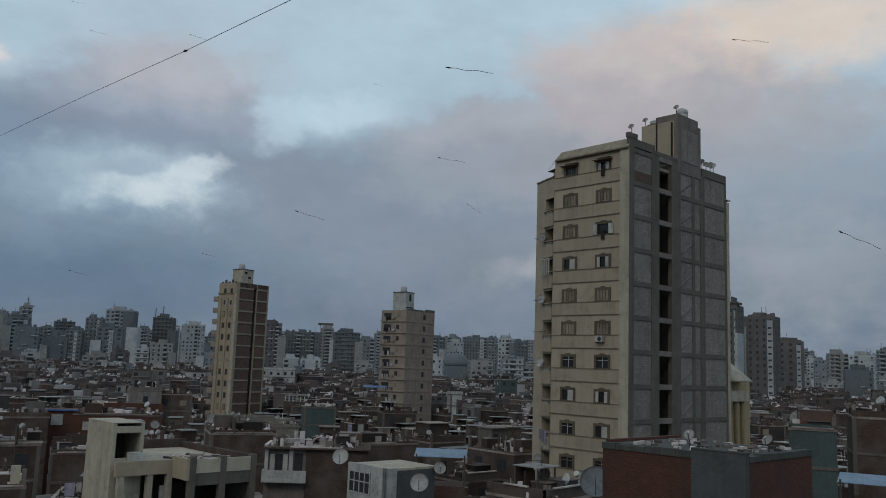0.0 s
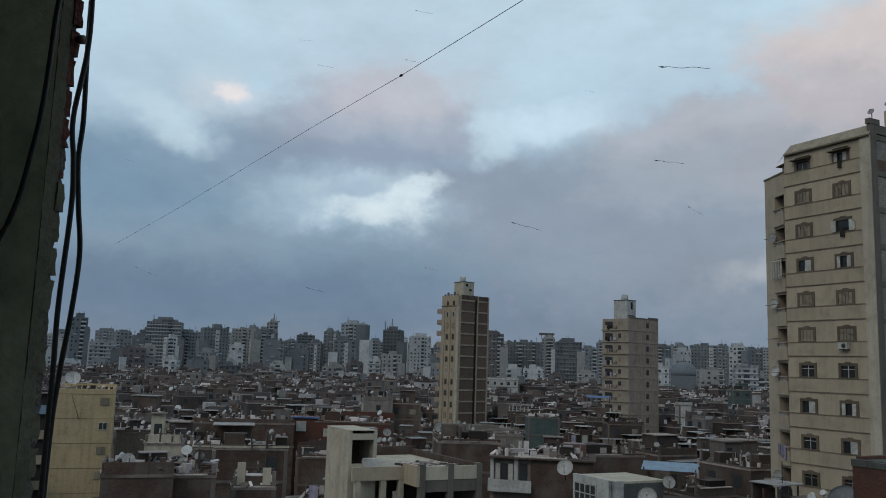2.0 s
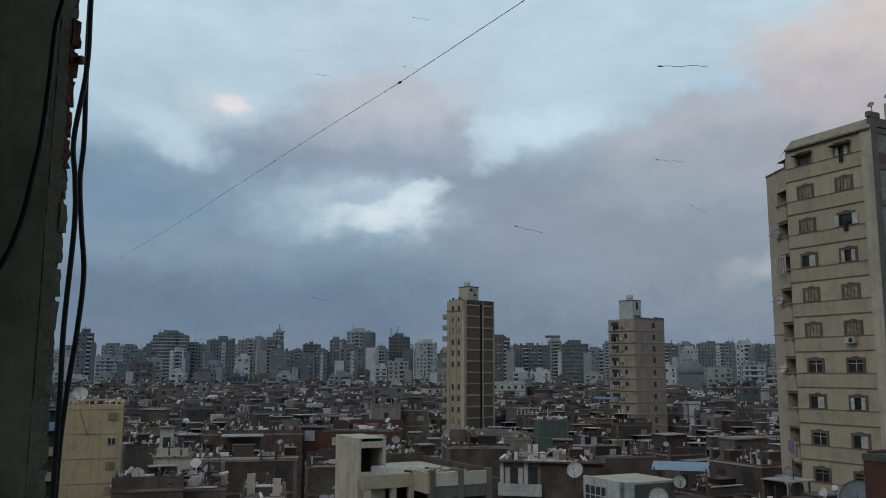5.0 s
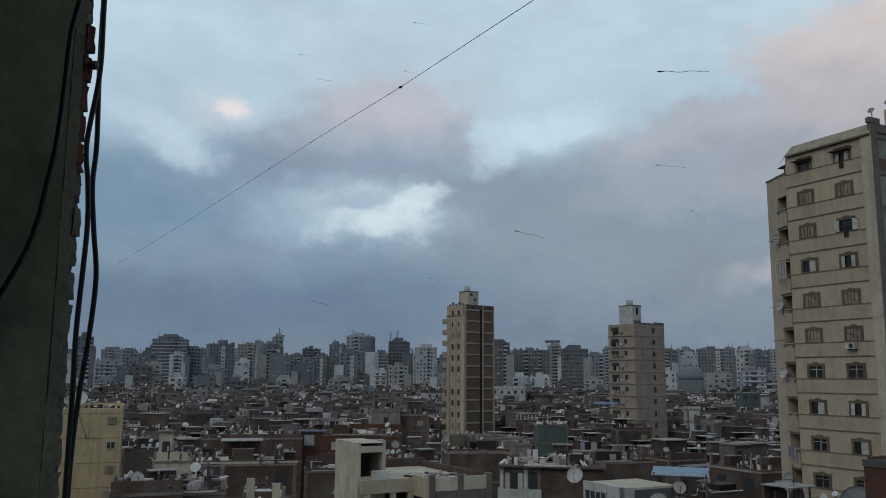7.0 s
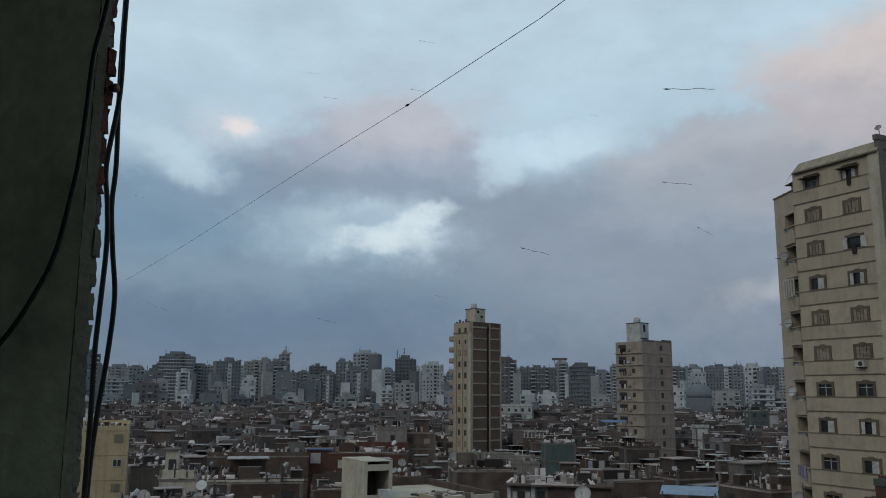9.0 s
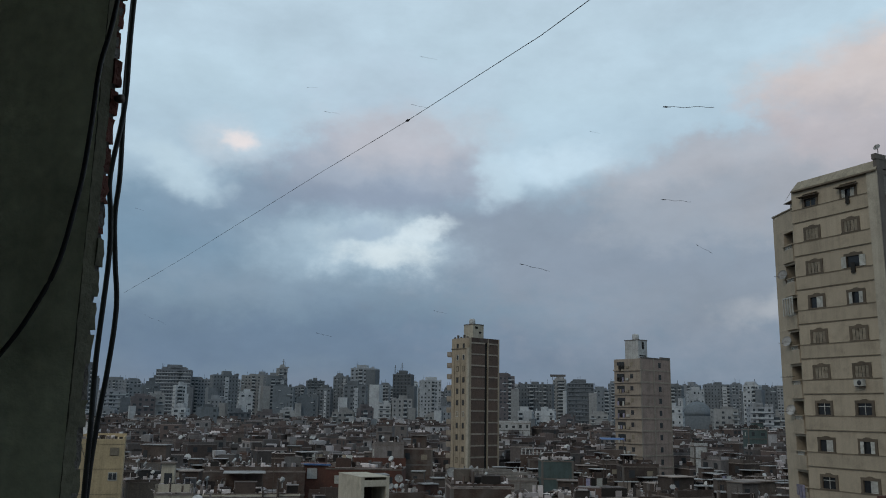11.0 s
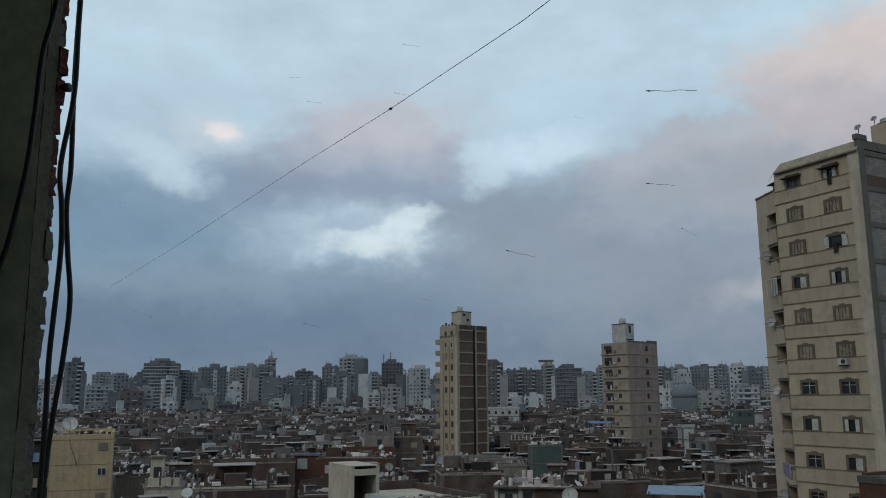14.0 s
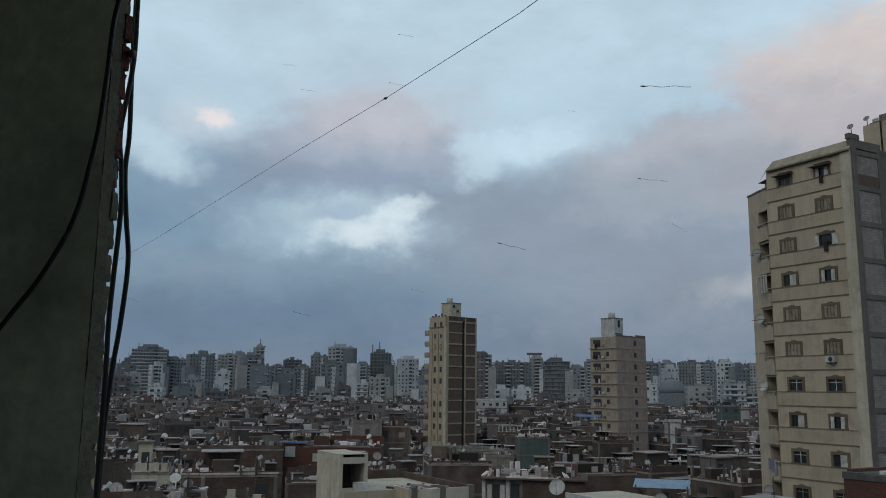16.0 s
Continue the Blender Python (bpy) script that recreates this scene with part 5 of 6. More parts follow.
def white_house():
    C = bearing(-2.58, 60)
    KEEP_OUT.append((C.x + 0.5, C.y + 4, 5.5))
    H = thing("house", pose(C.x, C.y, 0, 0, 0, 42), "white box house with a gridded window and pale roof", "house")
    Z = 14.5
    part("wall", box_mesh("wall", [span(0.0, 4.6, 0.25, 4.3, 0, Z - 0.1)]), M_BROWNBRICK, H)
    part("white_front", box_mesh("white_front", [span(-0.2, 0, 0.0, 4.3, Z - 3.4, Z + 0.15), span(-0.2, 0.9, 0.0, 0.25, Z - 3.4, Z + 0.1)]), M_WHITE, H)
    part("roof", box_mesh("roof", [span(-0.1, 4.8, 0.1, 4.4, Z - 0.1, Z + 0.05)]), M_PALE, H)
    part("side_wall", box_mesh("side_wall", [span(0.9, 4.6, 0.1, 0.25, Z - 3.2, Z - 0.1)]), M_GREYWALL, H)
    win = part("window", box_mesh("window", [span(-0.23, -0.19, 1.6, 4.08, Z - 1.9, Z - 0.37)]), M_FARWIN, H)
    pieces("mullion", [span(-0.27, -0.23, 1.6 + q * 0.6, 1.68 + q * 0.6, Z - 1.9, Z - 0.37) for q in range(5)], M_WHITE, win)
    pieces("transom", [span(-0.265, -0.23, 1.6, 4.08, zz, zz + 0.08) for zz in (Z - 1.9, Z - 1.1, Z - 0.45)], M_WHITE, win)



def brick_box():
    C = bearing(20.57, 42)
    KEEP_OUT.append((C.x, C.y + 5, 7.5))
    H = thing("house", pose(C.x, C.y, 0, 0, 0, 43), "red brick house with grey rendered strip and flat roof", "house")
    Z = 18.45
    # brick and grey strip have low base colours that include this house's shade
    part("brick_front", box_mesh("brick_front", [span(0, 0.3, 2.75, 7.95, 0, Z - 0.55)]), M_BRICK, H)
    part("rendered_strip", box_mesh("rendered_strip", [span(-0.05, 0.3, -0.05, 2.75, 0, Z - 0.1)]), M_GREYWALL, H)
    part("brick_side", box_mesh("brick_side", [span(0.3, 7.4, 0, 0.3, 0, Z - 0.5)]), M_BRICK, H)
    part("back_wall", box_mesh("back_wall", [span(0.3, 7.4, 7.65, 7.95, 0, Z - 0.1), span(7.1, 7.4, 0.3, 7.65, 0, Z - 0.3)]), M_BRICK, H)
    part("roof", box_mesh("roof", [span(0.3, 7.1, 0.3, 7.65, Z - 0.5, Z - 0.25)]), M_EDGE, H)
    rr = random.Random(12)
    pieces("roof_edge", [span(-0.05, 0.35, 2.75 + q * 0.875, 3.61 + q * 0.875, Z - 0.55, Z - 0.22 + rr.uniform(-0.06, 0.08)) for q in range(6)] + [span(0.36 + q * 1.18, 1.52 + q * 1.18, -0.05, 0.35, Z - 0.5, Z - 0.22 + rr.uniform(-0.06, 0.08)) for q in range(6)] + [span(-0.08, 0.36, -0.08, 2.74, Z - 0.1, Z - 0.03)], M_EDGE, H)
    r = random.Random(6)
    tagged(part("rubble", box_mesh("rubble", [(r.uniform(0.6, 6.8), r.uniform(0.6, 6.8), Z - 0.2, r.uniform(0.1, 0.5), r.uniform(0.1, 0.4), r.uniform(0.08, 0.25), r.uniform(0, 90)) for _ in range(70)]), M_CLUTTER, H), kind="stuff")


beige_house()
white_house()
brick_box()
# ochre house by the wall edge
def ochre_house():
    C = bearing(-35.2, 118)
    H = thing("house", pose(C.x, C.y, 0, 0, 0, 34), "plain ochre rendered house with small windows", "house")
    KEEP_OUT.append((C.x - 4, C.y + 4, 8))
    for a, q, rad in ((-37.3, 101, 8), (-37.3, 86, 7)):
        b = bearing(a, q)
        KEEP_OUT.append((b.x, b.y, rad))
    Z = 17.7
    part("wall", box_mesh("wall", [span(-7.3, 0, 0, 8, 0, Z)]), M_YELLOW, H)
    for k in range(5):
        z = Z - 1.6 - 3.1 * k
        part("joint_line", box_mesh("joint_line", [span(-7.32, 0.02, -0.03, 0.02, z + 0.95, z + 1.0)]), M_LEDGE, H)
        w = part("window", box_mesh("window", [span(-1.7, -0.6, -0.06, 0.1, z - 0.45, z + 0.55)]), M_WSHUT if k == 1 else M_SHUT, H)
        if k == 1:
            pieces("pane", [span(-1.6, -1.2, -0.09, -0.05, z - 0.35, z + 0.45), span(-1.1, -0.7, -0.09, -0.05, z - 0.35, z + 0.45)], M_FARWIN, w)
        else:
            pieces("shutter", [span(-1.64, -1.18, -0.1, -0.05, z - 0.4, z + 0.5), span(-1.12, -0.66, -0.1, -0.05, z - 0.4, z + 0.5)], M_SHUT, w)
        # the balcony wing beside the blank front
        # wing wall dark all over: shade of the open balconies is in its colour
        part("wing_wall", box_mesh("wing_wall", [span(-9.4, -7.3, 0.9, 7.0, z - 1.5, z + 1.35)]), M_VOIDSHADE, H)
        bal = part("balcony", box_mesh("balcony", [span(-9.5, -7.3, -0.1, 0.9, z - 1.6, z - 1.4), span(-9.5, -7.3, -0.1, 0.05, z - 1.4, z - 0.5)]), M_SAND if k else M_BLUESHEET, H)
        pieces("post", [span(-9.45, -9.3, -0.05, 0.1, z - 0.5, z + 1.4)], M_SAND, bal)
    part("wing_roof", box_mesh("wing_roof", [span(-9.6, -7.3, -0.2, 7.0, Z - 0.65, Z - 0.5)]), M_CONC, H)
    part("parapet", box_mesh("parapet", [span(-7.3, 0, 7.8, 8, Z, Z + 0.5), span(-0.2, 0, 0.2, 7.8, Z, Z + 0.3)]), M_YELLOW, H)
    r = random.Random(3)
    part("rooftop_rubble", box_mesh("rooftop_rubble", [span(x, x + r.uniform(0.2, 0.6), 1, 1.5, Z, Z + r.uniform(0.1, 0.5)) for x in [r.uniform(-7.0, -0.7) for _ in range(24)]]), M_CLUTTER, H)
    part("crack", tube_mesh("crack", [(-5.2, -0.01, Z - 0.5), (-4.9, -0.01, Z - 1.6), (-4.5, -0.01, Z - 2.6), (-4.1, -0.01, Z - 3.8)], 0.05, 5), M_LEDGE, H)


ochre_house()
h1 = near_house(-22.5, 120, 10.5, 6, 14.0, M_BRICK, "dark red brick house with a blue roof edge", 12, 2)
for q in (104,):
    b = bearing(-22.6, q)
    KEEP_OUT.append((b.x, b.y, 7))
part("blue_edge", box_mesh("blue_edge", [span(-5.5, 0.6, -0.25, 0.3, 14.3, 14.5)]), M_BLUE, h1)
part("brick_wing", box_mesh("brick_wing", [span(-5.3, 0, 0, 6, 0, 14.3)]), M_BRICK, h1)
part("white_sign", box_mesh("white_sign", [span(-2.6, -1.2, -0.16, -0.06, 12.5, 13.9)]), M_WHITE, h1)
near_house(-23.6, 98, 8.5, 6.0, 11.4, M_BROWNBRICK, "low brown brick house with a cluttered roof", 24, 33)
near_house(-19.4, 99, 6.0, 5.0, 12.0, M_CONC, "low unfinished grey house with bare columns", 30, 35)
h5 = near_house(-14.6, 108, 11.5, 6.5, 13.6, M_BLOCK, "grey concrete block house with uneven courses", 14, 3, False)
r = random.Random(17)
pieces("block_course", [span(r.uniform(0, 1.5), r.uniform(8.0, 11.3), -0.05 - 0.04 * q, 0.5, 13.6 + 0.34 * q, 13.9 + 0.34 * q) for q in range(4)], M_BLOCK, h5)
near_house(-14.2, 88, 6.5, 5.5, 14.4, M_BROWNBRICK, "brown brick house with a broad flat roof", 20, 4, False)
h2 = near_house(-19.3, 160, 5.5, 3.0, 15.6, M_CONC, "house with open grey balconies", 30, 5)
near_house(-18.8, 163, 9.5, 6, 14.9, M_BROWNBRICK, "brick house in a pale concrete frame", 18, 6)
near_house(-30.4, 114, 13.0, 6, 14.0, M_BROWNBRICK, "long brown brick house with a concrete band", 26, 7, False)
h3 = near_house(-30.2, 82, 8.6, 6, 13.9, M_BROWNBRICK, "brown brick house with a pale roof edge", 27, 8)
part("pale_edge", box_mesh("pale_edge", [span(-0.15, 8.7, -0.15, 0.6, 13.95, 14.1)]), M_PALE, h3)
h4 = near_house(-27.6, 66, 3.2, 4, 12.6, M_BROWNBRICK, "low brick house with pale upright slabs", 27, 28, False)
pieces("upright_slab", [span(0.3, 0.9, 0.1, 0.3, 12.6, 14.4), span(2.2, 2.8, 0.1, 0.3, 12.6, 14.0)], M_PALE, h4)
near_house(-33.2, 84, 3.4, 3.0, 14.1, M_PALE, "small pale hut house with dark doorways", 25, 9)
near_house(-32.0, 62, 3.6, 4.5, 14.0, M_BROWNBRICK, "small brick house with a pale slab roof", 30, 10, False)
near_house(-35.6, 61, 4.6, 4.6, 14.2, M_BROWNBRICK, "brown brick house with a cluttered roof", 33, 12, False)
def balcony_house():
    p = bearing(-10.7, 74)
    H = thing("house", pose(p.x, p.y, 0, 0, 0, 4), "weathered white house with an open balcony", "house")
    KEEP_OUT.append((p.x + 1.7, p.y + 3, 3.6))
    Z = 14.4
    part("wall", box_mesh("wall", [span(0, 3.5, 0.5, 6, 0, Z)]), M_CONC, H)
    part("roof", box_mesh("roof", [span(-0.1, 9.0, -0.2, 6, Z, Z + 0.14)]), M_BROWNBRICK, H)
    pieces("pier", [span(0.0, 0.3, 0.3, 0.5, Z - 2.5, Z), span(2.05, 2.4, 0.3, 0.5, Z - 2.5, Z)], M_WHITE, H)
    pieces("pale_patch", [span(2.4, 5.6, 0.5, 2.6, Z + 0.14, Z + 0.17), span(5.9, 8.2, 2.8, 5.0, Z + 0.14, Z + 0.17)], M_SCREED, H)
    part("brick_wing", box_mesh("brick_wing", [span(3.5, 8.8, 0.2, 6, 0, Z)]), M_BROWNBRICK, H)
    pieces("door", [span(0.9, 1.5, 0.44, 0.55, Z - 2.5, Z - 0.5), span(2.5, 3.2, 0.44, 0.55, Z - 2.5, Z - 0.4)], M_FARWIN, H)
    pieces("door_leaf", [span(1.55, 1.95, 0.35, 0.48, Z - 2.5, Z - 0.5), span(0.45, 0.85, 0.35, 0.48, Z - 2.5, Z - 0.5)], M_WSHUT, H)
    part("balcony", box_mesh("balcony", [span(-0.1, 3.6, -0.5, 0.5, Z - 2.75, Z - 2.55), span(-0.1, 3.6, -0.5, -0.38, Z - 2.55, Z - 1.75), span(-0.1, 0.02, -0.38, 0.5, Z - 2.55, Z - 1.75)]), M_WHITE, H)
    KNOWN_ROOFS.append((H.matrix_basis.copy(), 8.5, 5.5, Z + 0.14))


balcony_house()
near_house(-5.6, 80, 8.0, 5.5, 14.3, M_BROWNBRICK, "brown brick house with a pale roof corner", 30, 14, False)
near_house(23.2, 74, 3.5, 6.0, 18.0, M_TEAL, "blank blue-green rendered house", -24, 15, False)
near_house(26.8, 80, 9.0, 6.0, 18.9, M_BROWNBRICK, "brown brick house with concrete bands", -22, 16, False)
near_house(1.6, 228, 3.5, 3.0, 14.2, M_WHITE, "small white house with dark windows", 20, 17)
near_house(4.9, 300, 6.5, 5.0, 17.6, M_TEAL, "pale green house with balconies", 15, 18)
near_house(-8.2, 150, 5.5, 5.0, 13.8, M_TEAL, "blue-green painted house with dishes", 15, 19, False)


def corrugated_mesh(name, w, d, z, waves=14):
    """One folded sheet with thickness."""
    top = [(-w / 2 + w * i / (2 * waves), z + 0.012 * (i % 2)) for i in range(2 * waves + 1)]
    prof = top + [(x, zz - 0.03) for x, zz in reversed(top)]
    n = len(prof)
    vs = [(x, y, zz) for y in (-d / 2, d / 2) for x, zz in prof]
    fs = [(i, (i + 1) % n, n + (i + 1) % n, n + i) for i in range(n)]
    me = bpy.data.meshes.new(name)
    me.from_pydata(vs, [], fs)
    return me


def canopy(az, dist, w, d, z, turn, label, sheet=M_BLUESHEET):
    p = bearing(az, dist)
    K = thing("roof_canopy", pose(p.x, p.y, 0, 0, 0, turn), label, "canopy")
    part("sheet", corrugated_mesh("sheet", w, d, 0.0, 22), sheet, K, m=pose(0, 0, z, 7, 0, 0))
    for sx in (-1, 1):
        for sy in (-1, 1):
            part("post", box_mesh("post", [(sx * (w / 2 - 0.2), sy * (d / 2 - 0.2), z - 1.25, 0.12, 0.12, 2.5)]), M_STEEL, K)
    part("base", box_mesh("base", [(0, 0, (z - 2.5) / 2, w * 0.95, d * 0.95, z - 2.5)]), M_TOWN, K)
    KEEP_OUT.append((p.x, p.y, max(w, d) / 2))


canopy(1.0, 72, 4.4, 3.2, 14.6, -3, "blue sheet canopy on posts over a roof")
canopy(28.0, 62, 4.5, 3.0, 15.6, -30, "blue sheet canopy on posts over a yard")


def ornate_house():
    p = bearing(19.75, 96)
    H = thing("house", pose(p.x, p.y, 0, 0, 0, 42), "yellow villa with columns and a hipped canopy", "villa")
    part("wall", box_mesh("wall", [span(0.8, 6, 0.8, 6, 0, 21.3)]), M_YELLOW, H)
    for x, y in ((0.1, 0.1), (1.5, 0.1), (2.9, 0.1)):
        part("column", lathe_mesh("column", [(0.22, 0), (0.22, 18.7), (0.35, 19.0), (0.35, 19.3)], 12), M_YELLOW, H, m=pose(x, y, 0))
    part("balcony", box_mesh("balcony", [span(-0.4, 3.4, -0.4, 0.8, 19.2, 19.5), span(-0.4, 3.4, -0.4, -0.25, 19.5, 20.3), span(-0.4, -0.25, -0.25, 0.8, 19.5, 20.3)]), M_PALE, H)
    part("canopy", lathe_mesh("canopy", [(3.2, 0), (3.2, 0.15), (1.2, 1.7), (0.2, 2.6)], 4), M_PALE, H, m=pose(1.6, 1.6, 21.3, 0, 0, 45))
    KEEP_OUT.append((p.x + 2, p.y + 3, 5))


ornate_house()

# ---- the rest of the town, house by house near, joined further off ----
placed = 0
PLACES, YARDS = [], []
cell = 8.0
for gu in range(-94, 120):
    for gv in range(-94, 120):
        lane = gu % 6 == 5 or gv % 5 == 4
        if lane and RNG.random() < 0.6:
            continue
        q = U * (gu * cell) + V * (gv * cell)
        x, y = q.x + RNG.uniform(-1, 1), q.y + RNG.uniform(-1, 1)
        dist, az = math.hypot(x, y), math.degrees(math.atan2(x, y))
        if dist < 52 or dist > 720 or not -52 < az < 42 or y < 20:
            continue
        PLACES.append((dist, az, x, y))
        if dist < 260:
            YARDS.append((x, y))
PLACES.sort()
for a, q, rad in ((-13.0, 204, 8), (-12.6, 186, 6), (-1.6, 198, 8), (-1.2, 180, 6)):  # open yards before the two slim towers
    b = bearing(a, q)
    KEEP_OUT.append((b.x, b.y, rad))
far_wall, far_roof, far_win, far_clutter, far_edge, far_dish, far_top, far_hut = [], [], [], [], [], [], [], []
near_clutter, dish_spots, tank_spots, tops = list(KNOWN_ROOFS), [], [], [k[3] for k in KNOWN_ROOFS]
for m, w, d, zr in KNOWN_ROOFS:
    for _ in range(RNG.choice((0, 1, 2))):
        dish_spots.append(m @ Vector((RNG.uniform(0.4, w - 0.4), RNG.uniform(0.4, d - 0.4), zr)))
for dist, az, x, y in PLACES:
    c = Matrix.Rotation(radians(42), 2) @ Vector((4.0, 4.0))
    if not free(x + c.x, y + c.y, 3.8):
        continue
    if placed < 285:
        H, w, d, st = RNG.choice(MODELS)
        if st > 3 and RNG.random() < 0.75:
            H, w, d, st = RNG.choice([m for m in MODELS if m[3] == 3])
        m = pose(x, y, RNG.uniform(-0.7, 0.7) + (0.4 if dist < 120 else 0.0), 0, 0, RNG.choice((42, 42, 24, 12)) + RNG.uniform(-5, 5))
        if H not in USED:
            H.matrix_basis = m
            USED.add(H)
            ob = H
        else:
            ob = copy_thing(H, m)
        placed += 1
        zr = max(v.co.z for v in [k for k in ob.children if k.name.startswith("roof")][0].data.vertices)
        near_clutter.append((m, w, d, zr))
        tops.append(max([v.co.z for k in ob.children if k.name.startswith("parapet") for v in k.data.vertices] + [zr]))
        for _ in range(RNG.choice((0, 0, 1, 1, 2))):
            dish_spots.append(m @ Vector((RNG.uniform(0.5, w - 0.5), RNG.uniform(0.5, d - 0.5), zr)))
        if RNG.random() < 0.05:
            tank_spots.append(m @ Vector((RNG.uniform(1.2, w - 1.2), RNG.uniform(1.2, d - 1.2), zr)))
        continue
    w, d = RNG.uniform(5.0, 8.4), RNG.uniform(5.0, 8.4)
    h = 3.0 * RNG.choice((2, 3, 3, 3, 3, 4, 4)) + RNG.uniform(-0.9, 0.6)
    if dist > 330:
        h += 3.0 * RNG.choice((0, 0, 0, 0, 1, 1))
    a = RNG.choice((42, 42, 24, 10)) + RNG.uniform(-6, 6)
    far_wall.append((x, y, h / 2, w, d, h, a))
    far_roof.append((x, y, h + 0.1, w + 0.2, d + 0.2, 0.2, a))
    ca, sa = math.cos(radians(a)), math.sin(radians(a))

    def loc(lx, ly, lz, sx, sy, sz):
        return (x + ca * lx - sa * ly, y + sa * lx + ca * ly, lz, sx, sy, sz, a)

    if RNG.random() < 0.6:
        far_wall.append(loc(RNG.uniform(-0.2, 0.2) * w, RNG.uniform(-0.2, 0.2) * d, h + 1.3, RNG.uniform(1.8, 4), RNG.uniform(1.8, 4), 2.4))
    far_edge += [loc(-w / 2 + 0.1, 0, h + 0.5, 0.2, d, 0.7), loc(0, -d / 2 + 0.1, h + 0.5, w, 0.2, 0.7)]
    for _ in range(RNG.choice((6, 9, 12, 16))):
        s, t = RNG.choice((0.3, 0.5, 0.9, 1.7)), RNG.uniform(0.4, 1.6)
        far_clutter.append(loc(RNG.uniform(-0.48, 0.48) * w, RNG.uniform(-0.48, 0.48) * d, h + 0.2 + t / 2, s * RNG.uniform(0.6, 1.8), s * RNG.uniform(0.5, 1.2), t))
    if RNG.random() < 0.45:
        far_top.append(loc(RNG.uniform(-0.15, 0.15) * w, -d / 2, h + 0.9, w * RNG.uniform(0.4, 1.0), 0.4, 0.16))
    if RNG.random() < 0.45:
        far_top.append(loc(-w / 2, RNG.uniform(-0.15, 0.15) * d, h + 0.9, 0.4, d * RNG.uniform(0.4, 1.0), 0.16))
    # solid boxes coloured dark for the shade under their sheets
    for _ in range(RNG.choice((0, 1, 2, 2))):
        lx, ly, hw, hd, hh = RNG.uniform(-0.35, 0.35) * w, RNG.uniform(-0.4, 0.2) * d, RNG.uniform(1.2, 3.2), RNG.uniform(1.0, 2.0), RNG.uniform(0.7, 1.6)
        far_hut.append(loc(lx, ly, h + 0.2 + hh / 2, hw, hd, hh))
        if RNG.random() < 0.6:
            far_top.append(loc(lx, ly, h + 0.25 + hh, hw * RNG.uniform(0.6, 1.1), hd * RNG.uniform(0.7, 1.1), 0.1))
    for sx in (-1, 1):
        for sy in (-1, 1):
            if RNG.random() < 0.35:
                far_edge.append(loc(sx * (w / 2 - 0.2), sy * (d / 2 - 0.2), h + 1.0, 0.3, 0.3, 1.8))
    for _ in range(RNG.choice((0, 0, 1, 1, 2))):
        lx, ly = RNG.uniform(-0.45, 0.45) * w, RNG.uniform(-0.45, 0.45) * d
        far_dish.append((x + ca * lx - sa * ly, y + sa * lx + ca * ly, h + 1.3, RNG.uniform(0.45, 0.85), RNG.uniform(-190, -60)))
    for k in range(1, 4):
        zz = h + 0.4 - 1.6 - 3.0 * (k - 1)
        for i in range(2):
            if RNG.random() < 0.75:
                far_win.append(loc(-w / 2, (i - 0.5) * d * 0.5, zz, 0.12, RNG.uniform(0.9, 1.6), 1.3))
            if RNG.random() < 0.75:
                far_win.append(loc((i - 0.5) * w * 0.5, -d / 2, zz, RNG.uniform(0.9, 1.6), 0.12, 1.3))
for H, w, d, st in MODELS:
    if H not in USED:
        H.matrix_basis = pose(-60 + 12 * MODELS.index((H, w, d, st)), 900, 0)


def disc_mesh(name, rows):
    """Small tilted discs on short posts, joined."""
    vs, fs = [], []
    for x, y, z, rad, a in rows:
        m = pose(x, y, z, 0, -32, a)
        b = len(vs)
        for off in (0.06, -0.06):
            vs += [m @ Vector((off + (0.1 if off > 0 else 0), rad * math.cos(k * math.tau / 9), rad * math.sin(k * math.tau / 9))) for k in range(9)]
        fs += [tuple(range(b, b + 9)), tuple(range(b + 17, b + 8, -1))] + [(b + k, b + 9 + k, b + 9 + (k + 1) % 9, b + (k + 1) % 9) for k in range(9)]
        b = len(vs)
        vs += [(x - 0.05, y, z - 1.3), (x + 0.05, y, z - 1.3), (x + 0.05, y, z), (x - 0.05, y, z), (x, y + 0.08, z - 1.3), (x, y + 0.08, z)]
        fs += [(b, b + 1, b + 2, b + 3), (b + 1, b + 4, b + 5, b + 2), (b + 4, b, b + 3, b + 5)]
    me = bpy.data.meshes.new(name)
    me.from_pydata(vs, [], fs)
    return me


for m, w, d, zr in near_clutter:
    for _ in range(RNG.choice((0, 1, 1, 2, 3))):
        p = m @ Vector((RNG.uniform(0.3, w - 0.3), RNG.uniform(0.2, d - 0.3), zr))
        far_dish.append((p.x, p.y, p.z + RNG.uniform(0.9, 1.3), RNG.uniform(0.24, 0.42), RNG.uniform(-190, -60)))
tagged(part("satellite_dishes", disc_mesh("satellite_dishes", far_dish), M_FARDISH), "small satellite dishes scattered over the roofs", "satellite dish", kind="stuff")
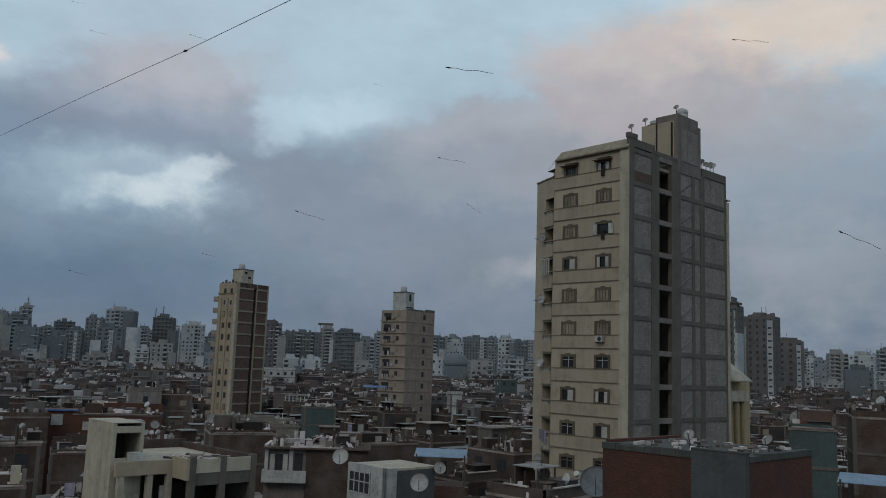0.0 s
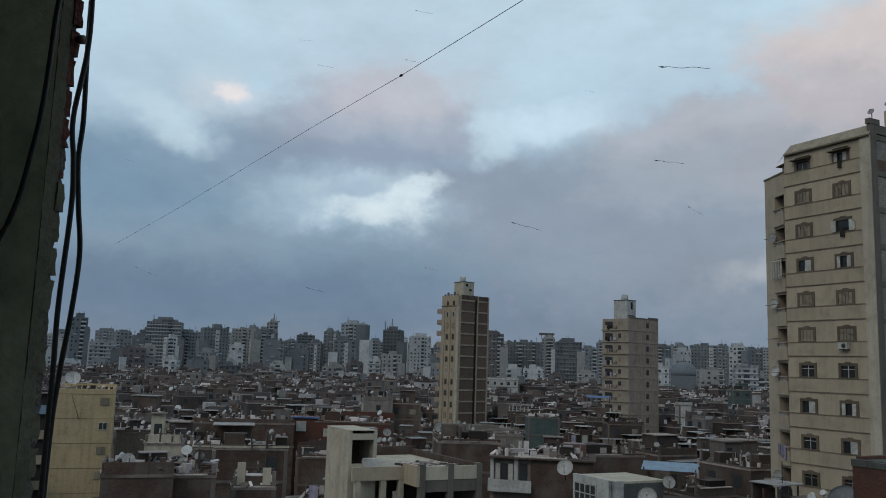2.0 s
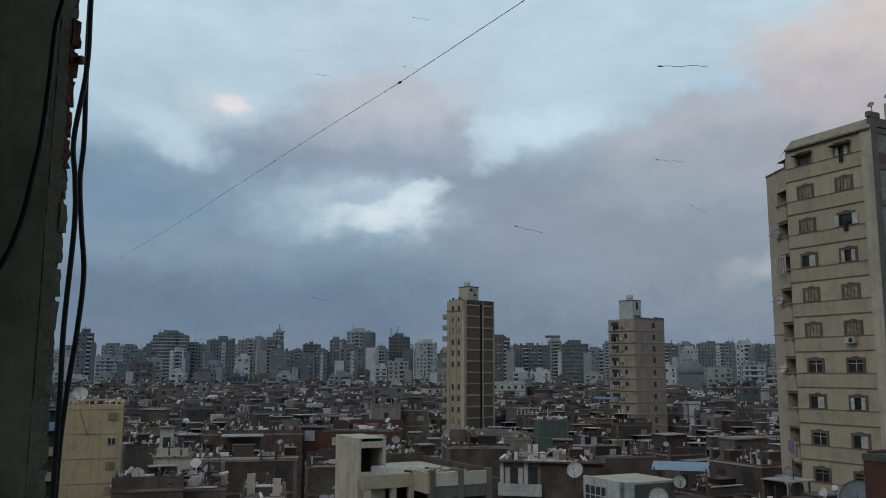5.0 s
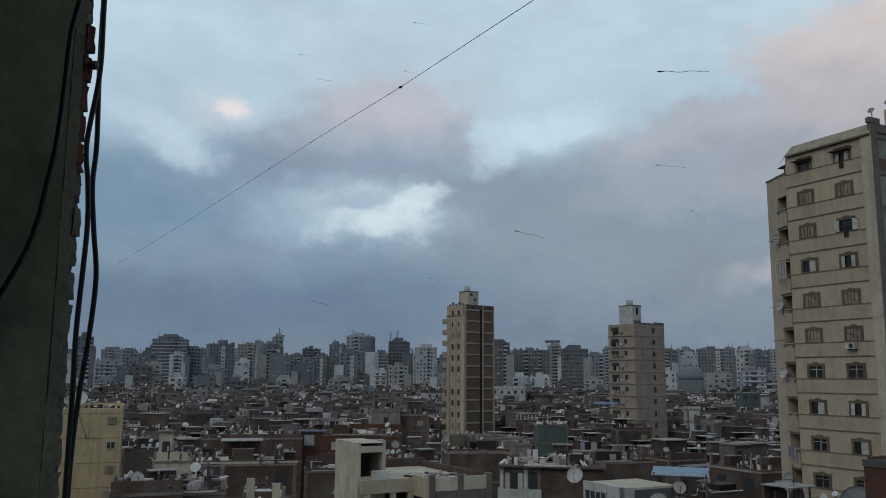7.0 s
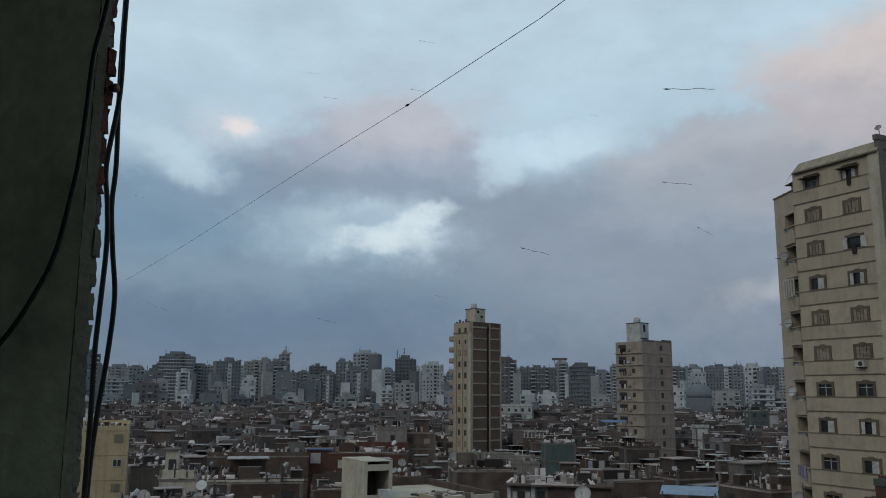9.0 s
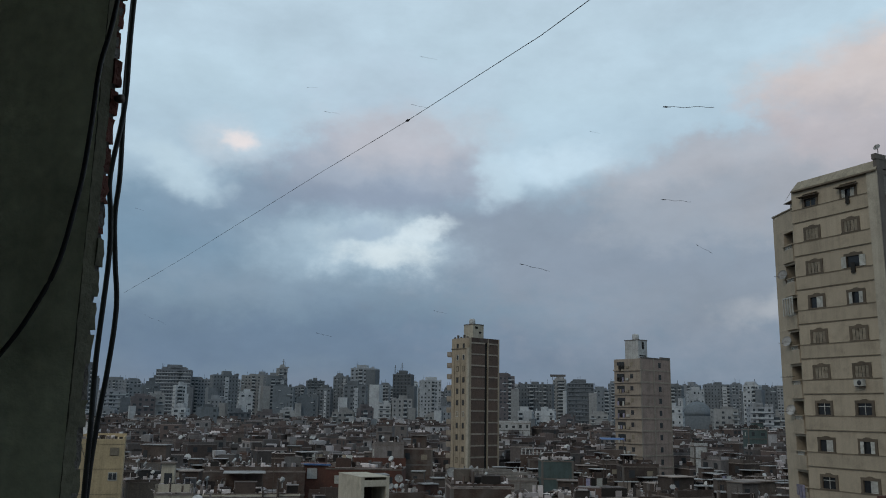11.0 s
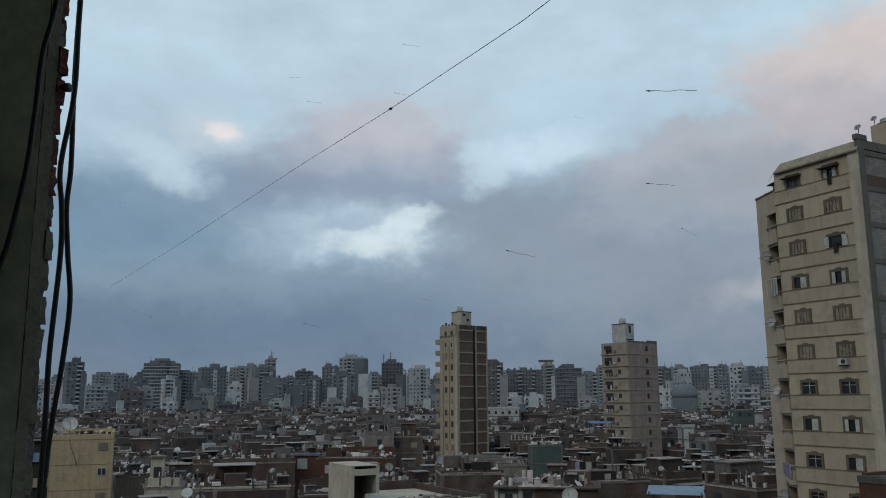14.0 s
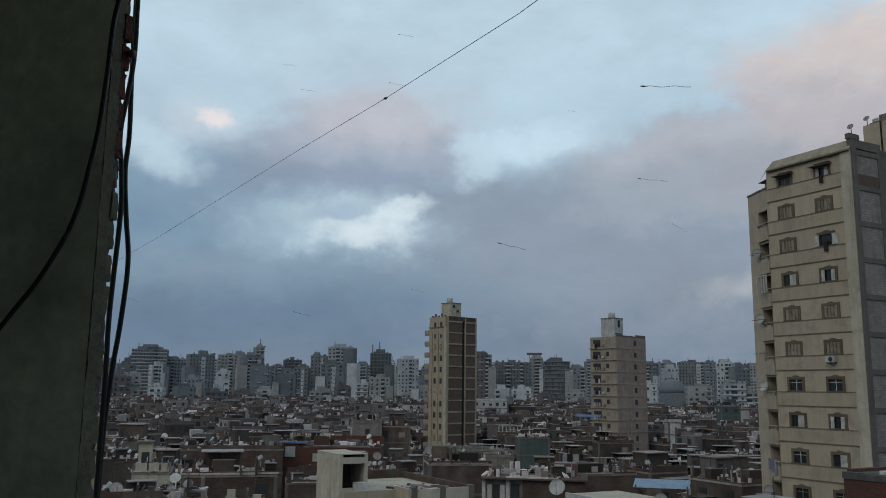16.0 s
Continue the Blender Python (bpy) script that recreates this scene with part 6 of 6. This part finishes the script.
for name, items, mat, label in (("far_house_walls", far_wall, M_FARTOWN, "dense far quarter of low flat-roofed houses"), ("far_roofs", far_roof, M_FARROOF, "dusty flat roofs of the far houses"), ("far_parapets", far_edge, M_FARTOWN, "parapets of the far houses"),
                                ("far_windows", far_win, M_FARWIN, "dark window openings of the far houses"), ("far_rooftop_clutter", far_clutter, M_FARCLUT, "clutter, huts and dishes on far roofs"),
                                ("far_copings", far_top, M_FARCLUT, "pale copings and sheets on the far roofs"), ("far_lean_tos", far_hut, M_HUT, "lean-tos on the far roofs, inner shade painted dark")):
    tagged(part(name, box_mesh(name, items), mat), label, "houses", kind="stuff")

# low sheds and yards that fill the ground between the near houses
yard, yard_top = [], []
for x, y in YARDS:
    if not free(x, y, 2.0):
        continue
    h, a = RNG.uniform(6.2, 8.6), RNG.choice((42, 42, 24)) + RNG.uniform(-5, 5)
    sx, sy = RNG.uniform(7.5, 10.5), RNG.uniform(7.5, 10.5)
    yard.append((x, y, h / 2, sx, sy, h, a))
    yard_top.append((x, y, h + 0.06, sx - 0.3, sy - 0.3, 0.12, a))
tagged(part("yard_walls", box_mesh("yard_walls", yard), M_FRAG), "low brick yards and sheds between the houses", "houses", kind="stuff")
tagged(part("yard_roofs", box_mesh("yard_roofs", yard_top), M_FARROOF), "dusty roofs of low sheds between the houses", "roof", kind="stuff")

# ---- rooftop clutter ----
items = []
for m, w, d, zr in near_clutter:
    a = math.degrees(m.to_euler().z)
    for _ in range(RNG.choice((26, 36, 48, 60))):
        s = RNG.choice((0.2, 0.3, 0.4, 0.6, 0.9))
        hh = RNG.uniform(0.1, 0.7) * (1 if s > 0.5 else 1.5)
        p = m @ Vector((RNG.uniform(0.4, w - 0.4), RNG.uniform(0.4, d - 0.4), zr + hh / 2))
        if RNG.random() < 0.09:
            hh = RNG.uniform(0.6, 1.5)
            s = RNG.choice((0.06, 0.08, 0.1, 0.14))
            p.z = (m @ Vector((0, 0, zr + hh / 2))).z
        items.append((p.x, p.y, p.z, s * RNG.uniform(0.5, 1.6), s * RNG.uniform(0.3, 1.0), hh, a + RNG.uniform(-40, 40)))
# thin aerial poles and reinforcing bars
poles = []
for m, w, d, zr in near_clutter:
    for _ in range(RNG.choice((0, 1, 2, 3))):
        hh = RNG.uniform(1.5, 3.6)
        p = m @ Vector((RNG.uniform(0.2, w - 0.2), RNG.uniform(0.2, d - 0.2), zr + hh / 2))
        poles.append((p.x, p.y, p.z, 0.05, 0.05, hh, 20))
tagged(part("roof_poles", box_mesh("roof_poles", poles), M_STEEL), "thin rusty poles and reinforcing bars on the roofs", "pole", kind="stuff")


def scrap_mesh(name, rows):
    """Boards and sheets thrown about: a middle, three sizes and three turns in degrees each, joined."""
    vs, fs = [], []
    for x, y, z, sx, sy, sz, rx, ry, rz in rows:
        m, b = pose(x, y, z, rx, ry, rz), len(vs)
        k = 0.7 + 0.3 * math.sin(x * 7.1 + y)
        vs += [m @ Vector((px * sx * (k if pz > 0 else 1), py * sy, pz * sz)) for pz in (-0.5, 0.5) for px, py in ((-0.5, -0.5), (0.5, -0.5), (0.5, 0.5), (-0.5, 0.5))]
        fs += [(b, b + 3, b + 2, b + 1), (b + 4, b + 5, b + 6, b + 7)] + [(b + i, b + (i + 1) % 4, b + 4 + (i + 1) % 4, b + 4 + i) for i in range(4)]
    me = bpy.data.meshes.new(name)
    me.from_pydata(vs, [], fs)
    return me


boards = []
for m, w, d, zr in near_clutter:
    heaps = [(RNG.uniform(0.8, w - 0.8), RNG.uniform(0.6, d - 0.6)) for _ in range(3)]
    for q in range(RNG.choice((24, 34, 46))):
        hx, hy = heaps[q % 3]
        p = m @ Vector((min(max(RNG.gauss(hx, 0.8), 0.2), w - 0.2), min(max(RNG.gauss(hy, 0.8), 0.2), d - 0.2), zr + RNG.uniform(0.05, 0.4)))
        if RNG.random() < 0.65:
            boards.append((p.x, p.y, p.z, RNG.uniform(0.5, 1.9), RNG.uniform(0.06, 0.22), 0.05, RNG.uniform(-20, 20), RNG.gauss(0, 16), RNG.uniform(0, 180)))
        else:
            boards.append((p.x, p.y, p.z, RNG.uniform(0.3, 1.1), RNG.uniform(0.3, 0.8), RNG.uniform(0.03, 0.3), RNG.gauss(0, 14), RNG.gauss(0, 14), RNG.uniform(0, 180)))
tagged(part("scrap_heaps", scrap_mesh("scrap_heaps", boards), M_CLUTTER), "heaps of boards, rubble and broken sheets on the roofs", "scrap", kind="stuff")
# pale sheets and screed patches lying on roofs
patch = []
for m, w, d, zr in near_clutter:
    a = math.degrees(m.to_euler().z)
    if RNG.random() < 0.45:
        pw, pd = RNG.uniform(0.3, 0.7) * w, RNG.uniform(0.3, 0.6) * d
        p = m @ Vector((RNG.uniform(pw / 2, w - pw / 2), RNG.uniform(pd / 2, d - pd / 2), zr + 0.03))
        patch.append((p.x, p.y, p.z, pw, pd, 0.05, a))
tagged(part("roof_screed", box_mesh("roof_screed", patch), M_SCREED), "pale screed and board patches on flat roofs", "roof covering", kind="stuff")
# pale strips painting sky light on roof edges, and shade-dark lean-tos under flat sheets
coping, hut, hut_top = [], [], []
for (m, w, d, zr), zt in zip(near_clutter, tops):
    a = math.degrees(m.to_euler().z)
    for lx, ly, sx, sy in ((w / 2, 0.02, w, 0.3), (0.02, d / 2, 0.3, d), (w / 2, d - 0.1, w, 0.24)):
        if RNG.random() < 0.5:
            q = RNG.uniform(0.35, 1.0)
            p = m @ Vector((lx, ly, zr + 0.06 if ly > 1 and lx > 1 else zt + 0.05))
            coping.append((p.x, p.y, p.z, sx * (q if sx > 1 else 1), sy * (q if sy > 1 else 1), 0.1, a))
    # closed boxes whose dark colour paints the shade of open sheds
    for _ in range(RNG.choice((1, 2, 2, 3))):
        hw, hd, hh = RNG.uniform(0.8, 2.6), RNG.uniform(0.7, 1.8), RNG.uniform(0.5, 1.4)
        p = m @ Vector((RNG.uniform(hw / 2, w - hw / 2), RNG.uniform(hd / 2, d - hd / 2), zr + hh / 2))
        hut.append((p.x, p.y, p.z, hw, hd, hh, a))
        hut_top.append((p.x, p.y, p.z + hh / 2 + 0.05, hw + RNG.uniform(-0.5, 0.25), hd + RNG.uniform(-0.3, 0.35), 0.06, a + RNG.uniform(-9, 9)))
tagged(part("roof_copings", box_mesh("roof_copings", coping), M_SCREED), "pale strips painting sky light on flat roof edges", "coping", kind="stuff")
tagged(part("roof_lean_tos", box_mesh("roof_lean_tos", hut), M_HUT), "lean-tos and coops on the flat roofs, inner shade painted dark", "lean-to", kind="stuff")
tagged(part("lean_to_sheets", box_mesh("lean_to_sheets", hut_top), M_HUTTOP), "weathered sheets over the lean-tos", "roof covering", kind="stuff")
# low wall fragments and pens on the roofs
fragments = []
for m, w, d, zr in near_clutter:
    a = math.degrees(m.to_euler().z)
    for _ in range(RNG.choice((1, 2, 3, 4))):
        ln, hh = RNG.uniform(1.0, 3.2), RNG.uniform(0.5, 1.7)
        p = m @ Vector((RNG.uniform(1, w - 1), RNG.uniform(0.6, d - 0.6), zr + hh / 2))
        along = RNG.random() < 0.5
        fragments.append((p.x, p.y, p.z, ln if along else 0.15, 0.15 if along else ln, hh, a))
tagged(part("roof_pens", box_mesh("roof_pens", fragments), M_FRAG), "low brick pens and wall stubs on the flat roofs", "low wall", kind="stuff")
tagged(part("rooftop_lumber", box_mesh("rooftop_lumber", items), M_CLUTTER), "planks, bricks, crates and scrap on the flat roofs", "scrap", kind="stuff")


def make_dish(radius, m):
    D = thing("satellite_dish", m, "weathered white satellite dish on a pole", "satellite dish", "satellite dishes")
    part("pole", tube_mesh("pole", [(0, 0, 0), (0, 0, radius + 0.35)], 0.035, 6), M_STEEL, D)
    bowl = part("bowl", bowl_mesh("bowl", radius, radius * 0.28), M_DISH, D, m=pose(0.08, 0, radius + 0.35, 0, -32, 0))
    part("feed_arm", tube_mesh("feed_arm", [(0.05, 0, -radius * 0.95), (radius * 0.95, 0, -0.05)], 0.02, 5), M_STEEL, bowl)
    part("receiver", tube_mesh("receiver", [(radius * 0.85, 0, 0), (radius * 1.05, 0, 0)], 0.06, 6), M_WSHUT, bowl)
    return D


DISHES = [make_dish(rad, pose(0, 500 + i, -3)) for i, rad in enumerate((0.34, 0.45, 0.62, 0.28))]
first = [True] * 4


def put_dish(kind, m):
    if first[kind]:
        first[kind] = False
        DISHES[kind].matrix_basis = m
        return DISHES[kind]
    return copy_thing(DISHES[kind], m)


for s in dish_spots[:240]:
    put_dish(RNG.choice((0, 0, 1, 1, 2)), pose(s.x, s.y, s.z, 0, 0, RNG.choice((-150, -130, -140, -60)) + RNG.uniform(-20, 20)))
# dishes that stand on the known roofs
for lx, ly, lz, k in ((0.6, 0.2, 43.2, 3), (8.1, 3.7, 46.2, 3), (8.1, 0.2, 46.8, 3), (12.7, 0.2, 42.2, 0), (13.5, 0.2, 42.2, 3), (14.3, 0.2, 42.2, 0), (14.9, 0.2, 42.2, 0)):
    p = TM @ Vector((lx, ly, lz))
    put_dish(k, pose(p.x, p.y, p.z, 0, 0, -130))
for az, dist, z, k, turn in ((17.2, 46.0, 18.2, 3, -120), (22.0, 45.5, 18.2, 3, -150), (-38.4, 120, 17.7, 2, -40), (-5.7, 66, 13.7, 2, -95), (-0.4, 58, 13.0, 2, -95), (0.9, 63, 13.6, 1, -80), (-18.6, 90, 14.0, 1, -60), (-17.7, 92, 14.0, 1, -60)):
    p = bearing(az, dist, z)
    put_dish(k, pose(p.x, p.y, p.z, 0, 0, turn))

p = bearing(-37.75, 119.5, 17.7)
make_dish(0.95, pose(p.x, p.y, p.z, 0, 0, -45))


def mesh_dish():
    p = bearing(11.3, 52, 14.2)
    D = thing("satellite_dish", pose(p.x, p.y, p.z, 0, 0, -105), "large dark mesh satellite dish on a mast", "satellite dish")
    part("mast", tube_mesh("mast", [(0, 0, -2.0), (0, 0, 1.1)], 0.06, 8), M_STEEL, D)
    bowl = part("bowl", bowl_mesh("bowl", 0.95, 0.26, 6, 24), M_MESHDISH, D, m=pose(0.1, 0, 1.1, 0, -35, 0))
    pieces("rib", [span(-0.06, -0.02, -0.9, 0.9, -0.02, 0.02), span(-0.06, -0.02, -0.02, 0.02, -0.9, 0.9)], M_STEEL, bowl)
    part("feed_arm", tube_mesh("feed_arm", [(0.1, 0, -0.9), (0.9, 0, -0.05)], 0.025, 5), M_STEEL, bowl)
    b = bearing(11.3, 52)
    H = thing("house", pose(b.x - 2.4, b.y - 1, 0, 0, 0, 35), "low brown house with a cluttered roof", "house")
    house_parts(H, 4.2, 4.0, 12.2, 77, M_BROWNBRICK, detail=False)


mesh_dish()


def make_tank(m, k=1.0):
    T = thing("water_tank", m, "pale plastic water tank on a roof", "water tank", "water tanks")
    part("stand", box_mesh("stand", [span(-0.6, 0.6, -0.6, 0.6, 0, 0.25)]), M_CONC, T)
    t = part("tank", lathe_mesh("tank", [(0.55, 0.25), (0.6, 0.25 + 0.1 * k), (0.6, 0.25 + 0.55 * k), (0.57, 0.25 + 0.6 * k), (0.6, 0.25 + 0.65 * k), (0.6, 0.25 + 1.15 * k), (0.45, 0.25 + 1.35 * k), (0.2, 0.25 + 1.4 * k)], 16), M_TANK, T)
    part("lid", lathe_mesh("lid", [(0.22, 0.25 + 1.4 * k), (0.22, 0.32 + 1.4 * k), (0.1, 0.35 + 1.4 * k)], 12), M_WSHUT, t)
    return T


tank0 = None
for s in tank_spots[:40]:
    m = pose(s.x, s.y, s.z)
    tank0 = make_tank(m) if tank0 is None else tank0
    if tank0.matrix_basis != m:
        copy_thing(tank0, m)


near_house(-11.2, 350, 14.0, 8.0, 17.6, M_WHITE, "long white house with many dark windows", 11, 40)
canopy(-3.6, 205, 5.6, 3.0, 16.2, 4, "deep blue tarpaulin on posts beside a tower", M_BLUE)


def post_row():
    """A row of white posts along a roof edge."""
    p = bearing(-9.6, 193)
    H = thing("house", pose(p.x, p.y, 0, 0, 0, 9), "low house with a row of white roof posts", "house")
    part("wall", box_mesh("wall", [span(0, 7.6, 0, 5, 0, 12.6)]), M_BROWNBRICK, H)
    r = random.Random(8)
    pieces("post", [span(0.2 + q * 0.85, 0.42 + q * 0.85, 0.1, 0.3, 12.6, 13.6 + r.uniform(0, 0.6)) for q in range(9)], M_WHITE, H)
    part("rail", box_mesh("rail", [span(0.2, 3.2, 0.12, 0.28, 13.9, 14.05)]), M_WHITE, H)


post_row()


def roof_sign():
    p = bearing(-7.0, 781)
    S = thing("roof_sign", pose(p.x, p.y, 0, 0, 0, 7), "dark billboard frame on a block's roof", "billboard")
    part("panel", box_mesh("panel", [span(-8, 6, -0.3, 0.3, 54.2, 56.4)]), M_Q["dark"], S)
    pieces("leg", [span(x, x + 0.5, -0.2, 0.2, 51.6, 54.2) for x in (-6, -1, 4)], M_Q["dark"], S)


roof_sign()


def mast(az, dist, z0, z1, label):
    p = bearing(az, dist)
    M = thing("mast", pose(p.x, p.y, 0), label, "mast")
    part("pole", tube_mesh("pole", [(0, 0, z0), (0, 0, z1)], 0.35, 6), M_Q["slate"], M)
    pieces("crossbar", [span(-1.2, 1.2, -0.1, 0.1, z1 - 2.0 - q * 2.2, z1 - 1.8 - q * 2.2) for q in range(2)], M_Q["slate"], M)


mast(-17.63, 725, 52.2, 62, "thin antenna mast on an unfinished block")
mast(-18.1, 726, 52.2, 60, "thin antenna mast on an unfinished block")
mast(-25.6, 750, 56.3, 64, "thin antenna mast on a sandy block")


def washing_line(m, span_w, seed):
    r = random.Random(seed)
    W = thing("washing_line", m, "washing hung on a line between two posts", "washing line", "washing lines")
    for x in (0, span_w):
        part("post", tube_mesh("post", [(x, 0, 0), (x, 0, 1.9)], 0.04, 6), M_STEEL, W)
    part("rope", tube_mesh("rope", [(0, 0, 1.8), (span_w / 2, 0, 1.7), (span_w, 0, 1.8)], 0.015, 5), M_CABLE, W)
    x = 0.3
    while x < span_w - 0.6:
        ww = r.uniform(0.35, 0.8)
        part("cloth", box_mesh("cloth", [span(x, x + ww, -0.02, 0.02, 1.72 - r.uniform(0.5, 1.1), 1.74)]), r.choice((M_CLOTH, M_WSHUT, M_SAND, M_DARK, M_ROSE)), W)
        x += ww + 0.12


for i, (m, w, d, zr) in enumerate(near_clutter[::14][:16]):
    washing_line(m @ pose(0.5, 0.8, zr, 0, 0, RNG.uniform(-10, 10)), min(3.2, w - 1.0), i)


make_tank(TM @ pose(10.7, 1.2, 46.8), 0.75)
make_tank(TM @ pose(9.0, 3.1, 46.2), 0.3)


# ---- kites over the town ----
def make_kite(m, size):
    K = thing("kite", m, "small dark paper kite with a trailing tail", "kite", "kites in the sky")
    sail = bmesh.new()
    pts = [(0, 0, 0.15), (0.95, 0.06, -0.05), (0, 0, -0.15), (-0.7, 0.06, 0.07), (0, 0.05, 0.02)]
    v = [sail.verts.new(Vector(p) * size) for p in pts]
    for f in ((0, 1, 4), (1, 2, 4), (2, 3, 4), (3, 0, 4)):
        sail.faces.new([v[i] for i in f])
    me = bpy.data.meshes.new("sail")
    sail.to_mesh(me)
    part("sail", me, M_KITE, K)
    part("spar", tube_mesh("spar", [Vector((-0.5, 0.02, 0)) * size, Vector((0, -0.03, 0.03)) * size, Vector((0.5, 0.02, 0)) * size], 0.02 * size, 5), M_KITE, K)
    part("tail", tube_mesh("tail", [Vector((0.5 * q, 0, -0.05 - 0.012 * q + 0.10 * math.sin(q * 0.7))) * size for q in range(18)], 0.045 * size, 5), M_KITE, K)
    return K


kite0 = None
for az, h, size, tilt in ((-16.8, 0.444, 0.42, 6), (-24.9, 0.394, 0.28, -4), (-23.6, 0.364, 0.36, 3), (-17.4, 0.379, 0.4, 8), (-4.6, 0.342, 0.22, 12), (0.6, 0.368, 1.15, 3), (0.2, 0.252, 0.66, 6), (2.3, 0.195, 0.4, 30), (-9.5, 0.176, 0.7, 12),
                          (-23.5, 0.0880, 0.42, 10), (-35.8, 0.2235, 0.2, 10), (-34.6, 0.101, 0.22, 25), (-33.8, 0.0955, 0.2, 20), (-15.5, 0.118, 0.3, 10), (20.3, 0.394, 0.8, 8), (26.5, 0.160, 0.9, 25)):
    p = bearing(az, 200, EYE_Z + 200 * h)
    m = pose(p.x, p.y, p.z, 0, tilt, -az) @ Matrix.Diagonal((size * 1.15, size * 1.15, size * 1.25, 1))
    if kite0 is None:
        kite0 = make_kite(m, 1.0)
        kite0.matrix_basis = m
    else:
        k = copy_thing(kite0, Matrix.Identity(4))
        k.matrix_basis = m
line = [bearing(a, d, EYE_Z + d * h) for a, d, h in ((20.0, 40, 0.80), (5.0, 45, 0.63), (-8.1, 60, 0.4726), (-17.7, 85, 0.358), (-23.5, 120, 0.288), (-32.4, 190, 0.171), (-36.0, 230, 0.125))]
kl = thing("kite_line", pose(0, 0, 0), "long dark kite line with a knot slanting across the sky", "kite line")
part("line", tube_mesh("line", line, 0.03, 5), M_KITE, kl)
part("knot", tube_mesh("knot", [line[3] + Vector((-0.25, 0, -0.1)), line[3], line[3] + Vector((0.25, 0, 0.1))], [0.03, 0.15, 0.03], 6), M_KITE, kl)
